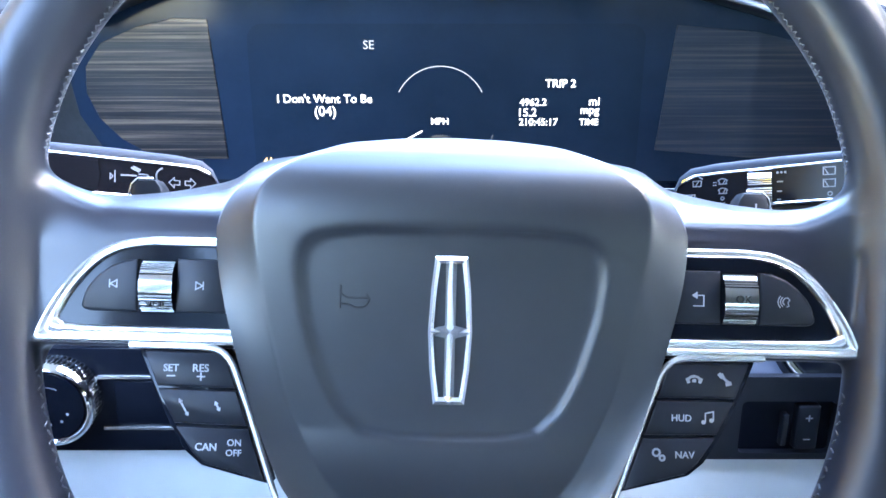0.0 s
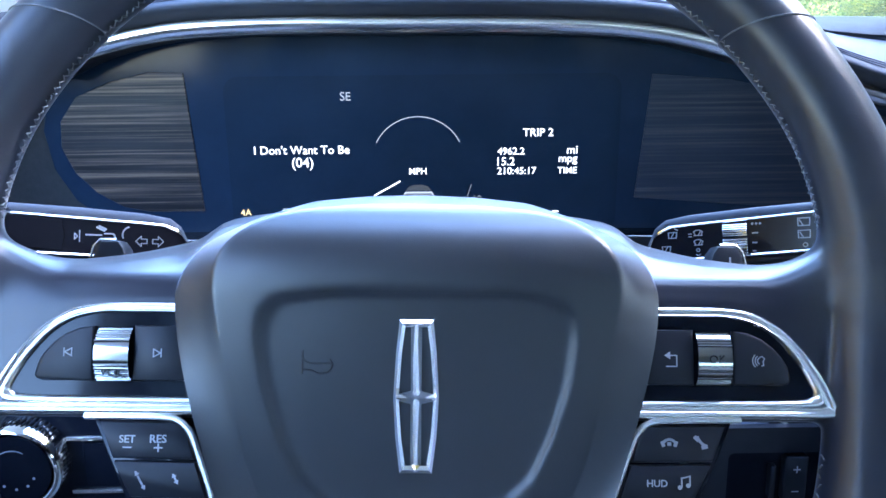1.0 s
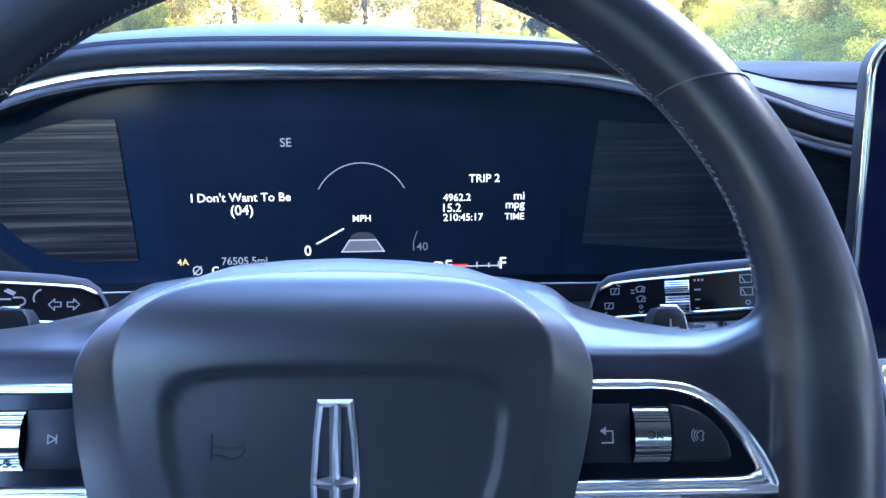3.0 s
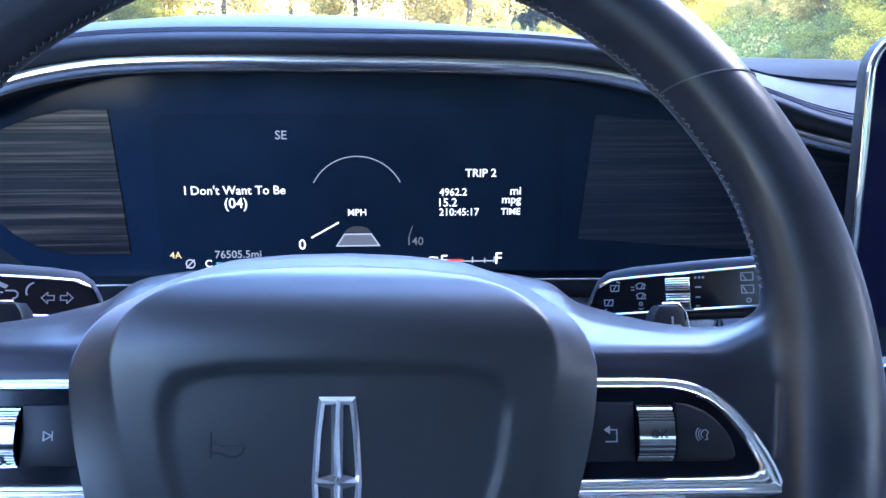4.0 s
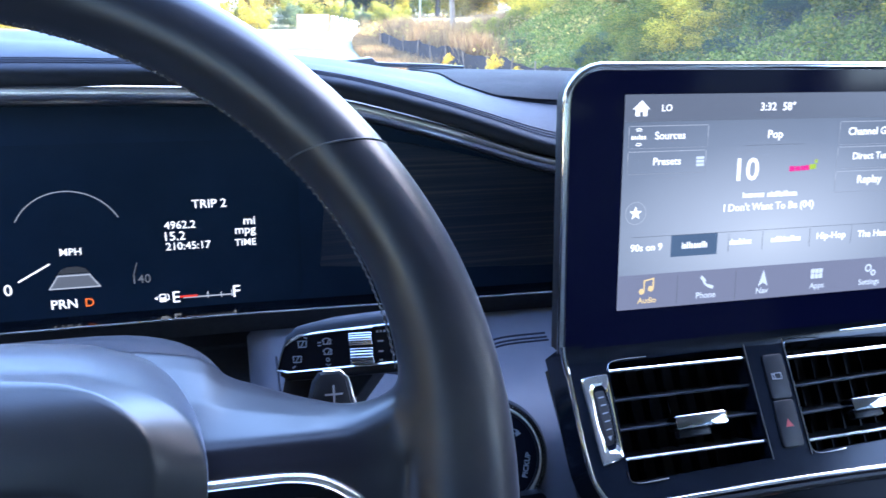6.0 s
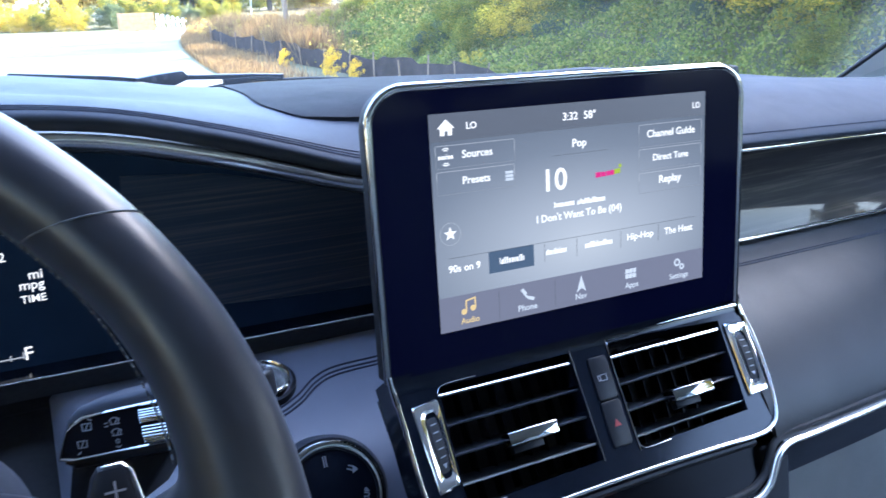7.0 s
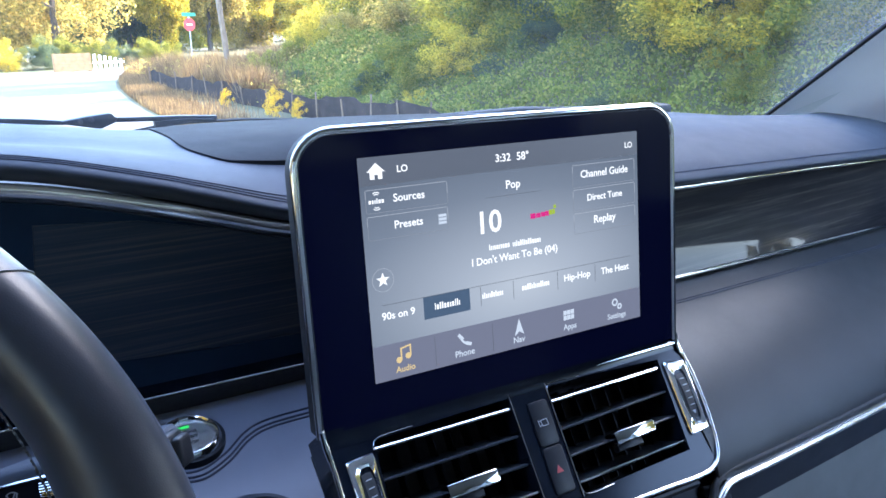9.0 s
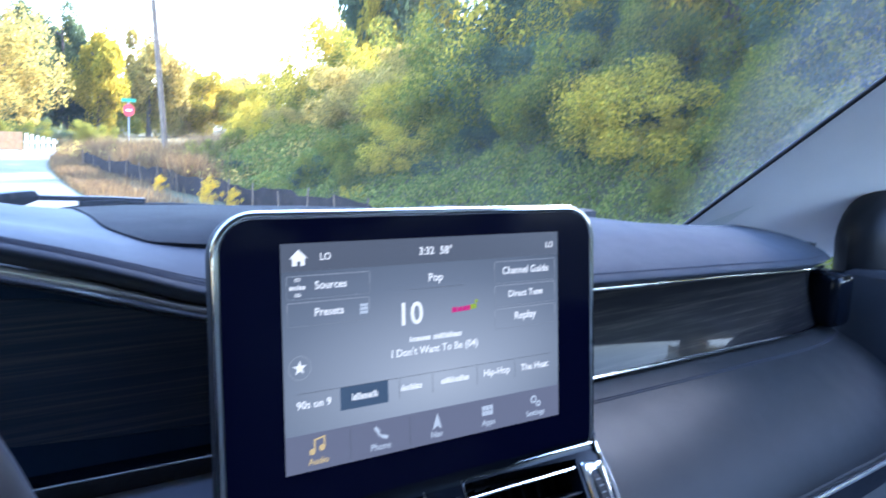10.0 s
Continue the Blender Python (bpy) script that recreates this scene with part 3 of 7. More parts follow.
part("car_lane", plate([(-0.0185, -0.006), (0.0140, -0.006), (0.0080, 0.004), (-0.0125, 0.004)], Z, Z + 0.0002), DIM_LIT, cluster)
lines(poly_segs([(-0.0185, -0.006), (0.0140, -0.006), (0.0080, 0.003), (-0.0125, 0.003)]), 0.0009, Z + 0.0002, LINE_LIT, cluster, "lane_outline")
lines([(0.069, -0.0195, 0.103, -0.0195), (0.0860, -0.0205, 0.0860, -0.0165), (0.0955, -0.0205, 0.0955, -0.0175), (0.103, -0.0205, 0.103, -0.0165)], 0.0009, Z, LINE_LIT, cluster, "fuel_scale")
lines([(0.067, -0.0185, 0.078, -0.0185)], 0.0014, Z + 0.0002, RED_LIT, cluster, "fuel_low")
lines([(-0.1090, -0.0185, -0.0935, -0.0185)], 0.0018, Z + 0.0001, CYAN_LIT, cluster, "temperature_bar")
lines([(-0.0935, -0.0185, -0.0740, -0.0185), (-0.0850, -0.0200, -0.0850, -0.0165)], 0.0010, Z, LINE_LIT, cluster, "temperature_scale")
lines([(-0.0780, -0.0200, -0.0780, -0.0165)], 0.0010, Z + 0.0001, RED_LIT, cluster, "temperature_high")
part("pump_icon", plate(rrect(0.0525, -0.0215, 0.0570, -0.0155, 0.0006, 2), Z, Z + 0.0002), WHITE_LIT, cluster)
part("pump_window", plate(rrect(0.0533, -0.0182, 0.0562, -0.0162, 0.0003, 2), Z, Z + 0.0003), CLUSTER_LIT, cluster)
lines([(0.0572, -0.0205, 0.0588, -0.0200), (0.0588, -0.0200, 0.0588, -0.0168), (0.0588, -0.0168, 0.0578, -0.0158)], 0.0006, Z, WHITE_LIT, cluster, "pump_hose")
part("pump_side_mark", plate([(0.0490, -0.0186), (0.0512, -0.0172), (0.0512, -0.0200)], Z, Z + 0.0002), WHITE_LIT, cluster)
lines([(-0.0630, -0.0208, -0.0590, -0.0208), (-0.0612, -0.0202, -0.0612, -0.0160), (-0.0612, -0.0178, -0.0600, -0.0178)], 0.0009, Z, LINE_LIT, cluster, "gauge_icon")
part("lane_far", plate([(-0.0125, 0.0046), (0.0080, 0.0046), (0.0055, 0.0076), (0.0010, 0.0092), (-0.0055, 0.0092), (-0.0100, 0.0076)], Z, Z + 0.0001), LANE_LIT, cluster, "faint lane ahead")
lines(arc_segs(-0.1290, -0.0185, 0.0032, 0, 360, 14) + [(-0.132, -0.0215, -0.126, -0.0155)], 0.0009, Z, LINE_LIT, cluster, "stop_start_icon")

# lower dashboard on the driver's side
LOW = [(0, 0.6045, 1.2555), (1, 0.598, 1.2500), (2, 0.55, 1.2350), (3, 0.515, 1.2240), (4, 0.490, 1.2090), (5, 0.470, 1.1860), (6, 0.456, 1.1550), (7, 0.452, 1.1200), (8, 0.455, 1.105)]
def low_pt(x, s, dy=0.0, dz=0.0):
    return (x, dy + curve_at([(a, b) for a, b, c in LOW], s), dz + curve_at([(a, c) for a, b, c in LOW], s))


def low_rows(xa, xb, n, dy=0.0, dz=0.0, turn=0.0):
    """turn: how far the skin rolls back at the ends beside the column."""
    rows = []
    for k in range(n + 1):
        x = xa + (xb - xa) * k / n
        drop = turn * max(0.0, 1 - (abs(x) - 0.112) / 0.020) ** 2.4
        rows.append([low_pt(x, 8 * j / 40, dy + 0.6 * drop, dz - 0.8 * drop) for j in range(41)])
    return rows


for xa, xb in ((-0.42, -0.112), (0.112, 0.42)):
    part("driver_lower", sheet(low_rows(xa, xb, 90, 0, 0, 0.020), 0.010, (0, 0.7, -0.7)), LEATHER_SKYLIT, dashboard)
    inner = math.copysign(0.131, xa + xb)
    part("stitch_line", tube([low_pt(inner, 1.6 + 5.4 * k / 40, -0.0002, 0.0004) for k in range(41)], 0.0008, n=6), STITCH_DARK, dashboard)
part("column_recess", sheet(low_rows(-0.124, 0.124, 8, 0.030, -0.030), 0.003, (0, 0.7, -0.7)), RUBBER, dashboard, "dark recess round the column")
SW = spline([(0.170, 0.560, 0), (0.212, 0.5475, 0), (0.233, 0.5400, 0), (0.250, 0.5372, 0), (0.269, 0.5455, 0), (0.2866, 0.5586, 0), (0.3047, 0.5645, 0), (0.34, 0.5650, 0)], 8)


def low_z(y):
    lo, hi = 0.0, 8.0
    for _ in range(24):
        mid = (lo + hi) / 2
        if curve_at([(a, b) for a, b, c in LOW], mid) > y:
            lo = mid
        else:
            hi = mid
    return curve_at([(a, c) for a, b, c in LOW], lo)


for dy in (0.002, -0.0025, -0.006):
    part("stitch_line", tube([(p.x, p.y + dy, low_z(p.y + dy) + 0.0005) for p in SW], 0.0008, n=6), STITCH_DARK, dashboard)
rows = []
for k in range(31):
    x = -0.42 + 0.735 * k / 30
    rows.append([(x, 0.452 - 0.016 * math.sin(math.pi * min(1, j / 8)) + (0.0 if j < 8 else 0.02 * (j - 8)), 1.122 + 0.012 * abs(x) - 0.0175 * j) for j in range(13)])
part("knee_panel", sheet(rows, 0.004, (0, 1, 0)), KNEE, dashboard, "light grey lower panel")

part("dash_core", box(-0.415, 0.635, 1.02, 1.24, 0.66, 1.375), RUBBER, dashboard)
part("dash_core", box(0.40, 0.56, 1.00, 0.585, 0.62, 1.36), RUBBER, dashboard)

# steering column cover
column = thing("steering_column", "dark blue padded column cover between wheel and dashboard", "column", Matrix.Translation((0.002, 0.0, 0.0)))
rows = []
for y, top, half in ((0.392, 1.292, 0.080), (0.395, 1.309, 0.090), (0.405, 1.321, 0.098), (0.425, 1.329, 0.103), (0.445, 1.324, 0.104), (0.465, 1.306, 0.104), (0.49, 1.270, 0.102), (0.53, 1.230, 0.102)):
    rows.append([(half * math.copysign(abs(math.cos(w)) ** 0.5, math.cos(w)), y, 1.20 + (top - 1.20) * abs(math.sin(w)) ** 0.5) for w in [math.pi * k / 32 for k in range(33)]])
part("cover", sheet(rows), LEATHER, column, "", 60)
part("housing", box(-0.075, 0.404, 1.16, 0.075, 0.60, 1.215, 0.015, 3), SATIN, column)
part("shaft", tube([(0, 0.30, 1.305), (0, 0.42, 1.262)], 0.042, n=20), RUBBER, column)

# ---- steering wheel ----
RK = radians(24)
WH = axes((0.002, 0.267, 1.325), (1, 0, 0), (0, math.sin(RK), math.cos(RK))) @ pose(0, 0, 0, 0, 0, -1.3)
wheel = thing("steering_wheel", "black leather steering wheel with chrome trim and thumb buttons", "steering wheel", WH)


def rim_r(a):
    """Middle radius and half width of the rim at an angle in degrees."""
    k = max(math.exp(-((a - c) / 24) ** 2) for c in (-4, 184, 356, -176))
    return 0.1841 - 0.0060 * k, 0.0158 + 0.0050 * k


TIP = radians(3.2)


def rim_pt(a, w, grow=0.0):
    """A point of the rim's skin: angle round the wheel in degrees, angle round the tube."""
    R, h = rim_r(a)
    rr = R + (h + grow) * math.cos(w)
    x, y, z = rr * math.cos(radians(a)) - 0.002, rr * math.sin(radians(a)), (0.0158 + grow) * math.sin(w)
    return (x, 0.0133 + y * math.cos(TIP) + z * math.sin(TIP), -0.0043 - y * math.sin(TIP) + z * math.cos(TIP))


def fused(bm, voxel, rounds, weight):
    """One closed skin over everything in bm, its inner corners rounded where weight is above zero."""
    me = bpy.data.meshes.new("skin")
    bmesh.ops.recalc_face_normals(bm, faces=bm.faces[:])
    bm.to_mesh(me)
    bm.free()
    ob = new("skin", me)
    md = ob.modifiers.new("skin", "REMESH")
    md.mode, md.voxel_size, md.adaptivity = "VOXEL", voxel, 0.0
    out = bpy.data.meshes.new_from_object(ob.evaluated_get(bpy.context.evaluated_depsgraph_get()))
    bpy.data.objects.remove(ob)
    n = len(out.vertices)
    co, ed = np.empty(n * 3), np.empty(len(out.edges) * 2, dtype=np.int64)
    out.vertices.foreach_get("co", co)
    out.edges.foreach_get("vertices", ed)
    co, ed = co.reshape(-1, 3), ed.reshape(-1, 2)
    deg = np.maximum(1, np.bincount(ed.ravel(), minlength=n))[:, None]
    w = weight(co)[:, None]
    for k in range(rounds):
        acc = np.stack([np.bincount(ed[:, 0], co[ed[:, 1], c], n) + np.bincount(ed[:, 1], co[ed[:, 0], c], n) for c in range(3)], 1)
        co = co + np.where(k < 5, 0.5, 0.6 * w) * (acc / deg - co)
    out.vertices.foreach_set("co", co.ravel())
    out.update()
    back = bmesh.new()
    back.from_mesh(out)
    bpy.data.meshes.remove(out)
    return back


def junction(co):
    """Where spoke and rim meet."""
    r = np.hypot(co[:, 0], co[:, 1] - 0.0133)
    near = np.clip(1.25 - np.abs(r - 0.160) / 0.022, 0, 1) * np.clip((np.abs(co[:, 0]) - 0.118) / 0.020, 0, 1)
    above = np.clip((co[:, 1] - 0.019) / 0.008, 0, 1)
    aside = np.clip((np.abs(co[:, 0]) - 0.158) / 0.006, 0, 1)
    return near * np.maximum(above, aside) * np.clip((0.115 - np.abs(co[:, 1])) / 0.03, 0, 1)


SHOULDER_Y = [(40, 66), (75, 62), (88, 58.5), (96, 51.5), (107, 47.5), (122, 42.5), (138, 39.5), (150, 41), (160, 43)]
SHOULDER_Z = [(40, -60), (88, -60), (96, -58), (107, -54), (122, -42), (138, -28), (150, -20), (160, -16)]
bm = bmesh.new()
NR, NT = 240, 32
loops = [[bm.verts.new(rim_pt(360 * i / NR, 2 * math.pi * k / NT)) for k in range(NT)] for i in range(NR)]
for a, b in zip(loops, loops[1:] + loops[:1]):
    for k in range(NT):
        bm.faces.new((a[k], b[k], b[(k + 1) % NT], a[(k + 1) % NT]))
for flip in (1, -1):
    arm = [(flip * x / 1000, y / 1000) for x, y in [(40, 27), (110, 27), (132, 26), (150, 27), (160, 30), (169, 28), (171, -20), (167, -38), (162, -38), (160, -32), (157.5, -22), (40, -22)]]
    saddle = [(flip * x / 1000, y / 1000) for x, y in [(40, 29), (88, 29), (118, 29.5), (132, 32), (146, 38), (152, 41), (157, 44), (163, 46), (171, 36), (174, 5), (170, -8), (40, -8)]]
    plate(arm, -0.018, -0.0012, 0.005, 4, bm=bm)
    plate(saddle, -0.030, -0.0016, 0.010, 8, bm=bm)
    hoops = []
    for x in (40, 70, 82, 88, 92, 96, 101, 107, 114, 122, 130, 138, 150, 160):
        ry, rz = curve_at(SHOULDER_Y, x), curve_at(SHOULDER_Z, x)
        ring = [(-8, -2), (24, -2), (29.5, -3.6), (32.5, -7), (32 + 0.45 * (ry - 32), 0.35 * rz - 3), (32 + 0.80 * (ry - 32), 0.70 * rz - 2), (ry - 0.4, rz + 3), (ry, rz), (ry - 1.5, rz - 5), (ry - 7, rz - 9), (ry - 20, rz - 11), (-8, rz - 9)]
        hoops.append([bm.verts.new((flip * x / 1000, y / 1000, z / 1000)) for y, z in ring])
    for a, b in zip(hoops, hoops[1:]):
        for k in range(12):
            bm.faces.new((a[k], a[(k + 1) % 12], b[(k + 1) % 12], b[k]))
    bm.faces.new(hoops[0])
    bm.faces.new(hoops[-1])
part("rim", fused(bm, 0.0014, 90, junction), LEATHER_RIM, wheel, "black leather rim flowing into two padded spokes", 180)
for a in (40, 140, -50, 230):
    part("seam", tube([rim_pt(a - 3.0 * (1 if a in (40, -50) else -1) * math.cos(2 * math.pi * k / 40), 2 * math.pi * k / 40, 0.0001) for k in range(40)], 0.00034, n=5, closed=True), STITCH, wheel)
bm = bmesh.new()
rnd = random.Random(5)
for k in range(420):
    a = 14 + 152 * k / 300 if k < 300 else 196 + 148 * (k - 300) / 120
    w = radians(180 + 1)
    s = 0.075 if k % 2 else -0.075
    tube([rim_pt(a - 0.28, w - s + rnd.uniform(-0.05, 0.05), 0.0003), rim_pt(a + 0.28, w + s + rnd.uniform(-0.05, 0.05), 0.0001)], 0.00036, n=5, bm=bm)
tagged(part("stitching", bm, STITCH, wheel, "pale zigzag thread"), kind="stuff")

# airbag cover
HALF = [(0, 60.5), (23, 59.8), (46, 57.8), (67.5, 51.6), (79, 45), (85.5, 38.0), (88.6, 28), (88.8, 20), (87.4, 8), (85.8, 0), (83.4, -10), (79.8, -23), (72.5, -46), (62, -71), (48, -90), (28, -98), (0, -100)]
CREASE = [(0, 59.6), (23, 58.8), (46, 56.0), (57, 52.6), (65, 47.8), (71.5, 41.5), (74.6, 34), (75, 25.5), (73.8, 15), (72, 4), (69.8, -9), (67.6, -18), (63.6, -35), (58.4, -48.5), (48, -69), (36, -84), (20, -91), (0, -93)]
GROOVE = [(0, 25.5), (33, 25.2), (48.5, 23.2), (54, 18.5), (55.6, 10), (53.4, -8), (47.6, -28), (41.0, -42.5), (32, -51.5), (20, -54), (0, -54.5)]
ORG = (0.0, -0.012)


def full(half):
    p = [(x / 1000, y / 1000) for x, y in half]
    return p + [(-x, y) for x, y in p[-2:0:-1]]


def radial(outline, n=160):
    """The outline's points at even angles about the middle."""
    out = []
    m = len(outline)
    for k in range(n):
        a = 2 * math.pi * k / n
        d = (math.cos(a), math.sin(a))
        best = 0.0
        for i in range(m):
            (x0, y0), (x1, y1) = outline[i], outline[(i + 1) % m]
            x0, y0, x1, y1 = x0 - ORG[0], y0 - ORG[1], x1 - ORG[0], y1 - ORG[1]
            ex, ey = x1 - x0, y1 - y0
            det = d[0] * ey - d[1] * ex
            if abs(det) < 1e-12:
                continue
            s = (x0 * ey - y0 * ex) / det
            u = (x0 * d[1] - y0 * d[0]) / det
            if s > 0 and -1e-6 <= u <= 1 + 1e-6:
                best = max(best, s)
        out.append(best)
    sm = [(out[k - 1] + 2 * out[k] + out[(k + 1) % n]) / 4 for k in range(n)]
    return [(ORG[0] + sm[k] * math.cos(2 * math.pi * k / n), ORG[1] + sm[k] * math.sin(2 * math.pi * k / n)) for k in range(n)]


ROLL = [(0.026, 0.0), (0.034, -0.0008), (0.042, -0.0036), (0.049, -0.0083), (0.055, -0.0145), (0.0585, -0.020), (0.0600, -0.024)]


def face_n(x, u):
    """Height of the cover's front: a slanted face that rolls over at its top."""
    return max(0.0022, 0.0102 + 0.160 * u) - 0.55 * x * x + curve_at(ROLL, u) + 0.9 * min(0.0, u + 0.052) ** 2 * -8


OUTER, CR, GR = radial(full(HALF)), radial(full([(x * 0.982, u) for x, u in CREASE])), radial(full([(x * 1.045, u) for x, u in GROOVE]))
HUB_X = 0.0009


def mix(a, b, k):
    return [(p[0] + (q[0] - p[0]) * k, p[1] + (q[1] - p[1]) * k) for p, q in zip(a, b)]


def scaled(a, k):
    return [(ORG[0] + (x - ORG[0]) * k, ORG[1] + (y - ORG[1]) * k) for x, y in a]


def edge_n(x, u):
    """Height of the cover's outer edge: lower where it passes over the top."""
    return 0.0042 - 0.018 * min(1.0, max(0.0, (u - 0.026) / 0.034))


def flank(k):
    return lambda x, u: edge_n(x, u) + (face_n(x, u) - edge_n(x, u)) * k


def sunk(depth):
    return lambda x, u: face_n(x, u) - depth


BACK = [(x, u + 0.0100 * max(0.0, u) / 0.0605) for x, u in OUTER]
rings = [(scaled(BACK, 0.93), lambda x, u: -0.066), (scaled(BACK, 0.985), lambda x, u: -0.062), (BACK, lambda x, u: -0.055), (mix(OUTER, BACK, 0.85), lambda x, u: -0.042), (mix(OUTER, BACK, 0.5), lambda x, u: -0.026), (mix(OUTER, BACK, 0.16), lambda x, u: edge_n(x, u) - 0.005),
         (OUTER, edge_n), (mix(OUTER, CR, 0.07), flank(0.13)), (mix(OUTER, CR, 0.5), flank(0.50)), (mix(OUTER, CR, 0.9), flank(0.90)), (mix(OUTER, CR, 0.97), flank(0.955)), (mix(CR, GR, 0.012), lambda x, u: face_n(x, u) - 0.0001)]
rings += [(mix(CR, GR, k), face_n) for k in (0.06, 0.12, 0.2, 0.3, 0.4, 0.5, 0.6, 0.7, 0.8, 0.9)]
rings += [(GR, sunk(0.0002)), (scaled(GR, 0.98), sunk(0.0009)), (scaled(GR, 0.955), sunk(0.0017)), (scaled(GR, 0.93), sunk(0.0021)), (scaled(GR, 0.90), sunk(0.0022)), (scaled(GR, 0.75), sunk(0.0022)), (scaled(GR, 0.5), sunk(0.0022)), (scaled(GR, 0.2), sunk(0.0022))]
bm = bmesh.new()
vr = [[bm.verts.new((x + HUB_X, y, f(x, y))) for x, y in o] for o, f in rings]
for a, b in zip(vr, vr[1:]):
    for k in range(len(OUTER)):
        bm.faces.new((a[k], a[(k + 1) % len(OUTER)], b[(k + 1) % len(OUTER)], b[k]))
bm.faces.new(vr[-1])
part("airbag_cover", bm, LEATHER_PAD, wheel, "", 50)


def on_face(bm, dz=0.0):
    for v in bm.verts:
        v.co.z += face_n(v.co.x, v.co.y) + dz
        v.co.x += HUB_X
    return bm


# horn mark
bm = bmesh.new()
horn = [(-0.0412, -0.0046), (-0.0410, 0.0040)], [(-0.0408, 0.0010), (-0.0380, -0.0006), (-0.0310, -0.0006), (-0.0302, -0.0014), (-0.0316, -0.0038), (-0.0350, -0.0044), (-0.0376, -0.0034), (-0.0408, -0.0030)], [(-0.0312, 0.0008), (-0.0298, -0.0012)]
for stroke in horn:
    tube(spline([(x, y, 0) for x, y in stroke], 4), 0.00038, n=5, bm=bm)
part("horn_mark", on_face(bm, -0.0021), EMBOSS, wheel)

# emblem: upright frame with a four-pointed star
bm = bmesh.new()
emb_o = [(-6.0, 15.2), (6.0, 15.2), (7.3, 3), (8.2, -12.6), (7.4, -27), (5.8, -40.0), (-5.8, -40.0), (-7.4, -27), (-8.2, -12.6), (-7.3, 3)]
emb_i = [(-4.0, 12.6), (4.0, 12.6), (5.2, 3), (6.2, -12.6), (5.3, -27), (3.9, -37.2), (-3.9, -37.2), (-5.3, -27), (-6.2, -12.6), (-5.2, 3)]
band(wheel_mm(emb_o), wheel_mm(emb_i), 0.0, 0.0012, bm, 0.0012)
part("emblem_frame", on_face(bm, -0.0020), EMBLEM_CHROME, wheel, "chrome upright frame of the emblem", 20)
# four-pointed star, each arm a ridge
bm = bmesh.new()
tips = [(0, 14.2, 2.0), (7.4, -12.6, 1.0), (0, -39.2, 2.0), (-7.4, -12.6, 1.0)]
mid = bm.verts.new((0, -0.0126, 0.0044))
ends = []
for tx, ty, wide in tips:
    ux, uy = (0, 1) if tx == 0 else (1, 0)
    ends.append([bm.verts.new(((tx - uy * 0 - wide * uy) / 1000 if ux == 0 else tx / 1000, ty / 1000 if ux == 0 else (ty - wide) / 1000, 0.0008)), bm.verts.new((tx / 1000, ty / 1000, 0.0026)), bm.verts.new(((tx + wide * uy) / 1000 if ux == 0 else tx / 1000, ty / 1000 if ux == 0 else (ty + wide) / 1000, 0.0008))])
ne, se, sw, nw = [bm.verts.new((x / 1000, y / 1000, 0.0010)) for x, y in ((1.9, -10.2), (1.9, -15.0), (-1.9, -15.0), (-1.9, -10.2))]
for (lo, ridge, hi), first, second in ((ends[0], nw, ne), (ends[1], se, ne), (ends[2], sw, se), (ends[3], sw, nw)):
    bm.faces.new((lo, ridge, mid, first))
    bm.faces.new((ridge, hi, second, mid))
part("emblem_star", on_face(bm, -0.0020), EMBLEM_CHROME, wheel, "chrome four-pointed star with ridged arms", 10)

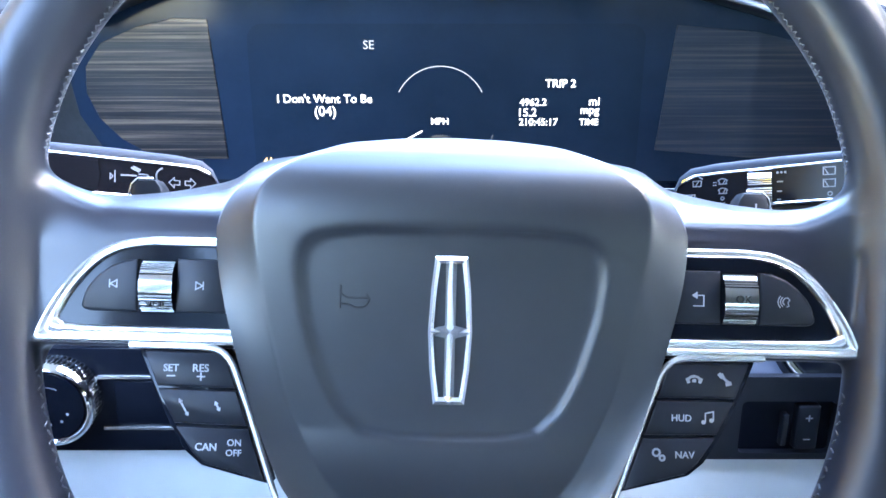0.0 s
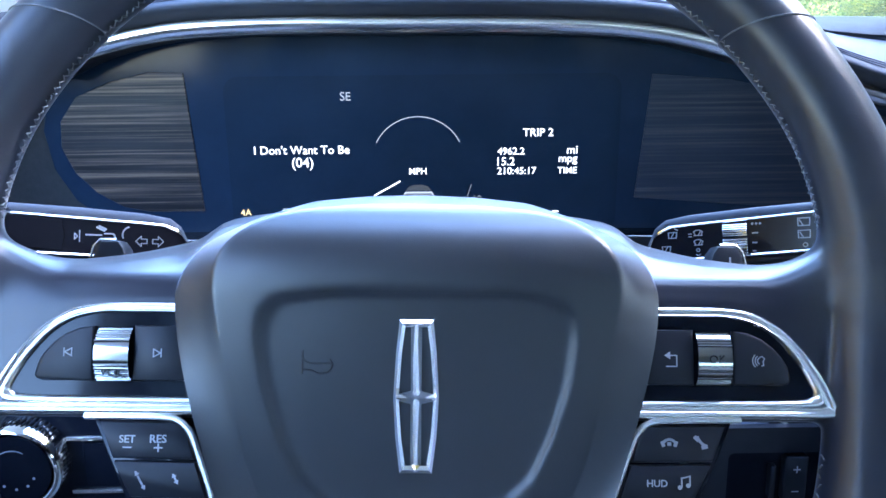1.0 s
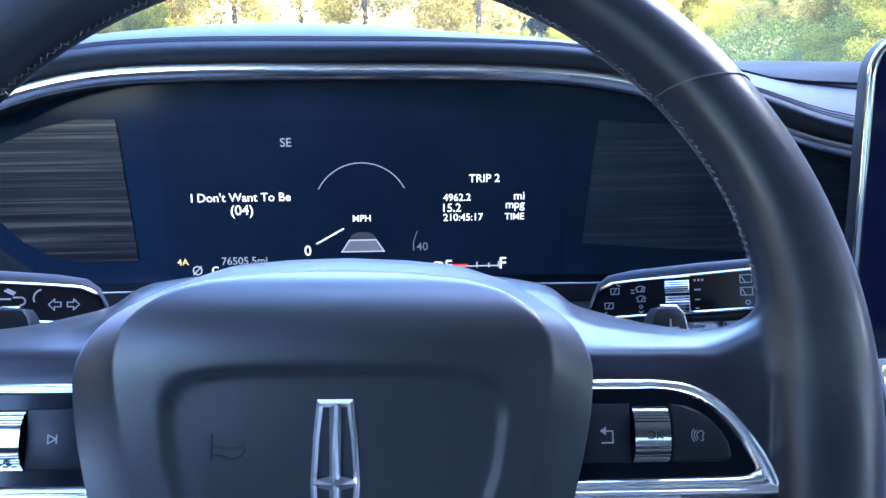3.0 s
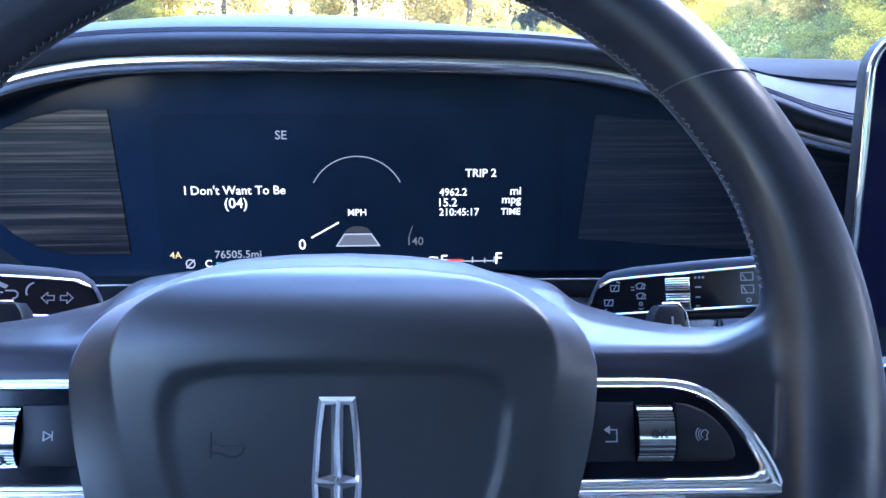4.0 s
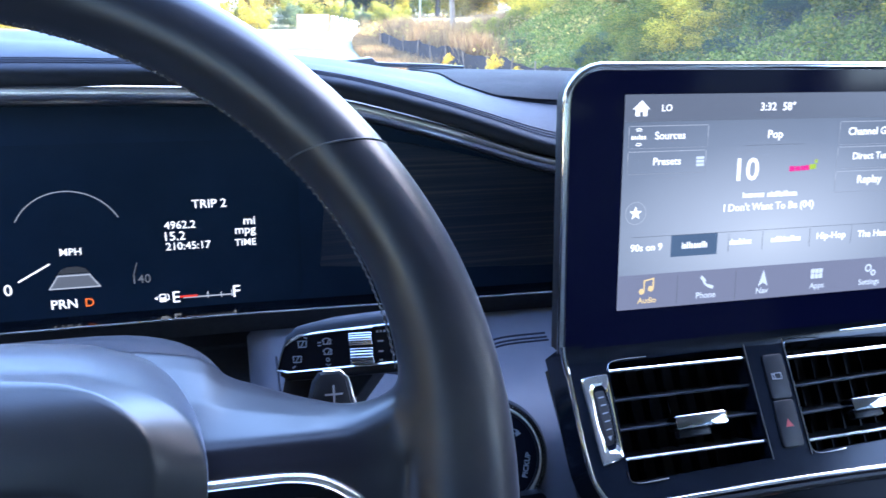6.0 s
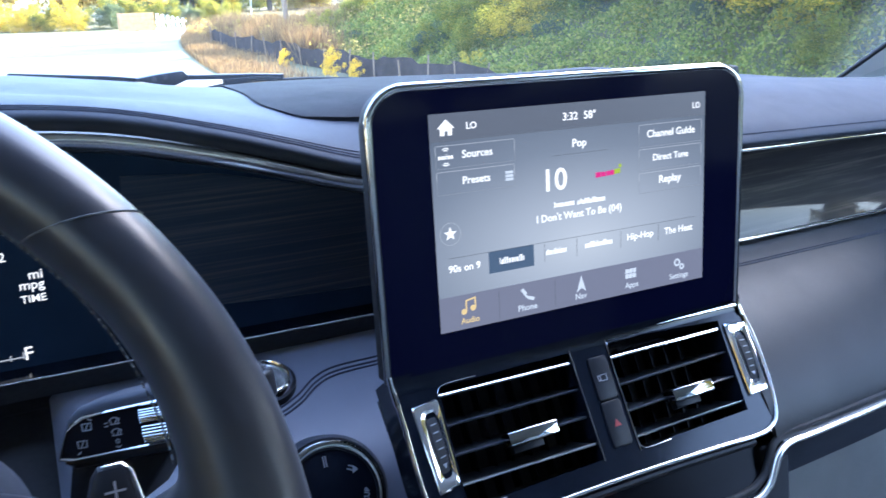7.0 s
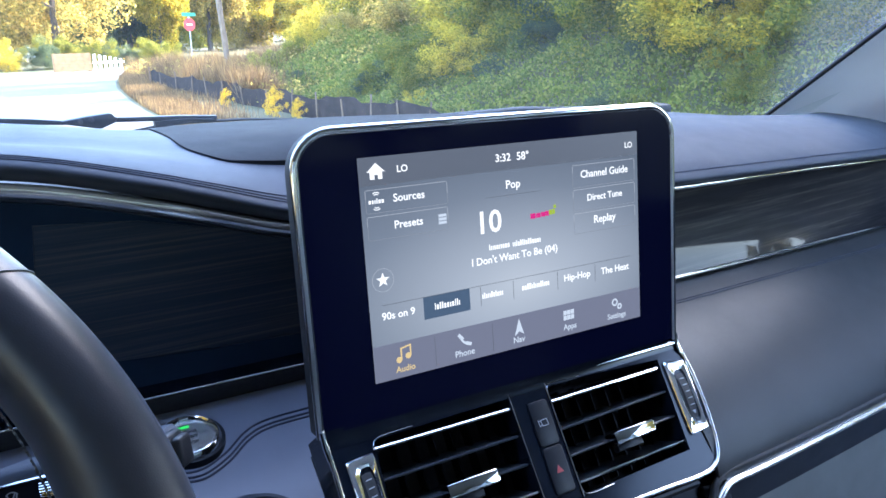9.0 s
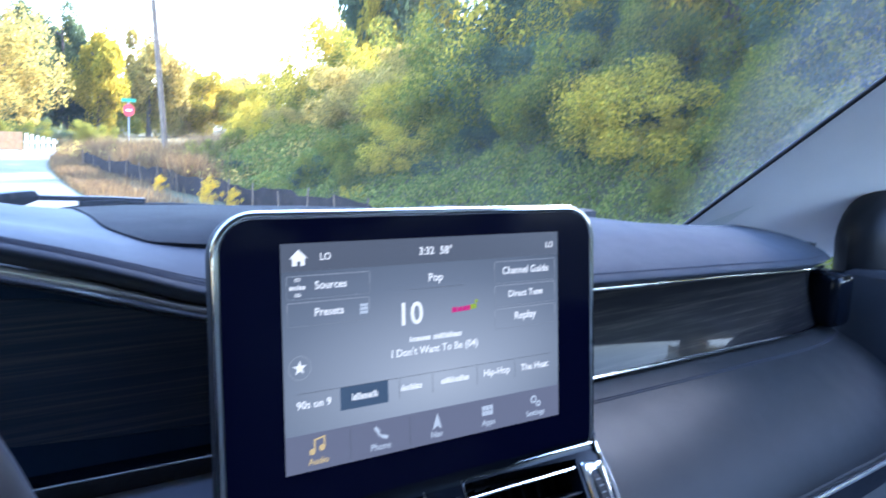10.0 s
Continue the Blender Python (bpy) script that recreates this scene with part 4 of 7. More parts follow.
for side, flip in (("right", 1), ("left", -1)):
    def mm(pts):
        return [(flip * x / 1000, y / 1000) for x, y in pts]
    out = spline([(x, y, 0) for x, y in mm([(84, 20.8), (104, 20.8), (115, 20.5), (125.5, 18.8), (136, 13.3), (144.2, 5.2), (151.4, -5.0), (156.2, -14.3), (158.2, -19.4)])], 6) + [Vector((*p, 0)) for p in mm([(157.4, -20.4), (139, -20.2), (80.5, -20.2)])]
    inn = spline([(x, y, 0) for x, y in mm([(84, 16.9), (104, 16.9), (115, 16.8), (125.4, 14.4), (133.6, 9.2), (141.4, 0.2), (146.3, -8.0), (147.4, -10.6), (147.0, -11.9)])], 6) + [Vector((*p, 0)) for p in mm([(144.4, -12.8), (139, -13.1), (81.5, -13.5)])]
    part("chrome_trim", band([(p.x, p.y) for p in out], [(p.x, p.y) for p in inn], -0.003, 0.0004, ridge=[(0.10, 0.0013), (0.25, 0.0020), (0.38, 0.0016), (0.48, 0.0004), (0.56, 0.0004), (0.66, 0.0015), (0.80, 0.0019), (0.92, 0.0010)]), TRIM_CHROME, wheel, "polished chrome surround with a groove", 70)
    part("insert", plate([(p.x, p.y) for p in inn], -0.004, 0.0002), GLOSS, wheel)
    b1 = part("button", plate(mm([(138.6, -5.2), (137.6, -1.0), (135.6, 2.4), (132.2, 6.2), (128.2, 9.2), (123.0, 11.4), (117.3, 12.0), (117.3, -7.9), (135.6, -7.9), (137.6, -7.3), (138.5, -6.3)]), -0.001, 0.0022, 0.0012, 3), SATIN, wheel)
    b2 = part("button", plate(mm([(102.9, 12.3), (84, 12.3), (82, -7.9), (103.0, -7.9)]), -0.001, 0.0022, 0.0010, 2), SATIN, wheel)
    # knurled thumb roller
    bm = bmesh.new()
    prof = []
    for k in range(49):
        a = radians(18 + 144 * k / 48)
        prof.append((0.0104 * math.cos(a) * 1.02 + 0.0018, 0.0075 * math.sin(a) - 0.0022 + (0.0005 if (k // 2) % 2 and not 17 < k < 31 else 0.0)))
    grid = [[bm.verts.new((flip * x, u, n)) for u, n in prof] for x in (0.1036, 0.1045, 0.1152, 0.1161)]
    for a, b in zip(grid, grid[1:]):
        for k in range(48):
            bm.faces.new((a[k], a[k + 1], b[k + 1], b[k]))
    roller = part("thumb_roller", bm, CHROME, wheel, "knurled chrome roller", 25)
    # lower button block
    blk = mm([(85, -21.8), (117.0, -21.5), (111.4, -36), (104.9, -49.5), (98.0, -60.5), (92, -65.5), (80, -68.6), (65.5, -72.0), (73, -50), (80, -28), (82, -24)])
    part("button_bed", plate(blk, -0.010, -0.0006, 0.001, 2), GLOSS, wheel)
    for poly in ([(86.0, -22.8), (114.0, -22.5), (109.4, -34.8), (108.8, -35.6), (79.8, -36.0), (82.6, -26.0)], [(79.0, -37.0), (108.4, -36.6), (105.6, -42.8), (102.0, -49.4), (74.8, -50.0)], [(74.2, -51.0), (101.2, -50.4), (95.0, -60.2), (90.5, -64.2), (80, -67.0), (67.4, -70.2)]):
        part("button", plate(mm(poly), -0.001, 0.0014, 0.0008, 2), SATIN, wheel)
    chrome_low = spline([(flip * x / 1000, y / 1000, 0.0006) for x, y in [(120, -20.6), (100, -20.7), (91, -20.9), (85.4, -22.3), (81.4, -26.4), (78.8, -32.5), (73.4, -47), (65.5, -70), (62, -80)]], 5)
    part("chrome_line", tube(chrome_low, 0.0013, 0.0013), SATIN_CHROME, wheel)
    # paddle behind the spoke
    pad = part("shift_paddle", plate(mm([(121, 16), (130.2, 46), (132.8, 49.3), (141, 49.3), (143.6, 46.5), (149, 16)]), -0.062, -0.052, 0.0025, 2), SATIN, wheel)
    part("chrome_edge", tube([(flip * x / 1000, y / 1000, -0.0535) for x, y in ((134, 49.8), (141, 49.8), (144.0, 46.8), (146.0, 37.5), (149.4, 16))], 0.0006), SATIN_CHROME, pad)
    if flip > 0:
        lines([(0.1345, 0.0405, 0.1410, 0.0405), (0.1378, 0.0372, 0.1378, 0.0438)], 0.0008, -0.0519, MARK_DIM, wheel, "plus_mark")
    else:
        lines([(-0.1410, 0.0405, -0.1345, 0.0405)], 0.0008, -0.0519, MARK_DIM, wheel, "minus_mark")

ZB = 0.0023
# left buttons
lines(poly_segs([(-0.1278, 0.0025), (-0.1252, 0.0011), (-0.1252, 0.0039)]) + [(-0.1280, 0.0011, -0.1280, 0.0039)], 0.0004, ZB, MARK, wheel, "back_skip_mark")
lines(poly_segs([(-0.0928, 0.0023), (-0.0954, 0.0009), (-0.0954, 0.0037)]) + [(-0.0926, 0.0009, -0.0926, 0.0037)], 0.0004, ZB, MARK, wheel, "forward_skip_mark")
words("VOL", -0.1098, -0.0045, 0.008, 0.0042, EMBOSS, wheel, "lettering")
ZL = 0.0015
for text, x, y, w in (("SET", -0.1038, -0.0287, 0.0058), ("RES", -0.0926, -0.0286, 0.0060), ("CAN", -0.0898, -0.0580, 0.0080), ("ON", -0.0792, -0.0562, 0.0052), ("OFF", -0.0793, -0.0600, 0.0058),
                      ("HUD", 0.0887, -0.0432, 0.0074), ("NAV", 0.0901, -0.0569, 0.0072)):
    words(text, x, y, w, ZL, MARK, wheel, "lettering", bold=0.0001)
lines([(-0.1051, -0.0317, -0.1024, -0.0317)], 0.0005, ZL, MARK, wheel, "minus_mark")
lines([(-0.0938, -0.0318, -0.0912, -0.0318), (-0.0925, -0.0305, -0.0925, -0.0331)], 0.0005, ZL, MARK, wheel, "plus_mark")
for x0, y0, x1, y1, gaps in ((-0.1004, -0.0402, -0.0967, -0.0466, 4), (-0.0869, -0.0409, -0.0849, -0.0447, 1)):
    ux, uy = (x1 - x0) / math.hypot(x1 - x0, y1 - y0), (y1 - y0) / math.hypot(x1 - x0, y1 - y0)
    segs = []
    for k in range(gaps):
        a, b = (k + 0.15) / gaps if gaps > 1 else 0.2, (k + 0.75) / gaps if gaps > 1 else 0.8
        segs.append((x0 + (x1 - x0) * a, y0 + (y1 - y0) * a, x0 + (x1 - x0) * b, y0 + (y1 - y0) * b))
    lines(segs, 0.0006, ZL, MARK, wheel, "gap_mark")
    bm = bmesh.new()
    for px, py, d in ((x0, y0, 1), (x1, y1, -1)):
        plate([(px, py), (px + d * ux * 0.0014 - uy * 0.0009, py + d * uy * 0.0014 + ux * 0.0009), (px + d * ux * 0.0014 + uy * 0.0009, py + d * uy * 0.0014 - ux * 0.0009)], ZL, ZL + 0.0002, bm=bm)
    part("gap_arrow", bm, MARK, wheel)
# right buttons
lines([(0.0932, 0.0030, 0.0964, 0.0030), (0.0964, 0.0030, 0.0964, -0.0010), (0.0964, -0.0010, 0.0926, -0.0010)], 0.0004, ZB, MARK, wheel, "return_mark")
part("return_arrow", plate([(0.0919, 0.0030), (0.0940, 0.0044), (0.0940, 0.0016)], ZB, ZB + 0.0002), MARK, wheel)
lines(arc_segs(0.1274, 0.0012, 0.0012, 120, 240, 6) + arc_segs(0.1274, 0.0012, 0.0021, 128, 232, 6) + arc_segs(0.1274, 0.0012, 0.0030, 136, 224, 6) + [(0.1270, 0.0026, 0.1280, 0.0028), (0.1280, 0.0028, 0.1288, 0.0020), (0.1288, 0.0020, 0.1282, 0.0010), (0.1282, 0.0010, 0.1285, -0.0004), (0.1285, -0.0004, 0.1277, -0.0006)], 0.0003, ZB, MARK, wheel, "voice_mark")
words("OK", 0.1105, 0.0018, 0.006, 0.0054, EMBOSS, wheel, "lettering")
lines(arc_segs(0.0933, -0.0302, 0.0027, 35, 145, 8), 0.0009, ZL, MARK, wheel, "hang_up_mark")
lines([(0.0908, -0.0287, 0.0911, -0.0295), (0.0958, -0.0287, 0.0955, -0.0295), (0.0932, -0.0291, 0.0934, -0.0291)], 0.0012, ZL, MARK, wheel, "hang_up_ends")
lines(arc_segs(0.1085, -0.0250, 0.0050, 200, 250, 8), 0.0009, ZL, MARK, wheel, "phone_mark")
lines([(0.1030, -0.0268, 0.1036, -0.0274), (0.1058, -0.0302, 0.1066, -0.0300)], 0.0014, ZL, MARK, wheel, "phone_ends")
lines([(0.0976, -0.0443, 0.0976, -0.0413), (0.0976, -0.0413, 0.1006, -0.0406), (0.1006, -0.0406, 0.1006, -0.0437)], 0.0005, ZL, MARK, wheel, "note_mark")
part("note_heads", plate(circle(0.0999, -0.0439, 0.0008, 10), ZL, ZL + 0.0002, bm=plate(circle(0.0969, -0.0446, 0.0008, 10), ZL, ZL + 0.0002)), MARK, wheel)
lines(arc_segs(0.0793, -0.0562, 0.0013, 0, 360, 10) + arc_segs(0.0815, -0.0582, 0.0009, 0, 360, 10), 0.0007, ZL, MARK, wheel, "gear_mark")


# ---- stalks ----
def stalk(flip):
    o = (0.135, 0.393, 1.332) if flip > 0 else (-0.131, 0.393, 1.3365)
    m = axes(o, (0.84, -0.5, 0.2) if flip > 0 else (0.84, 0.5, -0.2), (0, 0.30, 0.95))
    ob = thing("wiper_stalk" if flip > 0 else "indicator_stalk", "glossy black control stalk with a chrome edge and printed marks", "control stalk", m)
    def f(pts):
        return [(flip * x / 1000, y / 1000) for x, y in pts]
    body = f([(-18, -13.6), (-15, -4), (-11, 4), (-5, 8.4), (8, 10.4), (40, 12.2), (68, 13.0), (72, 13.0), (74, 11), (74, -4), (72, -10.0), (68, -11.6), (-10, -14.4)])
    out = f([(-16.4, -12.6), (-14.6, -8.5), (-11.6, -2), (-8, 2.4), (-2, 4.9), (10, 5.8), (40, 7.2), (68, 8.6), (71, 8.3), (72, 6), (72, -8.8), (70, -10.6), (30, -12.2), (-10, -13.8)])
    cx, cy = flip * 0.028, -0.002
    inn = [(x - flip * 0.0012 * (1 if (x - cx) * flip > 0 else -1) * min(1, abs(x - cx) / 0.03), y - 0.0011 * (1 if y > cy else -1)) for x, y in out]
    part("body", plate(body, -0.020, -0.0010, 0.0035, 3), LEATHER, ob)
    part("underside", plate(f([(-16, -13.2), (-12, -18.5), (64, -16), (70, -10.5)]), -0.020, -0.003, 0.002, 2), SATIN, ob)
    part("stem", plate(f([(-16, -12), (-23, -36), (12, -38), (34, -14)]), -0.034, -0.008, 0.003, 3), SATIN, ob, "dark stem running to the column")
    part("chrome_edge", band(out, inn, -0.002, 0.0004, crown=0.0004), CHROME, ob)
    part("face", plate(inn, -0.002, 0.0001), STALK_FACE, ob)
    bm = bmesh.new()
    for xa, xb, ya, yb, za, zb, bv in ((0.0725, 0.0780, -0.0045, 0.0120, -0.0160, 0.0, 0.0024), (0.0770, 0.0815, -0.0025, 0.0100, -0.0140, -0.0020, 0.0020)):
        box(min(flip * xa, flip * xb), ya, za, max(flip * xa, flip * xb), yb, zb, bv, 3, bm)
    part("end_cap", bm, SATIN, ob, "rounded stepped end cap")
    z = 0.0002
    W = 0.00045
    if flip > 0:
        for cx, cy in ((-0.0005, 0.0), (-0.0040, -0.0072)):
            lines(poly_segs([(cx - 0.0021, cy - 0.0013), (cx + 0.0018, cy - 0.0013), (cx + 0.0022, cy + 0.0016), (cx - 0.0022, cy + 0.0016)]) + [(cx - 0.001, cy - 0.0013, cx + 0.0008, cy + 0.0016)], W, z, MARK, ob, "washer_mark")
        lines([(0.0008, 0.0034, 0.0020, 0.0028), (-0.0068, -0.0110, -0.0056, -0.0104)], 0.0007, z, MARK, ob, "arrow_mark")
        for cy in (0.0009, -0.0040):
            lines(arc_segs(0.0125, cy - 0.0016, 0.0030, 40, 140, 6) + [(0.0105, cy - 0.0014, 0.0145, cy - 0.0014), (0.0125, cy - 0.0014, 0.0138, cy + 0.0008), (0.0104, cy + 0.0006, 0.0110, cy - 0.0014), (0.0146, cy + 0.0006, 0.0140, cy - 0.0014)], W, z, MARK, ob, "wiper_mark")
        lines(arc_segs(0.0122, -0.0080, 0.0008, 0, 360, 8) + [(0.0112, -0.0102, 0.0122, -0.0108), (0.0122, -0.0108, 0.0132, -0.0102)], W, z, MARK, ob, "off_mark")
        lines([(0.0078, 0.0004, 0.0092, 0.0004), (0.0078, -0.0010, 0.0092, -0.0010)], W, z, MARK, ob, "mist_mark")
        for lo, hi in ((-0.0018, 0.0044), (-0.0106, -0.0028)):
            for k in range(6):
                y0 = lo + (hi - lo) * k / 6
                part("rib", box(0.0248, y0, -0.001, 0.0366, y0 + (hi - lo) / 6 * 0.78, 0.0028 - 0.0006 * abs(k - 2.5) / 2.5, 0.0003, 1), CHROME, ob, "chrome rib of the rotary knob")
        for k, y in enumerate((0.0040, -0.0006, -0.0054, -0.0095)):
            if k == 0:
                for j in range(3):
                    part("drop_mark", plate(circle(0.0390 + 0.0018 * j, y, 0.0006, 8), z, z + 0.0002), MARK, ob)
            else:
                lines([(0.0390, y, 0.0418 - 0.0006 * k, y)], 0.0007, z, MARK, ob, "speed_mark")
        for cy in (0.0036, -0.0023):
            lines(poly_segs([(0.0597, cy - 0.0018), (0.0648, cy - 0.0018), (0.0650, cy + 0.0018), (0.0597, cy + 0.0018)]) + [(0.0620, cy - 0.0018, 0.0604, cy + 0.0010)], W, z, MARK, ob, "rear_wiper_mark")
        lines(arc_segs(0.0626, -0.0075, 0.0010, 0, 360, 8), W, z, MARK, ob, "off_mark")
    else:
        for d in (-1, 1):
            cx, cy = -0.0060 + d * 0.0036, -0.0040
            lines(poly_segs([(cx + d * 0.0032, cy), (cx + d * 0.0006, cy + 0.0026), (cx + d * 0.0006, cy + 0.0011), (cx - d * 0.0022, cy + 0.0011), (cx - d * 0.0022, cy - 0.0011), (cx + d * 0.0006, cy - 0.0011), (cx + d * 0.0006, cy - 0.0026)]), W, z, MARK, ob, "arrow_mark")
        lines([(-0.0310, 0.0024, -0.0278, 0.0008), (-0.0300, 0.0030, -0.0272, 0.0016)], 0.0009, z, MARK, ob, "flash_mark")
        lines(arc_segs(-0.0245, -0.0024, 0.0018, -90, 90, 8) + [(-0.0245, -0.0006, -0.0275, -0.0006), (-0.0290, -0.0014, -0.0360, -0.0014)], 0.0007, z, MARK, ob, "lamp_mark")
        lines([(-0.0390, -0.0048, -0.0390, 0.0006), (-0.0412, -0.0036, -0.0399, -0.0022), (-0.0399, -0.0022, -0.0412, -0.0008), (-0.0412, -0.0008, -0.0412, -0.0036)], W, z, MARK, ob, "line_mark")
        part("push_end", plate([(-0.0705, -0.0075), (-0.0470, -0.0095), (-0.0455, -0.0020), (-0.0470, 0.0055), (-0.0705, 0.0072)], z, 0.0008, 0.0004, 1), STALK_FACE, ob)
        lines(arc_segs(-0.0150, -0.0010, 0.0042, 110, 200, 8), 0.0007, z, MARK_DIM, ob, "edge_mark")
    return ob


stalk(1)
stalk(-1)

# ---- driver's side controls ----
start = thing("start_button", "round chrome-ringed push start button with a small green light", "button", axes((0.2492, 0.5640, 1.2425), (1, 0, 0), (0, 0.975, 0.22)))
part("bezel", band(circle(0, 0, 0.0238, 48), circle(0, 0, 0.0213, 48), -0.008, 0.0008, crown=0.0006), SATIN, start, "black outer bezel", 60)
part("ring", band(circle(0, 0, 0.0215, 48), circle(0, 0, 0.0168, 48), -0.006, 0.0026, crown=0.0026), CHROME, start, "", 60)
part("cap", plate(circle(0, 0, 0.0171, 40), -0.002, 0.0026, 0.0018, 3), SATIN_CHROME, start)
for text, y, w in (("ENGINE", 0.0045, 0.0128), ("START", -0.0010, 0.0118), ("STOP", -0.0065, 0.0100)):
    words(text, 0, y, w, 0.0027, RUBBER, start, "lettering", bold=0.0002)
lines([(-0.0035, 0.0104, 0.0015, 0.0104)], 0.0022, 0.0027, GREEN_LIT, start, "lamp")
mode = thing("drive_mode_knob", "round black drive mode dial with a knurled chrome ring", "dial", axes((0.2660, 0.4790, 1.1945), (1, 0, 0), (0, 0.50, 0.866)))
part("collar", band(circle(0, 0, 0.0400, 64), circle(0, 0, 0.0360, 64), -0.014, 0.004, crown=0.0015), LEATHER, mode, "padded leather collar", 60)
part("ring", band(circle(0, 0, 0.0362, 96), circle(0, 0, 0.0315, 96), -0.010, 0.0105, crown=0.0012), CHROME, mode, "bright chrome ring", 60)
part("inner_ring", band(circle(0, 0, 0.0316, 72), circle(0, 0, 0.0302, 72), -0.004, 0.0108), SATIN, mode)
part("cap", plate(circle(0, 0, 0.0304, 64), -0.004, 0.0098, 0.0006, 2), GLOSS, mode)
bm = bmesh.new()
for k in range(76):
    a = 2 * math.pi * k / 76
    plate(circle(0.0350 * math.cos(a), 0.0350 * math.sin(a), 0.00038, 6), 0.0100, 0.0116, bm=bm)
tagged(part("knurl", bm, SATIN_CHROME, mode, "fine bright knurling"), kind="stuff")
pk = words("PICKUP", 0.0, 0.0, 0.0165, 0.0099, MARK, mode, "lettering", bold=0.0002)
pk.matrix_local = pose(0.0215, -0.0080, 0, 0, 0, 72)
lines([(0.0135, 0.0150, 0.0175, 0.0128), (0.0150, 0.0168, 0.0190, 0.0146)], 0.0007, 0.0099, MARK, mode, "arrow_line")
part("arrow_mark", plate([(0.0175, 0.0165), (0.0205, 0.0128), (0.0165, 0.0112)], 0.0098, 0.0100), MARK, mode)
lines([(-0.0008, 0.0200, -0.0008, 0.0265), (0.0008, 0.0200, 0.0008, 0.0265)], 0.0007, 0.0099, MARK, mode, "pointer_mark")

lamp = thing("headlight_switch", "round black headlight dial with a chrome ring on a black panel", "dial", axes((-0.256, 0.4495, 1.169), (1, 0, 0), (0, 0.10, 1)))
part("panel", plate(rrect(-0.035, -0.043, 0.145, 0.033, 0.004), -0.006, 0.002, 0.001), GLOSS, lamp)
part("ring", band(circle(0, 0, 0.0285, 72), circle(0, 0, 0.0232, 72), 0.0, 0.0200, crown=0.0022), CHROME, lamp, "polished chrome ring", 60)
bm = bmesh.new()
for k in range(60):
    a = 2 * math.pi * k / 60
    plate(circle(0.0285 * math.cos(a), 0.0285 * math.sin(a), 0.0007, 6), 0.003, 0.0165, bm=bm)
tagged(part("knurl", bm, CHROME, lamp, "fine ribs round the chrome ring"), kind="stuff")
part("cap", plate(circle(0, 0, 0.0234, 48), 0.0, 0.0205, 0.0008, 2), GLOSS, lamp)
lines(arc_segs(0, 0, 0.0135, 60, 120, 8), 0.0005, 0.0206, MARK_DIM, lamp, "dial_mark")
for a in (205, 235, 270, 305, 335):
    part("dot_mark", plate(circle(0.013 * math.cos(radians(a)), 0.013 * math.sin(radians(a)), 0.0009, 8), 0.0205, 0.0207), MARK_DIM, lamp)
for y in (0.0128, -0.0248):
    part("chrome_line", box(0.026, y - 0.0013, 0.0, 0.130, y + 0.0013, 0.004, 0.0006), TRIM_CHROME, lamp)
part("blank_switch", plate(rrect(0.036, -0.0215, 0.128, 0.0095, 0.002), 0.0, 0.0036, 0.0008), GLOSS, lamp)

pocket = thing("switch_pocket", "black recessed pocket with a small plus and minus switch", "switch panel", axes((0.235, 0.4490, 1.140), (1, 0, 0), (0, 0.10, 1)))
# The surround is made black in place of leather lying in shadow.
part("surround", band(rrect(-0.060, -0.022, 0.062, 0.040, 0.006), rrect(-0.032, -0.017, 0.032, 0.022, 0.004), -0.004, 0.002), SATIN, pocket)
part("recess", plate(rrect(-0.033, -0.018, 0.033, 0.023, 0.004), -0.006, -0.0035), GLOSS, pocket)
part("switch", plate(rrect(0.006, -0.014, 0.022, 0.019, 0.002), -0.004, 0.003, 0.002, 2), SATIN, pocket)
lines([(0.012, 0.010, 0.016, 0.010), (0.014, 0.008, 0.014, 0.012), (0.012, -0.006, 0.016, -0.006)], 0.0008, 0.0031, MARK_DIM, pocket, "plus_minus_mark")
part("gate", plate(rrect(-0.003, -0.012, 0.001, 0.012, 0.001), -0.004, 0.002, 0.001), SATIN, pocket)

# ---- centre screen ----
SC = axes((0.3383, 0.4700, 1.4394), (1, -0.02, 0), (0, 0.11, 0.994))
screen = thing("media_screen", "upright tablet touchscreen in a bright chrome frame showing a radio page", "touchscreen", SC)
def tablet(x0, y0, x1, y1, r):
    """Round above, square at the foot."""
    top = rrect(x0, y0, x1, y1, r, 8)[:18]
    return top + [(x0, y0), (x1, y0)]


out = tablet(-0.0390, -0.1590, 0.2510, 0.0178, 0.024)
inn = tablet(-0.0360, -0.1585, 0.2480, 0.0152, 0.0215)
part("housing", plate(out, -0.012, -0.002, 0.0008), RUBBER, screen)
frame_path = [(-0.0372, -0.1600, -0.001)] + [(x, y, -0.001) for x, y in tablet(-0.0375, -0.16, 0.2495, 0.0165, 0.0228)[:18]][::-1] + [(0.2495, -0.1600, -0.001)]
part("chrome_frame", tube(frame_path, 0.0027, 0.0019, up=(0, 0, 1), n=12), CHROME, screen, "", 60)


def bezel_material():
    m, t, b = nodes_of("bezel_glass")
    b.inputs["Base Color"].default_value = (0.002, 0.002, 0.008, 1)
    b.inputs["Roughness"].default_value = 0.10
    b.inputs["Specular IOR Level"].default_value = 0.08
    # Added blue glow stands for haze off the unlit glass border.
    b.inputs["Emission Color"].default_value = (0.03, 0.07, 0.55, 1)
    b.inputs["Emission Strength"].default_value = 0.012 / 2 ** STOPS
    return m


part("bezel", plate(inn, -0.004, 0.0), bezel_material(), screen, "black glass border with an added blue glow")
AW, AH = 0.2145, 0.1350
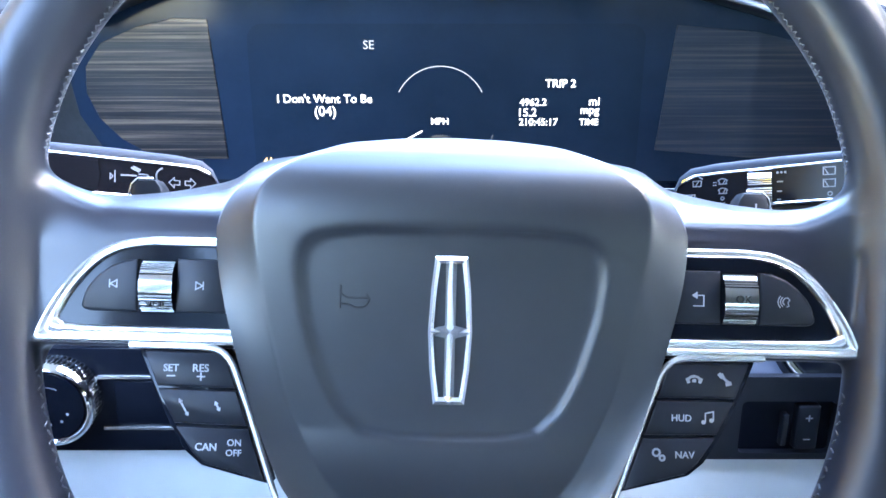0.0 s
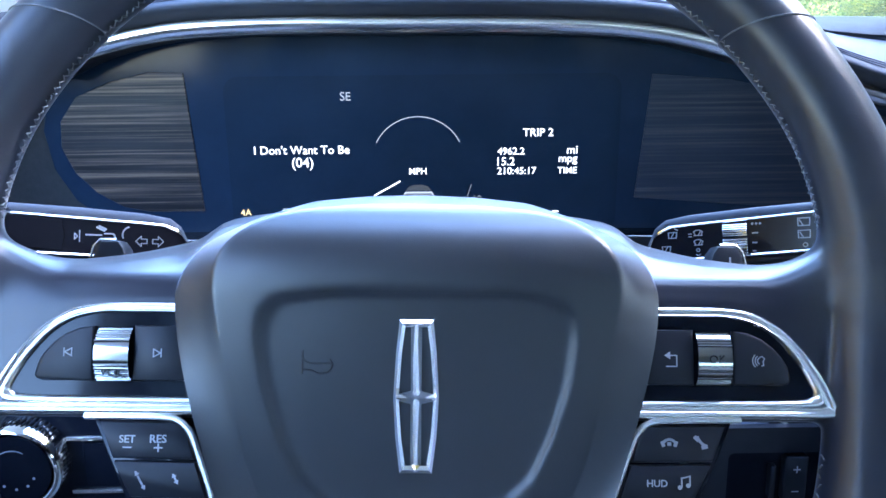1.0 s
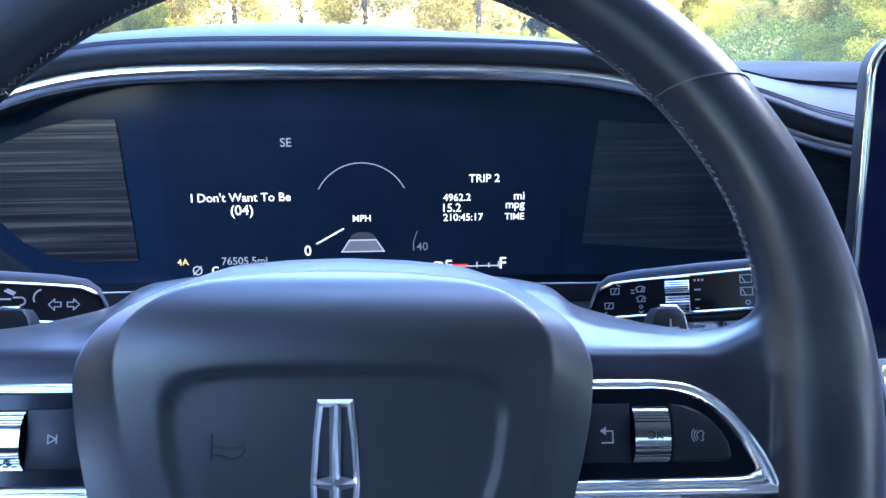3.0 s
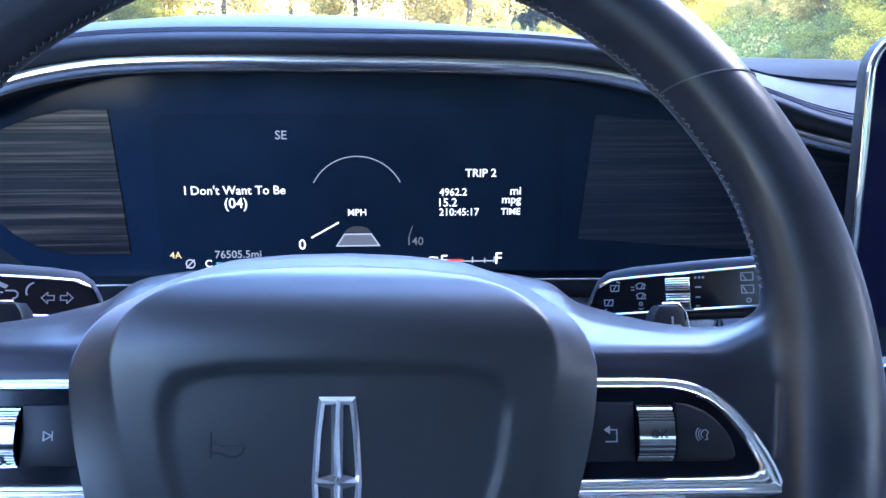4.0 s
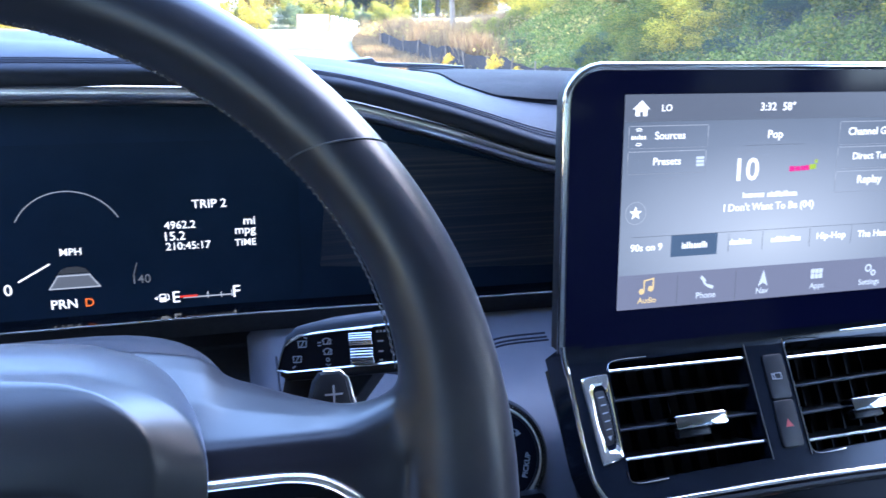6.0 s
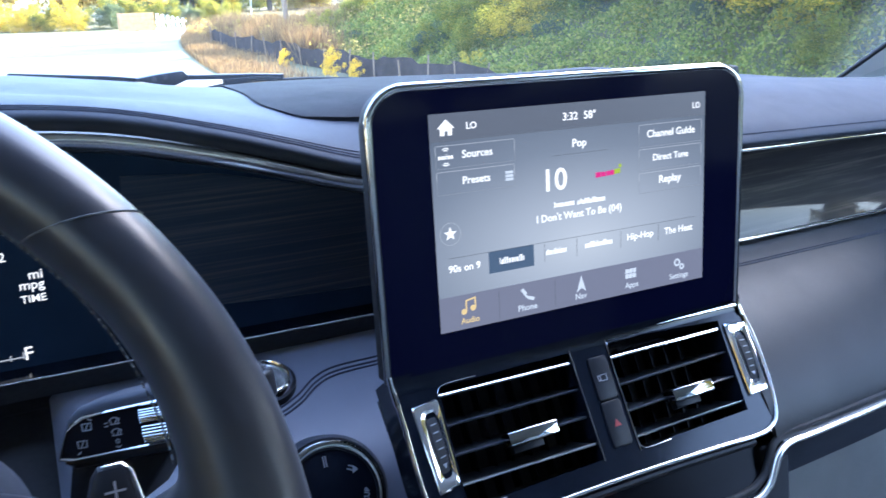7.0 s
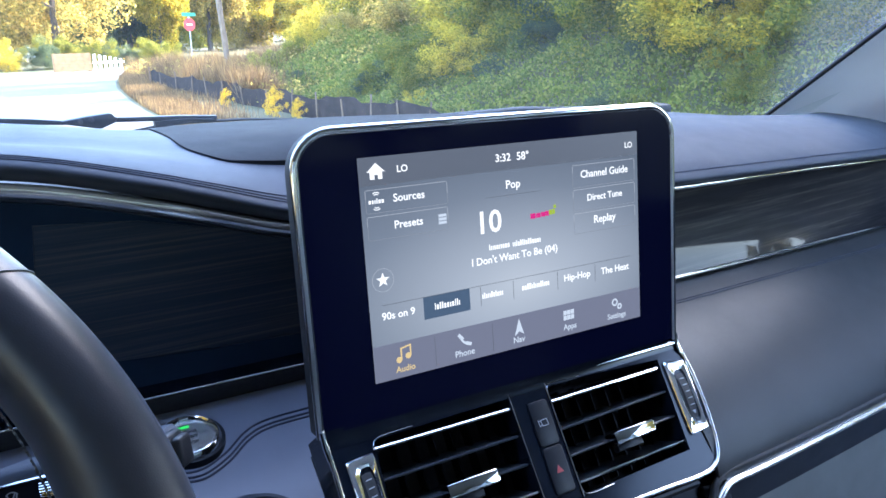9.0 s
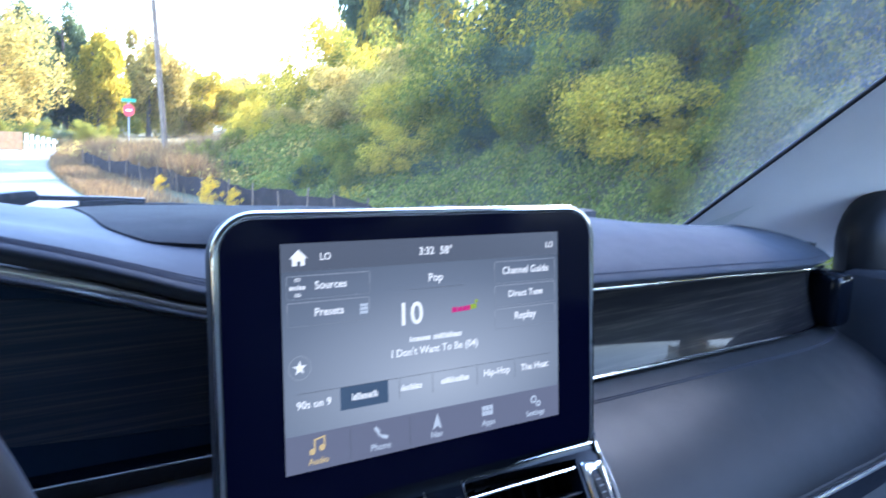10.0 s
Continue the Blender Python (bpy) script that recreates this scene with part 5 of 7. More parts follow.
part("display", plate([(0, 0), (AW, 0), (AW, -AH), (0, -AH)], -0.001, 0.0004), SCREEN, screen, "lit grey-blue radio page")


def rect(x0, y0, x1, y1, mat, name, z=0.0005):
    return part(name, plate([(x0 / 1000, -y0 / 1000), (x1 / 1000, -y0 / 1000), (x1 / 1000, -y1 / 1000), (x0 / 1000, -y1 / 1000)], 0.0004, z), mat, screen)


def say(text, x0, x1, y, mat=WHITE_LIT):
    words(text, (x0 + x1) / 2000, -y / 1000, (x1 - x0) / 1000, 0.0009, mat, screen, "lettering", 0.00005, bold=0.00013)


def ui_lines(segs, w, mat, name):
    return lines([(a / 1000, -b / 1000, c / 1000, -d / 1000) for a, b, c, d in segs], w / 1000, 0.0008, mat, screen, name, 0.0001)


rect(0, 0.0, 214.5, 16.0, SCREEN_TOP, "header_bar")
rect(0, 112.5, 214.5, 135.0, SCREEN_BAR, "bottom_bar")
rect(36, 88.2, 69.4, 102.2, SCREEN_SEL, "chosen_tab", 0.0006)
for x0, y0, x1, y1, nm in ((3, 19, 57.6, 32.6, "button_panel"), (3, 34.6, 57, 48.4, "button_panel"), (155.5, 19, 211, 34.0, "button_panel"), (155.5, 35.6, 211, 50, "button_panel"), (155.5, 51.8, 211, 65.5, "button_panel")):
    ui_lines([(x0 + 0.6, y0, x1 - 0.6, y0), (x0, y0 + 0.6, x0, y0 + 5), (x1, y0 + 0.6, x1, y0 + 7)], 0.42, LINE_LIT, nm)
    ui_lines([(x0, y0 + 5.2, x0, y1 - 0.6), (x1, y0 + 7.2, x1, y1 - 0.6), (x0 + 0.6, y1, x1 - 0.6, y1)], 0.32, EDGE_LIT, "button_edge")
say("LO", 24.6, 31.6, 8.2)
say("3:32", 94.2, 105.6, 8.4)
say("58\u00b0", 110.5, 119.8, 8.3)
say("LO", 202.6, 209.4, 9.0)
say("Sources", 20.8, 41.7, 24.9)
say("Presets", 20.4, 39.4, 40.8)
say("Pop", 101.1, 112.1, 26.6)
say("10", 80.2, 96.2, 47.8)
say("I Don't Want To Be (04)", 72.3, 140.3, 72.9)
say("Channel Guide", 162.4, 204.8, 25.3)
say("Direct Tune", 167.7, 199.1, 41.7)
say("Replay", 173.1, 192.8, 58.2)
say("90s on 9", 7.4, 29.6, 94.8)
say("Hip-Hop", 145.2, 168.1, 95.2)
say("The Heat", 178.0, 204.0, 95.0)
say("Audio", 13.9, 27.1, 129.4, GOLD_LIT)
say("Phone", 56.1, 70.5, 129.1, BLUE_LIT)
say("Nav", 101.2, 110.4, 129.3, BLUE_LIT)
say("Apps", 143.0, 154.5, 129.5, BLUE_LIT)
say("Settings", 183.0, 200.2, 130.0, BLUE_LIT)
# plain bars where no lettering is set
def bars(x0, x1, y, h, seed, mat=WHITE_LIT):
    """A row of upright bars as long as the word that they stand for."""
    r = random.Random(seed)
    x = x0
    while x < x1 - 0.6:
        w = r.choice((0.55, 0.9, 1.3))
        tall = r.choice((0.72, 0.72, 1.0))
        rect(x, y + h / 2 - h * tall, min(x + w, x1), y + h / 2, mat, "bar", 0.0008)
        x += w + 0.75


bars(86.1, 101.6, 64.4, 3.6, 1)
bars(104.4, 126.9, 64.6, 3.6, 2)
bars(43.8, 61.8, 95.1, 4.2, 3)
bars(78.9, 95.5, 94.9, 3.8, 4)
bars(110.1, 133.5, 94.9, 3.8, 5)
bars(5.0, 14.6, 25.6, 2.8, 6)
for x0, x1, y, h, mat in ((119.5, 123.4, 48.6, 3.4, PINK_LIT), (124.0, 127.6, 48.6, 3.0, PINK_LIT), (128.2, 131.4, 48.4, 3.0, PINK_LIT), (131.8, 134.4, 48.2, 3.2, PINK_LIT), (134.8, 137.0, 47.8, 3.2, LIME_LIT), (137.4, 139.6, 47.6, 3.2, LIME_LIT)):
    rect(x0, y - h / 2, x1, y + h / 2, mat, "bar", 0.0008)
rect(138.6, 43.2, 140.6, 45.4, LIME_LIT, "bar", 0.0008)
ui_lines(arc_segs(9.8, 23.4, 3.0, 230, 310, 6) + arc_segs(9.8, 23.4, 1.8, 230, 310, 6) + arc_segs(9.8, 27.8, 3.0, 50, 130, 6) + arc_segs(9.8, 27.8, 1.8, 50, 130, 6), 0.5, WHITE_LIT, "wave_mark")
part("home_icon", plate([(x / 1000, -y / 1000) for x, y in ((5.2, 8.8), (11, 3.6), (16.6, 8.8), (14.8, 8.8), (14.8, 13), (12.2, 13), (12.2, 10.4), (9.8, 10.4), (9.8, 13), (7.0, 13), (7.0, 8.8))], 0.0004, 0.0009), WHITE_LIT, screen)
st = []
for k in range(10):
    r = 4.3 if k % 2 == 0 else 1.75
    st.append(((10.0 + r * math.sin(math.pi * k / 5)) / 1000, -(72.7 - r * math.cos(math.pi * k / 5)) / 1000))
part("star_icon", plate(st, 0.0004, 0.0009), WHITE_LIT, screen)
ui_lines(arc_segs(10.0, 72.7, 7.0, 0, 360, 28), 0.35, LINE_LIT, "star_ring")
ui_lines([(85.2, 32.6, 129.0, 32.6), (0, 16.2, 214.5, 16.2), (42.0, 114.5, 42.0, 133), (85, 114.5, 85, 133), (77.5, 89, 77.5, 101), (103, 89, 103, 101), (139.5, 89, 139.5, 101), (172.6, 89, 172.6, 101), (8, 88.0, 206, 88.0)], 0.28, DIM_LIT, "divider")
for y in (39.4, 41.6, 43.8):
    rect(50.6, y - 0.8, 56.0, y + 0.8, BLUE_LIT, "menu_icon", 0.0008)
ui_lines([(18.2, 123.4, 18.2, 116.6), (18.2, 116.6, 24.6, 115.4), (24.6, 115.4, 24.6, 121.6)], 1.0, GOLD_LIT, "note_icon")
part("note_heads", plate(circle(0.0166, -0.1236, 0.0019, 12), 0.0004, 0.0009, bm=plate(circle(0.0230, -0.1220, 0.0019, 12), 0.0004, 0.0009)), GOLD_LIT, screen)
ui_lines(arc_segs(67.5, 116.5, 7.2, 100, 170, 8), 1.4, BLUE_LIT, "phone_icon")
ui_lines([(59.8, 117.4, 61.6, 119.4), (65.2, 123.2, 67.4, 124.0)], 2.2, BLUE_LIT, "phone_ends")
part("compass_icon", plate([(0.1062, -0.1155), (0.1098, -0.1262), (0.1062, -0.1238), (0.1026, -0.1262)], 0.0004, 0.0009), BLUE_LIT, screen)
for i in range(3):
    for j in range(2):
        rect(143.6 + 3.2 * i, 117.4 + 3.6 * j, 146.2 + 3.2 * i, 120.4 + 3.6 * j, BLUE_LIT, "tile_icon", 0.0009)
ui_lines(arc_segs(190.0, 119.6, 2.2, 0, 360, 12) + arc_segs(194.4, 123.2, 1.6, 0, 360, 10), 1.1, BLUE_LIT, "gear_icon")

# ---- vents below the screen ----
VT = axes((0.0, 0.447, 1.268), (1, 0, 0), (0, 0.65, 0.76))
stack = thing("centre_stack", "glossy black centre console face with a chrome outline", "console", VT)


def mm2(pts):
    return [(x / 1000, y / 1000) for x, y in pts]


def bend(quad4, u, v):
    """A point inside four corners (top left, top right, bottom right, bottom left)."""
    (ax, ay), (bx, by), (cx, cy), (dx, dy) = quad4
    return ((ax * (1 - u) + bx * u) * (1 - v) + (dx * (1 - u) + cx * u) * v, (ay * (1 - u) + by * u) * (1 - v) + (dy * (1 - u) + cy * u) * v)


HOLE_L = mm2([(331.0, 5.6), (433.6, 6.6), (430.0, -69.5), (327.0, -71.0)])
HOLE_R = mm2([(464.8, 7.4), (570.8, 1.0), (562.0, -69.0), (459.5, -70.2)])
EDGE = spline([(x / 1000, y / 1000, 0) for x, y in ((302.9, 18), (303.2, 6), (303.4, -11), (303.0, -39), (303.6, -59), (306.5, -71), (313, -79), (330, -82.5), (372, -83), (430, -83), (480, -84), (530, -85.6), (556, -86.8), (572, -85.4), (582.5, -79.5), (589, -66), (594, -42), (596, -16), (595, 3), (594.5, 10))], 6)
part("backing", plate(mm2([(306, 12), (592, 8), (582, -76), (310, -76)]), -0.042, -0.034), RUBBER, stack)


left_run = [(p.x, p.y) for p in EDGE if p.x < 0.331 and p.y > -0.0795]
right_run = [(p.x, p.y) for p in EDGE if p.x > 0.564 and p.y > -0.0795]
foot_run = [(p.x, p.y) for p in EDGE if p.y <= -0.0795]
part("fascia", plate(left_run + [HOLE_L[3], HOLE_L[0], mm2([(331, 20.5)])[0]], -0.030, 0.0), STACK_GLOSS, stack)
part("fascia", plate([HOLE_L[3]] + [left_run[-1]] + foot_run + [right_run[0], HOLE_R[2], HOLE_R[3], HOLE_L[2]], -0.030, 0.0), STACK_GLOSS, stack)
part("fascia", plate(right_run + mm2([(570.8, 14.5)]) + [HOLE_R[1], HOLE_R[2]], -0.030, 0.0), STACK_GLOSS, stack)
part("fascia", plate([HOLE_L[1], HOLE_L[2], HOLE_R[3], HOLE_R[0]], -0.030, 0.0), STACK_GLOSS, stack)
part("fascia", plate(mm2([(331, 20.5)]) + [HOLE_L[0], HOLE_L[1], HOLE_R[0], HOLE_R[1]] + mm2([(570.8, 14.5)]), -0.030, 0.0), STACK_GLOSS, stack)
# the glossy sill between screen and vents leans back
part("sill", sheet([[(x / 1000, (5.5 + 11.0 * j / 8 - 0.006 * (x - 303)) / 1000, (0.4 + 5.4 * (j / 8) ** 1.5) / 1000) for j in range(9)] for x in [301 + 29.2 * k for k in range(11)]], 0.004), STACK_GLOSS, stack, "glossy black sill below the screen")
for x, top in ((0.3012, 0.0165), (0.5925, 0.0145)):
    part("side_chrome", tube([(x, top, 0.0060), (x + 0.0006, top * 0.5, 0.0026), (x + 0.0018, 0.0, 0.0006)], 0.0019, 0.0019), CHROME, stack)
part("chrome_outline", tube([(p.x, p.y, 0.0006) for p in EDGE], 0.0017, 0.0018), CHROME, stack, "", 60)
part("chrome_accent", tube([(0.513, 0.0088, 0.0014), (0.545, 0.0090, 0.0018), (0.575, 0.0088, 0.0020), (0.5930, 0.0084, 0.0020)], 0.0014, 0.0010, radii=[0.4, 1, 1.2, 1.2]), CHROME, stack)
for w0, w1, icon in ((-0.0025, -0.0325, "camera"), (-0.0335, -0.0640, "hazard")):
    b = part("button", plate([(x, y) for x, y in rrect(0.4447, w1, 0.4610, w0, 0.0025, 3)], -0.004, 0.0016, 0.0008, 2), SATIN, stack)
    for v in b.data.vertices:
        v.co.x += 0.08 * v.co.y
    cx, cy = 0.4528 + 0.08 * (w0 + w1) / 2, (w0 + w1) / 2
    if icon == "camera":
        lines(poly_segs([(cx - 0.002, cy - 0.002), (cx + 0.003, cy - 0.002), (cx + 0.003, cy + 0.002), (cx - 0.002, cy + 0.002)]) + [(cx - 0.002, cy + 0.001, cx - 0.004, cy + 0.002), (cx - 0.004, cy + 0.002, cx - 0.004, cy - 0.002), (cx - 0.004, cy - 0.002, cx - 0.002, cy - 0.001)], 0.0004, 0.0017, MARK_DIM, stack, "camera_mark")
    else:
        part("hazard_mark", plate([(cx - 0.0028, cy - 0.0022), (cx + 0.0028, cy - 0.0022), (cx, cy + 0.0028)], 0.0016, 0.0019), RED_PRINT, stack)
# shelf with gear keys below
part("key_shelf", plate([(0.300, -0.0875), (0.598, -0.0875), (0.596, -0.106), (0.570, -0.150), (0.290, -0.150)], -0.036, -0.016), KEY_BLACK, stack, "glossy black gear key strip")
part("foot_lip", tube([(0.312, -0.0845, -0.003), (0.372, -0.0868, -0.003), (0.480, -0.0878, -0.003), (0.556, -0.0902, -0.003)], 0.0030, 0.0040), SATIN, stack)
words("D", 0.4360, -0.0995, 0.006, -0.0158, ORANGE_LIT, stack, "gear_letter", bold=0.0004)
# Red strip drawn as the lit letter's reflection on the shelf.
part("red_reflection", box(0.4290, -0.0885, -0.0165, 0.4370, -0.0876, -0.0155), RED_PRINT, stack)


def vent(hole, rails, tab_x, wheel4, inner):
    """rails: left and right height of each slat, and whether it has a chrome lip."""
    ob = thing("air_vent", "black slatted air vent with two chrome slats and a chrome tab", "air vent", VT, "vents below the screen")
    def at(u, v, z):
        x, y = bend(hole, u, v)
        return (x, y, z)
    def side_x(side, w):
        top, foot = (hole[0], hole[3]) if side == 0 else (hole[1], hole[2])
        return top[0] + (foot[0] - top[0]) * (w - top[1]) / (foot[1] - top[1])
    for u0, u1, v0, v1 in ((0, 1, 0, 0.016), (0, 1, 0.984, 1), (0, 0.010, 0.016, 0.984), (0.990, 1, 0.016, 0.984)):
        part("surround", plate([bend(hole, u, v) for u, v in ((u0, v0), (u1, v0), (u1, v1), (u0, v1))], -0.030, 0.0005), STACK_GLOSS, ob)
    rim = [at(u, v, 0.0007) for u, v in ((0.28, 0.0), (0.10, 0.0), (0.02, 0.02), (0.0, 0.09))]
    part("edge_line", tube(spline(rim, 5), 0.0004), CHROME, ob)
    foot = [at(u, v, 0.0007) for u, v in ((0.0, 0.90), (0.015, 0.97), (0.08, 1.0), (0.26, 1.0))]
    part("edge_line", tube(spline(foot, 5), 0.0004), CHROME, ob)
    part("edge_line", tube([at(inner, v, 0.0007) for v in (0.0, 0.25, 0.5, 0.75, 1.0)], 0.0005), CHROME, ob)
    tab_w = 0.0
    for k, (wa, wb, chrome) in enumerate(rails):
        wa, wb = wa / 1000, wb / 1000
        xa, xb = side_x(0, wa) + 0.0012, side_x(1, wb) - 0.0012
        bm = bmesh.new()
        pr = [(-0.030, 0.0068), (-0.010, 0.0016), (-0.0030, 0.0004), (-0.0022, -0.0005), (-0.0034, -0.0013), (-0.030, 0.0050)]
        a = [bm.verts.new((xa, wa + q, z)) for z, q in pr]
        b = [bm.verts.new((xb, wb + q, z)) for z, q in pr]
        for i in range(6):
            bm.faces.new((a[i], a[(i + 1) % 6], b[(i + 1) % 6], b[i]))
        bm.faces.new(a[::-1])
        bm.faces.new(b)
        sl = part("slat", bm, SLAT, ob)
        if chrome:
            part("chrome_lip", tube([(xa, wa - 0.0002, -0.0016), (xb, wb - 0.0002, -0.0016)], 0.0010, 0.0008, n=8), CHROME, sl)
        if k == 2:
            tab_w = wa + (wb - wa) * (tab_x - xa) / (xb - xa)
    for k in range(7):
        part("vane", plate([bend(hole, (k + 0.8) / 7.6 + d, v) for d, v in ((0, 0.04), (0.011, 0.04), (0.011, 0.96), (0, 0.96))], -0.034, -0.024), KEY_BLACK, ob)
    tb = part("tab", box(-0.0187, -0.0046, -0.006, 0.0187, 0.0042, 0.0068, 0.0016, 2), CHROME, ob, "chrome slide tab")
    tb.matrix_local = pose(tab_x, tab_w - 0.0008, 0)
    tf = part("tab_foot", box(-0.0150, -0.0090, -0.006, 0.0080, -0.0044, 0.0005, 0.001, 2), SATIN, ob)
    tf.matrix_local = pose(tab_x, tab_w - 0.0008, 0)
    def ring(u0, v0, u1, v1, r):
        return [bend(wheel4, u, v) for u, v in rrect(u0, v0, u1, v1, r, 4)]
    part("wheel_bezel", band(ring(0, 0, 1, 1, 0.05), ring(0.30, 0.12, 0.86, 0.87, 0.16), -0.004, 0.0014, ridge=[(0.12, 0.0010), (0.5, 0.0014), (0.85, 0.0004)]), EMBLEM_CHROME, ob, "bright chrome bezel", 30)
    bm = bmesh.new()
    g = []
    for du, drop in ((0.33, 0.6), (0.40, 0.06), (0.58, 0.0), (0.76, 0.06), (0.83, 0.6)):
        row = []
        for k in range(21):
            a = math.pi * k / 20
            x, y = bend(wheel4, du, 0.495 - 0.37 * math.cos(a))
            row.append(bm.verts.new((x, y, 0.0052 * math.sin(a) - 0.0026 - 0.003 * drop)))
        g.append(row)
    for p, q in zip(g, g[1:]):
        for k in range(20):
            bm.faces.new((p[k], p[k + 1], q[k + 1], q[k]))
    tw = part("thumbwheel", bm, RUBBER, ob, "", 40)
    for k in range(6):
        v = 0.26 + 0.094 * k
        z = 0.0052 * math.sqrt(max(0.0, 1 - ((v - 0.495) / 0.37) ** 2)) - 0.0025
        (xa, ya), (xb, yb) = bend(wheel4, 0.50, v), bend(wheel4, 0.68, v)
        if k < 5:
            lines([(xa, ya, xb, yb)], 0.0007, z, MARK, tw, "tick")
        else:
            part("shut_mark", plate([(xa, ya + 0.001), (xb, yb + 0.001), ((xa + xb) / 2, ya - 0.0018)], z, z + 0.0002), MARK, tw)
    return ob


vent(HOLE_L, [(-0.2, -1.8, True), (-19.0, -19.8, False), (-37.5, -38.7, False), (-55.5, -57.0, True)], 0.3840, mm2([(310.8, -3.8), (329.2, -2.2), (327.0, -55.0), (312.6, -58.0)]), 1.0)
vent(HOLE_R, [(-5.3, -5.6, True), (-24.7, -23.4, False), (-43.1, -41.9, False), (-61.0, -60.8, True)], 0.5170, mm2([(572.6, -3.6), (592.6, -5.8), (586.6, -58.6), (568.0, -59.2)]), 0.0)

# ---- passenger side ----
TRIM_Y = [(0.55, 0.527), (0.67, 0.532), (0.9, 0.548), (1.1, 0.568), (1.22, 0.60)]
TOP_Z = [(0.55, 1.3765), (0.67, 1.3735), (0.9, 1.366), (1.1, 1.3565), (1.22, 1.350)]
BOT_Z = [(0.55, 1.294), (0.67, 1.291), (0.9, 1.284), (1.1, 1.2765), (1.22, 1.273)]
px = [0.575 + 0.60 * k / 40 for k in range(41)]
part("veneer", sheet([[(x, curve_at(TRIM_Y, x) + 0.017 * (1 - (j / 8) ** 2) - 0.001 * j / 8, curve_at(TOP_Z, x) + (curve_at(BOT_Z, x) - curve_at(TOP_Z, x)) * j / 8) for j in range(9)] for x in px], 0.006, (0, 1, 0)), WOOD_GLOSS, dashboard, "black streaked wood veneer strip")
part("chrome_line", tube([(x, curve_at(TRIM_Y, x) + 0.001, curve_at(TOP_Z, x)) for x in px], 0.0020, 0.0022), CHROME, dashboard)
part("chrome_line", tube([(x, curve_at(TRIM_Y, x) - 0.002, curve_at(BOT_Z, x)) for x in px], 0.0018, 0.0018), CHROME, dashboard)
part("shadow_gap", sheet([[(x, curve_at(TRIM_Y, x) + 0.018, curve_at(TOP_Z, x) + 0.012 - 0.014 * j) for j in range(2)] for x in px], 0.004, (0, 1, 0)), RUBBER, dashboard)
PASS = [(0, 0.004, 0.0), (1, -0.006, -0.0035), (2, -0.024, -0.0110), (3, -0.057, -0.0240), (4, -0.092, -0.0430), (5, -0.119, -0.0650), (6, -0.134, -0.0850), (7, -0.140, -0.0990)]
px2 = [0.580 + 0.640 * k / 50 for k in range(51)]


def pass_pt(x, s):
    y0, z0 = curve_at(TRIM_Y, x), curve_at(BOT_Z, x) - 0.003
    return (x, y0 + curve_at([(a, b) for a, b, c in PASS], s), z0 + curve_at([(a, c) for a, b, c in PASS], s))


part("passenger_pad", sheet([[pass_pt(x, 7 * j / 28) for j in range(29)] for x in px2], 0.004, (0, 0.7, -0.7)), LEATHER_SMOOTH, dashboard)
for s in (1.9, 2.0):
    part("stitch_line", tube([(p[0], p[1] - 0.0002, p[2] + 0.0004) for p in [pass_pt(x, s) for x in px2]], 0.0005, n=5), STITCH_DARK, dashboard)
ledge = [pass_pt(x, 7) for x in px2 if x > 0.615]
ledge = [(x, y - 0.003, z - 0.001) for x, y, z in ledge]
x0, y0, z0 = ledge[0]
tail = [(0.28, y0 - 0.012, z0 - 0.030), (0.45, y0 - 0.012, z0 - 0.030), (0.537, y0 - 0.012, z0 - 0.029), (0.560, y0 - 0.010, z0 - 0.024), (0.569, y0 - 0.007, z0 - 0.014), (0.577, y0 - 0.003, z0 - 0.004), (0.592, y0, z0)]
lp = spline(tail + ledge[::6], 4)
part("chrome_ledge", tube(lp, 0.0028, 0.0022), SATIN_CHROME, dashboard, "satin chrome ledge line", 60)
part("ledge_gap", tube([(p.x, p.y + 0.006, p.z + 0.0045) for p in lp], 0.0030, 0.0030), RUBBER, dashboard)
part("ledge_face", sheet([[(p.x, p.y - 0.001 + 0.003 * j, p.z - 0.003 - 0.009 * j) for j in range(5)] for p in lp], 0.004, (0, 1, 0)), LEATHER, dashboard)
part("glove_box", sheet([[(p.x, p.y + 0.012 - 0.006 * math.sin(math.pi * min(1, j / 5)), p.z - 0.038 - 0.03 * j) for j in range(9)] for p in lp], 0.004, (0, 1, 0)), LEATHER_LOW, dashboard, "light grey glove box face")
# dark end vent at the passenger door
part("end_vent", box(1.165, 0.560, 1.272, 1.215, 0.66, 1.346, 0.012, 3), GLOSS, dashboard)
bm = bmesh.new()
bmesh.ops.create_uvsphere(bm, u_segments=24, v_segments=16, radius=1.0)
for v in bm.verts:
    v.co = Vector((1.435 + 0.150 * v.co.x, 0.612 + 0.060 * v.co.y, 1.375 + 0.095 * v.co.z * (1.0 if v.co.z > 0 else 2.3)))
part("corner_cover", bm, SATIN, dashboard, "rounded dark cover at the passenger door")


# ---- windscreen, pillars, roof and doors ----
def structure(name, bm, mat, label):
    ob = part(name, bm, mat, None, label)
    return tagged(ob, kind="structure")


def screen_pt(x, u):
    """A point of the windscreen; u runs from its foot to the roof."""
    y0 = curve_at(BASE_Y, x) + 0.02
    return (x, y0 - 0.62 * u, 1.372 + 0.455 * u)


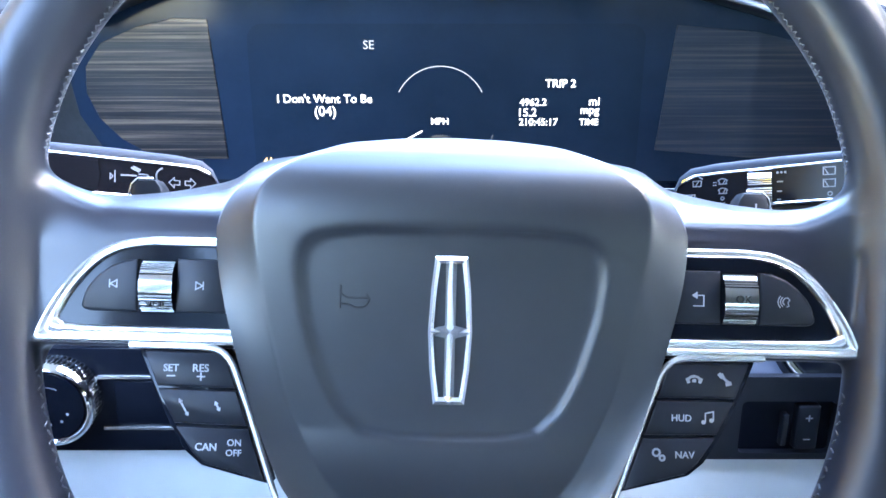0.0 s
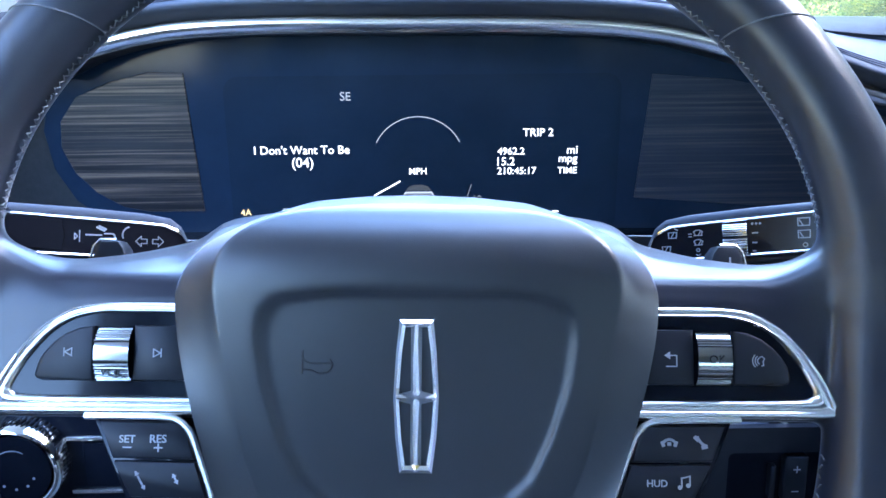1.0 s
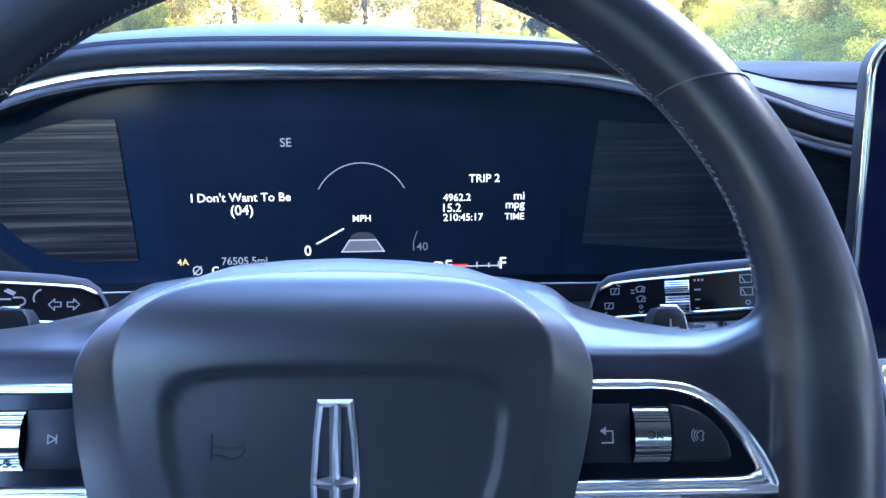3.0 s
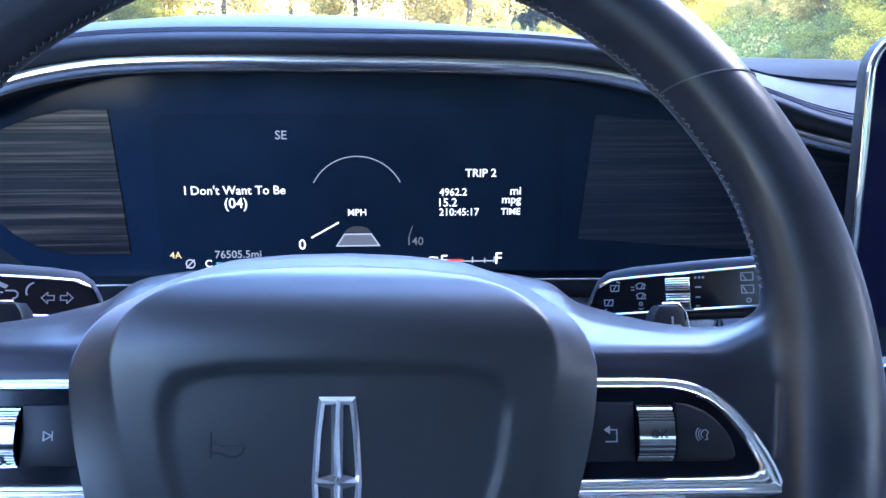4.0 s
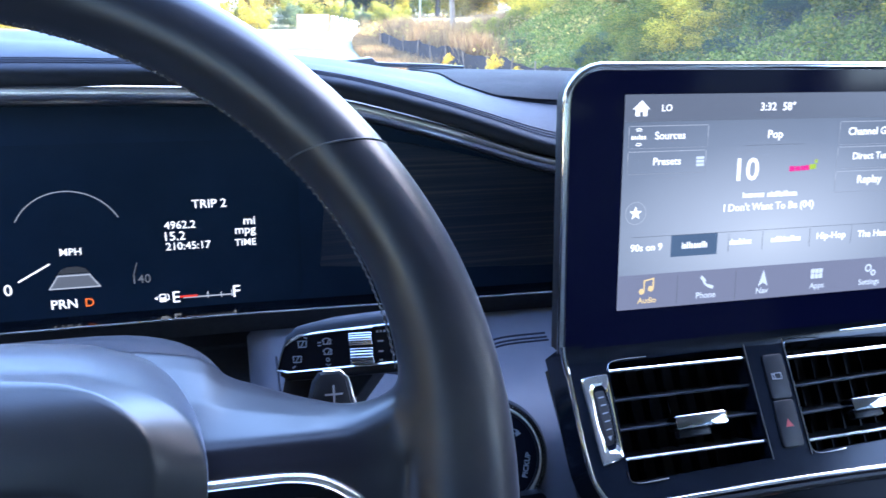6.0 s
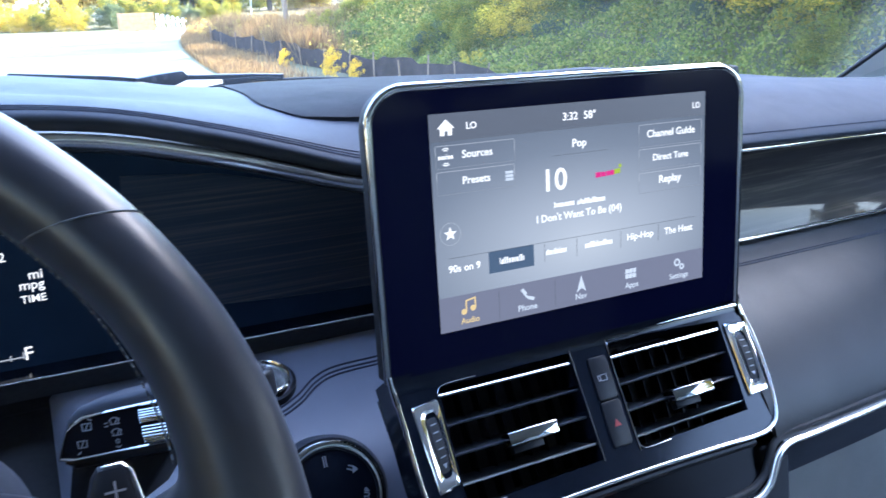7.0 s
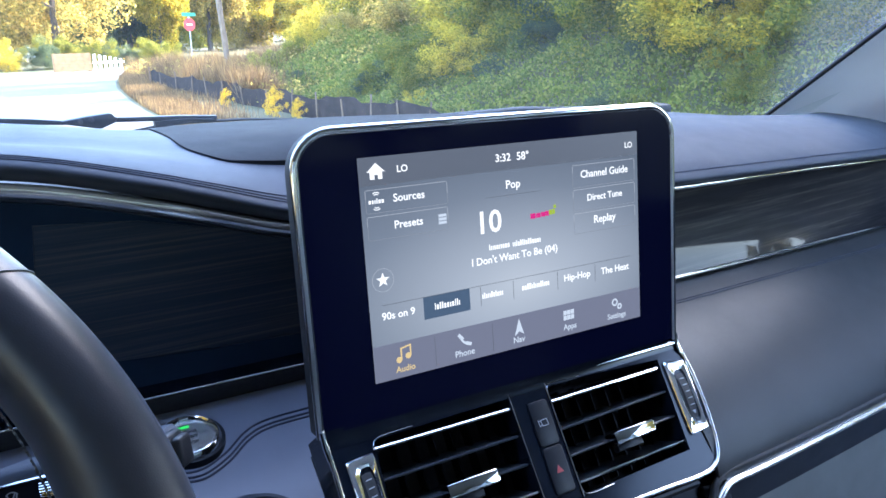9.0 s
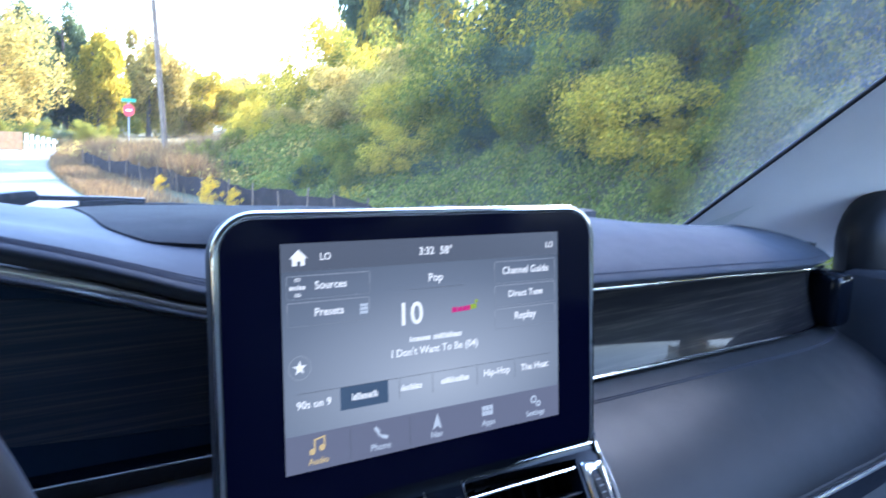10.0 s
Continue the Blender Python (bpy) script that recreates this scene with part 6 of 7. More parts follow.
gx = [-0.34 + 1.56 * k / 30 for k in range(31)]
glass = structure("windshield", sheet([[screen_pt(x, j / 12) for j in range(13)] for x in gx]), GLASS, "clear curved windscreen glass")
glass.visible_shadow = False
for nm, xb, flip in (("pillar_passenger", 1.205, 1), ("pillar_driver", -0.325, -1)):
    rows = []
    for k in range(-1, 13):
        u = k / 12
        x, y, z = screen_pt(xb - flip * 0.03, u)
        row = []
        for j in range(9):
            a = j / 8
            row.append((x + flip * (0.16 + 0.20 * (1 - u)) * a - flip * 0.09 * u, y - 0.01 - 0.13 * a * (1 - 0.2 * u) - 0.02 * math.sin(math.pi * a), z + 0.004 - 0.02 * a))
        rows.append(row)
    structure(nm, sheet(rows, 0.012, (flip * 0.7, 0.7, 0)), PILLAR_LIT, "pale grey cloth windscreen pillar")
    edge = [screen_pt(xb - flip * 0.03, k / 12) for k in range(13)]
    structure("trim", tube([(x - flip * (0.002 + 0.09 * k / 12), y - 0.012, z + 0.004) for k, (x, y, z) in enumerate(edge)], 0.0034), RUBBER, "black rubber edge of the windscreen")
structure("ceiling", box(-0.42, -2.6, 1.845, 1.30, 0.32, 1.885, 0.01), HEADLINER, "pale grey headliner")
structure("floor", box(-0.42, -2.6, 0.55, 1.30, 0.95, 0.58), CARPET, "dark cabin carpet")
# The unseen driver's sill is raised to cut light on the wheel.
for nm, x, sill in (("door_1", -0.47, 1.405), ("door_2", 1.31, 1.34)):
    structure(nm, box(x - 0.04, -2.6, 0.55, x + 0.04, 0.62, sill, 0.02), LEATHER, "dark blue leather door trim below the window line")
structure("wall_rear", box(-0.42, -2.68, 0.55, 1.30, -2.6, 1.35, 0.02), CAR_SHELL, "dark tailgate below the rear window")
for x, y in ((-0.46, -0.55), (1.30, -0.55), (-0.46, -1.6), (1.30, -1.6), (-0.46, -2.6), (1.30, -2.6)):
    structure("pillar", box(x - 0.03, y - 0.06, 1.32, x + 0.03, y + 0.06, 1.87, 0.01), HEADLINER, "pale grey window post")
# Unseen rear panes, their tint chosen to hold back light from behind.
def tinted_glass():
    m = bpy.data.materials.new("rear_light_cut_glass")
    m.use_nodes = True
    t = m.node_tree
    t.nodes.remove(t.nodes["Principled BSDF"])
    tr, gl, mx = (t.nodes.new(k) for k in ("ShaderNodeBsdfTransparent", "ShaderNodeBsdfGlossy", "ShaderNodeMixShader"))
    tr.inputs["Color"].default_value = (0.30, 0.32, 0.32, 1)
    gl.inputs["Roughness"].default_value = 0.03
    mx.inputs["Fac"].default_value = 0.06
    t.links.new(tr.outputs["BSDF"], mx.inputs[1])
    t.links.new(gl.outputs["BSDF"], mx.inputs[2])
    t.links.new(mx.outputs["Shader"], t.nodes["Material Output"].inputs["Surface"])
    return m


TINT = tinted_glass()
for nm, x, ya, yb in (("window_3", -0.46, -2.54, -1.66), ("window_4", 1.30, -2.54, -1.66), ("window_1", -0.46, -1.54, -0.61), ("window_2", 1.30, -1.54, -0.61)):
    structure(nm, box(x - 0.004, ya, 1.335, x + 0.004, yb, 1.85), TINT, "unseen rear side window, tinted to hold back light")
structure("window_5", box(-0.42, -2.645, 1.345, 1.28, -2.637, 1.85), TINT, "unseen rear window, tinted to hold back light")
# Unseen seats, added to bounce light and fill the chrome's reflections.
structure("seat_row", box(-0.36, -1.0, 0.58, 1.24, -0.85, 1.40, 0.05, 3), LEATHER_LOW, "unseen light grey row of seat backs, added for bounced light")
def front_seat(x):
    ob = thing("front_seat", "unseen light grey leather front seat with a headrest, added for bounced light", "seat", pose(x, -0.30, 0.58), "front seats")
    part("cushion", box(-0.25, -0.02, 0.10, 0.25, 0.50, 0.36, 0.07, 4), SEAT, ob)
    part("backrest", box(-0.25, -0.17, 0.34, 0.25, 0.0, 0.90, 0.07, 4), SEAT, ob)
    part("headrest", box(-0.13, -0.19, 0.93, 0.13, -0.08, 1.11, 0.045, 4), SEAT, ob)
    for dx in (-0.06, 0.06):
        part("post", tube([(dx, -0.135, 0.85), (dx, -0.135, 0.97)], 0.007), CHROME, ob)
    part("base", box(-0.22, -0.10, 0.0, 0.22, 0.40, 0.12, 0.02), RUBBER, ob)


front_seat(0.0)
front_seat(0.80)
structure("cowl", box(-0.40, 0.98, 1.18, 1.24, 1.42, 1.335, 0.03), RUBBER, "black cowl below the windscreen")

def wiper(x0, y0, x1, y1, z):
    ob = thing("windscreen_wiper", "black wiper arm and blade lying at the foot of the windscreen", "wiper", Matrix.Translation((x0, y0, z)))
    dx, dy = x1 - x0, y1 - y0
    part("arm", tube([(0, 0, 0), (dx * 0.3, dy * 0.3, 0.006), (dx * 0.62, dy * 0.62, 0.008)], 0.010, 0.006), SATIN, ob)
    part("blade", tube([(dx * 0.22, dy * 0.22 - 0.02, 0.002), (dx * 0.6, dy * 0.6 - 0.004, 0.010), (dx, dy, 0.002)], 0.008, 0.007), RUBBER, ob)
    part("pivot", box(-0.02, -0.02, -0.02, 0.02, 0.02, 0.012, 0.006), SATIN, ob)
    return ob


driver_wiper = thing("windscreen_wiper", "black wiper with a riveted hinge and slim blade outside the windscreen", "wiper", axes((0.30, 1.14, 1.395), (1, 0, 0), (0, 0, 1)))


def wiper_piece(name, pts, z0, z1, material, bevel=0.001, label=""):
    return part(name, plate([(x / 1000, y / 1000) for x, y in pts], z0, z1, bevel, 2), material, driver_wiper, label)


wiper_piece("arm", [(-190, 16), (-46, 3.9), (-47, 9.3), (-80, 13.6), (-190, 23)], -0.008, 0.006, SATIN)
wiper_piece("hinge", [(-47, 4), (-42, 4), (-8.6, -2.8), (-2, -3.6), (15, 3), (19, 9.3), (16, 10), (12, 14.6), (9, 15.2), (-19, 12.5), (-40, 9.6), (-47, 8.6)], -0.012, 0.008, SATIN, 0.002, "riveted hinge block")
for x, y in ((-26, 6.6), (-12.6, 8.4)):
    part("rivet", plate(circle(x / 1000, y / 1000, 0.0032, 14), 0.0078, 0.0092, 0.0005, 1), RUBBER, driver_wiper)
wiper_piece("tip_arm", [(14, 3), (62, 1.2), (76, -1.2), (144, -4.1), (145, 3.3), (100, 6.2), (30, 8.4), (14, 9.4)], -0.006, 0.005, SATIN)
wiper_piece("blade_clip", [(62.5, 1.0), (63.5, -7.6), (73, -7.0), (112, -1.6), (128, -4.4), (140, -0.5), (110, 2.6)], -0.004, 0.007, SATIN)
part("blade", tube([(-0.02, -0.016, -0.012), (0.022, -0.0145, -0.008), (0.044, -0.0095, -0.004), (0.063, -0.0068, -0.004), (0.11, -0.004, -0.004), (0.185, -0.0050, -0.004), (0.26, -0.010, -0.004)], 0.0018, 0.0022, n=8), RUBBER, driver_wiper)
wiper(1.16, 1.02, 0.76, 1.12, 1.371)


# ---- outdoors ----
def ground_h(x, y):
    """Height of the ground: level road, verge, then a bank on the right."""
    foot = 6.6 + 0.02 * max(0, 18 - y) + (0.30 * max(0, y - 20) if y > 20 else 0)
    d = x - foot
    h = 0.0
    if d > 0:
        fade = max(0.15, min(1.0, 1.0 - (y - 16) / 26)) if y > 16 else 1.0
        h = fade * (2.6 * (1 - math.exp(-d / 4.0)) + 0.10 * min(d, 40))
    if x > 3.4:
        h += 0.05 * (noise.noise(Vector((x * 0.5, y * 0.5, 0)))) * min(1, (x - 3.4))
    return h - 0.006


def steps(a, b, n, p=1.0):
    return [a + (b - a) * (k / n) ** p for k in range(n + 1)]


gxs = sorted(set([-1500, -600, -250, -120, -60, -30, -18, -12, -8, -4, -2, 0, 1, 2, 3, 3.4] + [3.4 + 0.4 * k for k in range(1, 50)] + [26, 32, 40, 60, 100, 200, 500, 1500]))
gys = sorted(set([-1500, -500, -200, -80, -40, -20, -10, -5] + [0.6 * k for k in range(0, 80)] + [50, 55, 60, 70, 85, 110, 150, 220, 400, 800, 1500]))


def grass_material(name, dry, green, split):
    m, t, b = nodes_of(name)
    f, _ = noise_tex(t, 0.5, 6.0)
    f2, _ = noise_tex(t, 14.0, 5.0)
    mx = t.nodes.new("ShaderNodeMath")
    mx.operation = "MULTIPLY_ADD"
    mx.inputs[1].default_value = 0.5
    t.links.new(f2, mx.inputs[0])
    t.links.new(f, mx.inputs[2])
    t.links.new(ramp(t, mx.outputs[0], [(split - 0.15, green), (split + 0.15, dry)]), b.inputs["Base Color"])
    b.inputs["Roughness"].default_value = 0.95
    bump(t, b, f2, 0.8, 0.05)
    return m


GROUND = grass_material("rough_grass", (0.13, 0.105, 0.045), (0.062, 0.064, 0.018), 0.80)
bm = bmesh.new()
grid = [[bm.verts.new((x, y, ground_h(x, y))) for y in gys] for x in gxs]
for a, b in zip(grid, grid[1:]):
    for j in range(len(gys) - 1):
        bm.faces.new((a[j], b[j], b[j + 1], a[j + 1]))
tagged(part("ground", bm, GROUND, None, "rough grass with a bank rising beside the road"), kind="structure")

m, t, b = nodes_of("asphalt")
f, _ = noise_tex(t, 0.7, 6.0)
f2, _ = noise_tex(t, 60.0, 4.0)
t.links.new(ramp(t, f, [(0.3, (0.085, 0.085, 0.088)), (0.7, (0.125, 0.125, 0.125))]), b.inputs["Base Color"])
b.inputs["Roughness"].default_value = 0.9
bump(t, b, f2, 0.4, 0.01)
ASPHALT = m
ROAD_R = [(-30, 3.0), (0, 3.0), (12, 3.05), (16.4, 3.2), (20, 3.5), (23.5, 3.9), (28, 4.7), (33, 6.0), (40, 9.0), (48, 14.0), (60, 26.0)]
ROAD_L = [(-30, -4.2), (0, -4.2), (20, -4.2), (28, -5.5), (33, -9.0), (40, -16.0), (48, -22.0), (60, -30.0)]
ry = [-30 + 90 * k / 90 for k in range(91)]
road = sheet([[(curve_at(ROAD_L, y) + (curve_at(ROAD_R, y) - curve_at(ROAD_L, y)) * j / 6, y, 0.012) for j in range(7)] for y in ry if y < 33.5], 0.012)
tagged(part("road", road, ASPHALT, None, "pale worn asphalt road bending away"), kind="structure")


# leaves
def leaf_material(name, c0, c1, c2, through_light=2.0):
    m, t, b = nodes_of(name)
    g = t.nodes.new("ShaderNodeNewGeometry")
    t.links.new(ramp(t, g.outputs["Random Per Island"], [(0.0, c0), (0.5, c1), (1.0, c2)]), b.inputs["Base Color"])
    b.inputs["Roughness"].default_value = 0.75
    b.inputs["Specular IOR Level"].default_value = 0.12
    tr = t.nodes.new("ShaderNodeBsdfTranslucent")
    t.links.new(ramp(t, g.outputs["Random Per Island"], [(0.0, tuple(min(1.0, v * through_light) for v in c0)), (0.5, tuple(min(1.0, v * through_light) for v in c1)), (1.0, tuple(min(1.0, v * through_light) for v in c2))]), tr.inputs["Color"])
    ad = t.nodes.new("ShaderNodeMixShader")
    ad.inputs["Fac"].default_value = 0.58
    t.links.new(b.outputs["BSDF"], ad.inputs[1])
    t.links.new(tr.outputs["BSDF"], ad.inputs[2])
    t.links.new(ad.outputs["Shader"], t.nodes["Material Output"].inputs["Surface"])
    return m


LEAF_GREEN = leaf_material("green_leaves", (0.055, 0.068, 0.012), (0.100, 0.105, 0.016), (0.22, 0.180, 0.024), 2.2)
LEAF_YELLOW = leaf_material("yellow_leaves", (0.12, 0.106, 0.030), (0.23, 0.178, 0.045), (0.38, 0.265, 0.065), 2.1)
LEAF_MIX = leaf_material("turning_leaves", (0.100, 0.100, 0.015), (0.24, 0.192, 0.022), (0.47, 0.300, 0.030), 2.4)
LEAF_DARK = leaf_material("dark_leaves", (0.040, 0.055, 0.026), (0.055, 0.072, 0.034), (0.080, 0.095, 0.042))
LEAF_GRASS = leaf_material("grass_blades", (0.060, 0.066, 0.012), (0.090, 0.090, 0.015), (0.15, 0.125, 0.020), 1.7)
LEAF_BANK = leaf_material("bank_leaves", (0.065, 0.085, 0.018), (0.125, 0.143, 0.030), (0.23, 0.215, 0.045), 1.7)
FLOWER = leaf_material("yellow_flowers", (0.40, 0.24, 0.015), (0.50, 0.30, 0.015), (0.34, 0.27, 0.03))
DRY = leaf_material("dry_grass", (0.060, 0.036, 0.020), (0.15, 0.092, 0.042), (0.30, 0.20, 0.085), 1.2)
BARK = plain("bark", (0.10, 0.075, 0.055), 0.9, 0, 0.4, 6)
POLE_WOOD = plain("weathered_pole", (0.19, 0.13, 0.085), 0.85, 0, 0.3, 5)
CEDAR = plain("raw_timber", (0.15, 0.10, 0.065), 0.8, 0, 0.3, 6)
OLD_TIMBER = plain("old_timber", (0.33, 0.185, 0.085), 0.85, 0, 0.3, 6)
SILT = plain("black_silt_cloth", (0.032, 0.025, 0.023), 0.95, 0, 0.4, 5)
SILT.node_tree.nodes["Principled BSDF"].inputs["Specular IOR Level"].default_value = 0.05
SIGN_RED = plain("sign_red", (0.45, 0.03, 0.03), 0.5, 0, 0.1, 5)
SIGN_GREEN = plain("sign_green", (0.02, 0.22, 0.12), 0.5, 0, 0.1, 5)
GALV = plain("galvanised_post", (0.4, 0.41, 0.42), 0.5, 0.6, 0.2, 8)
WHITE_PAINT = plain("white_paint", (0.75, 0.75, 0.72), 0.6, 0, 0.1, 5)


def leaf_mesh(name, count, size, shape, seed, mat, aspect=0.55, clumps=26):
    """A crown of many small folded leaves in uneven clumps inside a unit volume; shape gives the reach along a direction."""
    r = np.random.RandomState(seed)
    d = r.normal(size=(clumps, 3))
    d /= np.linalg.norm(d, axis=1)[:, None]
    reach = np.array([shape(*v) for v in d])
    centre = d * (reach * r.uniform(0.45, 1.0, clumps))[:, None]
    which = r.randint(0, clumps, count)
    spread = r.uniform(0.16, 0.34, clumps)[which]
    p = r.normal(size=(count, 3))
    p /= np.linalg.norm(p, axis=1)[:, None]
    p = centre[which] + p * (spread * r.uniform(0.2, 1.0, count) ** 0.5)[:, None]
    u = r.normal(size=(count, 3))
    u /= np.linalg.norm(u, axis=1)[:, None]
    w = np.cross(u, r.normal(size=(count, 3)))
    w /= np.linalg.norm(w, axis=1)[:, None]
    s = size * r.uniform(0.6, 1.3, count)[:, None]
    n = np.cross(u, w)
    verts = np.stack([p - u * s, p + w * s * aspect + n * s * 0.2, p + u * s, p - w * s * aspect + n * s * 0.2], 1).reshape(-1, 3)
    faces = np.arange(count * 4).reshape(-1, 4)
    me = bpy.data.meshes.new(name)
    me.from_pydata(verts.tolist(), [], faces.tolist())
    me.materials.append(mat)
    return me


def blob(x, y, z):
    return 0.85 + 0.25 * noise.noise(Vector((x * 1.7, y * 1.7, z * 1.7 + 3)))


BUSH = [leaf_mesh("bush_leaves", 13000, 0.024, blob, 11 + k, mt, clumps=34) for k, mt in enumerate((LEAF_MIX, LEAF_GREEN, LEAF_YELLOW, LEAF_GREEN, LEAF_MIX, LEAF_DARK))]
CROWN = [leaf_mesh("crown_leaves", 24000, 0.031, blob, 31 + k, mt, clumps=42) for k, mt in enumerate((LEAF_YELLOW, LEAF_MIX, LEAF_DARK))]
CROWN.append(leaf_mesh("crown_leaves", 13000, 0.025, blob, 41, LEAF_YELLOW, clumps=36))
rg = random.Random(8)


def bush(x, y, s, kind, label="autumn shrub with small green and yellow leaves on the bank", sz=1.0, z=None):
    ob = new("shrub", BUSH[kind])
    ob.matrix_world = pose(x, y, (ground_h(x, y) if z is None else z) + 0.62 * s * sz, 0, 0, rg.uniform(0, 360)) @ Matrix.Diagonal((s, s, s * sz, 1))
    return tagged(ob, label, "shrub", "shrubs on the bank")


# rows of shrubs up the bank: low green cover, then taller; yellow imitates sunlight
for y in steps(3.0, 30.0, 22):
    for row, (dx, s, sz) in enumerate(((1.0, 0.75, 0.6), (2.3, 1.15, 0.8), (3.9, 1.6, 1.0), (6.2, 2.2, 1.15), (8.8, 2.6, 1.2))):
        foot = 6.6 + 0.02 * max(0, 18 - y)
        if math.degrees(math.atan2(foot + dx, y)) < 19.5 + 2 * row:
            continue
        if row > 2 and math.degrees(math.atan2(foot + dx, y)) < 44:
            continue
        az = math.degrees(math.atan2(foot + dx, y))
        if row == 0 and rg.random() < 0.6:
            continue
        # the left part takes yellow leaves for sunlight, the right greens for shade
        sunlit = az < 36 and row > 0
        k = rg.choice((2, 2, 0, 4, 1)) if sunlit else rg.choice((1, 3, 5, 0, 4, 1, 5)) if y < 11 else rg.choice((1, 3, 4, 0, 5))
        s *= 0.72 if az < 27 else 0.86 if az < 31 else 1.0
        bush(foot + dx + rg.uniform(-0.5, 0.5), y + rg.uniform(-0.7, 0.7), s * rg.uniform(0.7, 1.25), k, sz=sz * rg.uniform(0.85, 1.25))


for k in range(60):
    y = rg.uniform(5.0, 21.0)
    x = 6.4 + rg.uniform(0.0, 3.6)
    bush(x, y, rg.uniform(0.2, 0.6), rg.choice((1, 3, 5, 4, 1)), "low green weed clump at the foot of the bank", rg.uniform(0.6, 1.0))


def tree(x, y, height, crown, kind, label, trunk=0.16, z0=None):
    zb = ground_h(x, y) if z0 is None else z0
    ob = thing("tree", label, "tree", Matrix.Translation((x, y, zb)), "roadside trees")
    lean = rg.uniform(-0.3, 0.3)
    bm = tube([(0, 0, -0.1), (lean * 0.3, 0.1, height * 0.3), (lean, 0.0, height * 0.62), (lean * 1.2, 0.1, height * 0.86)], trunk, n=8, up=(0, 1, 0), radii=[1.3, 0.9, 0.55, 0.2])
    for k in range(5):
        a = rg.uniform(0, 6.28)
        zz = height * (0.34 + 0.09 * k)
        tube([(lean * 0.6, 0, zz), (lean * 0.6 + 0.25 * crown * math.cos(a), 0.25 * crown * math.sin(a), zz + 0.12 * crown), (lean * 0.6 + 0.6 * crown * math.cos(a), 0.6 * crown * math.sin(a), zz + 0.4 * crown)], trunk * 0.4, n=6, up=(0, 1, 0.1), bm=bm, radii=[1, 0.6, 0.2])
    part("trunk", bm, BARK, ob)
    c = new("crown", CROWN[kind])
    c.parent = ob
    c.matrix_local = pose(lean, 0, height * 0.46, 0, 0, rg.uniform(0, 360)) @ Matrix.Diagonal((crown, crown, height * 0.50, 1))
    return ob


AUT, GRN, DRK = "tall tree with yellowing autumn leaves", "tall tree with green and yellow leaves", "tall dark green tree"
for az, d, h, c, k in ((-22, 52, 11, 4.5, 0), (-16, 60, 13, 5, 1), (-11, 52, 10, 4.2, 3), (-6.5, 62, 13, 4.8, 3), (-2, 50, 9, 4.0, 3), (2.5, 47, 8.5, 4.2, 3), (6, 44, 7.6, 3.8, 3), (8.2, 56, 9.5, 2.2, 2), (10.4, 60, 9.4, 2.6, 2), (12.4, 58, 8.6, 2.2, 1), (15.5, 62, 9.5, 3.0, 0), (19, 66, 6.5, 3.2, 1), (-28, 56, 12, 5, 1), (22, 64, 5.2, 2.8, 1)):
    tree(d * math.sin(radians(az)), d * math.cos(radians(az)), h, c, k, (AUT, GRN, DRK, AUT)[k], z0=0.0)
for k in range(17):
    az, d = -31 + 3.3 * k, rg.uniform(74, 90)
    if -14 < az < 3:
        continue
    tree(d * math.sin(radians(az)), d * math.cos(radians(az)), rg.uniform(9, 14) - (3.5 if az > 12 else 0), rg.uniform(4.0, 5.5), k % 2, (AUT, GRN)[k % 2], z0=0.0)
for k in range(26):
    az, d = -30 + 1.9 * k, rg.uniform(52, 66)
    if 4 < az < 16:
        d += 8
    if -14 < az < 4:
        continue
    bush(d * math.sin(radians(az)), d * math.cos(radians(az)), rg.uniform(1.6, 2.8), rg.choice((0, 1, 2, 3)), "large shrub below the far roadside trees", z=0.0)
for k in range(26):
    x = -9.0 + 0.72 * k
    y = 35.6 + 0.22 * (x - 3) if x > 3 else 35.6 - 0.25 * (3 - x)
    bush(x + rg.uniform(-0.3, 0.3), y + rg.uniform(0.3, 2.0), rg.uniform(0.55, 1.0), rg.choice((3, 5, 1, 5, 3)) if x > 2.5 else rg.choice((0, 1, 4)), "low roadside shrub behind the far edge of the road", z=0.0)
# taller trees crowning the bank; those out of view are added to block light
for x, y, h, c, k in ((17.6, 28.0, 15.5, 3.4, 2), (13.2, 11.6, 10.0, 2.6, 0), (15.8, 14.6, 11.5, 2.8, 2), (11.2, 7.6, 8.0, 2.8, 1), (17, 10.2, 11.5, 3.2, 1), (19, 7, 14, 4.5, 2), (18, 2, 12, 4.2, 1), (15.5, -3, 10.0, 3.8, 1), (11.2, 2.4, 8.5, 3.0, 1), (11.8, -1.8, 8.0, 3.0, 0), (17, -8, 9.0, 4.0, 1), (16, 22.5, 9.0, 0.9, 1), (16, 26.4, 9.0, 0.9, 1), (20, 0.5, 15, 4.4, 2), (23, 10, 16, 5.0, 1), (21, 4.5, 15, 4.6, 2)):
    tree(x, y, h, c, k, (AUT, GRN, DRK)[k])


# unseen trees across the road on the driver's side, added to block sky light
for x, y, h, c, k in ((-7.6, 0.2, 9.5, 3.4, 0), (-8.2, 5.4, 10.5, 3.6, 1), (-8.0, -4.6, 9.5, 3.6, 1), (-13.5, 2.5, 13.0, 4.4, 1)):
    tree(x, y, h, c, k, (AUT, GRN)[k], z0=0.0)


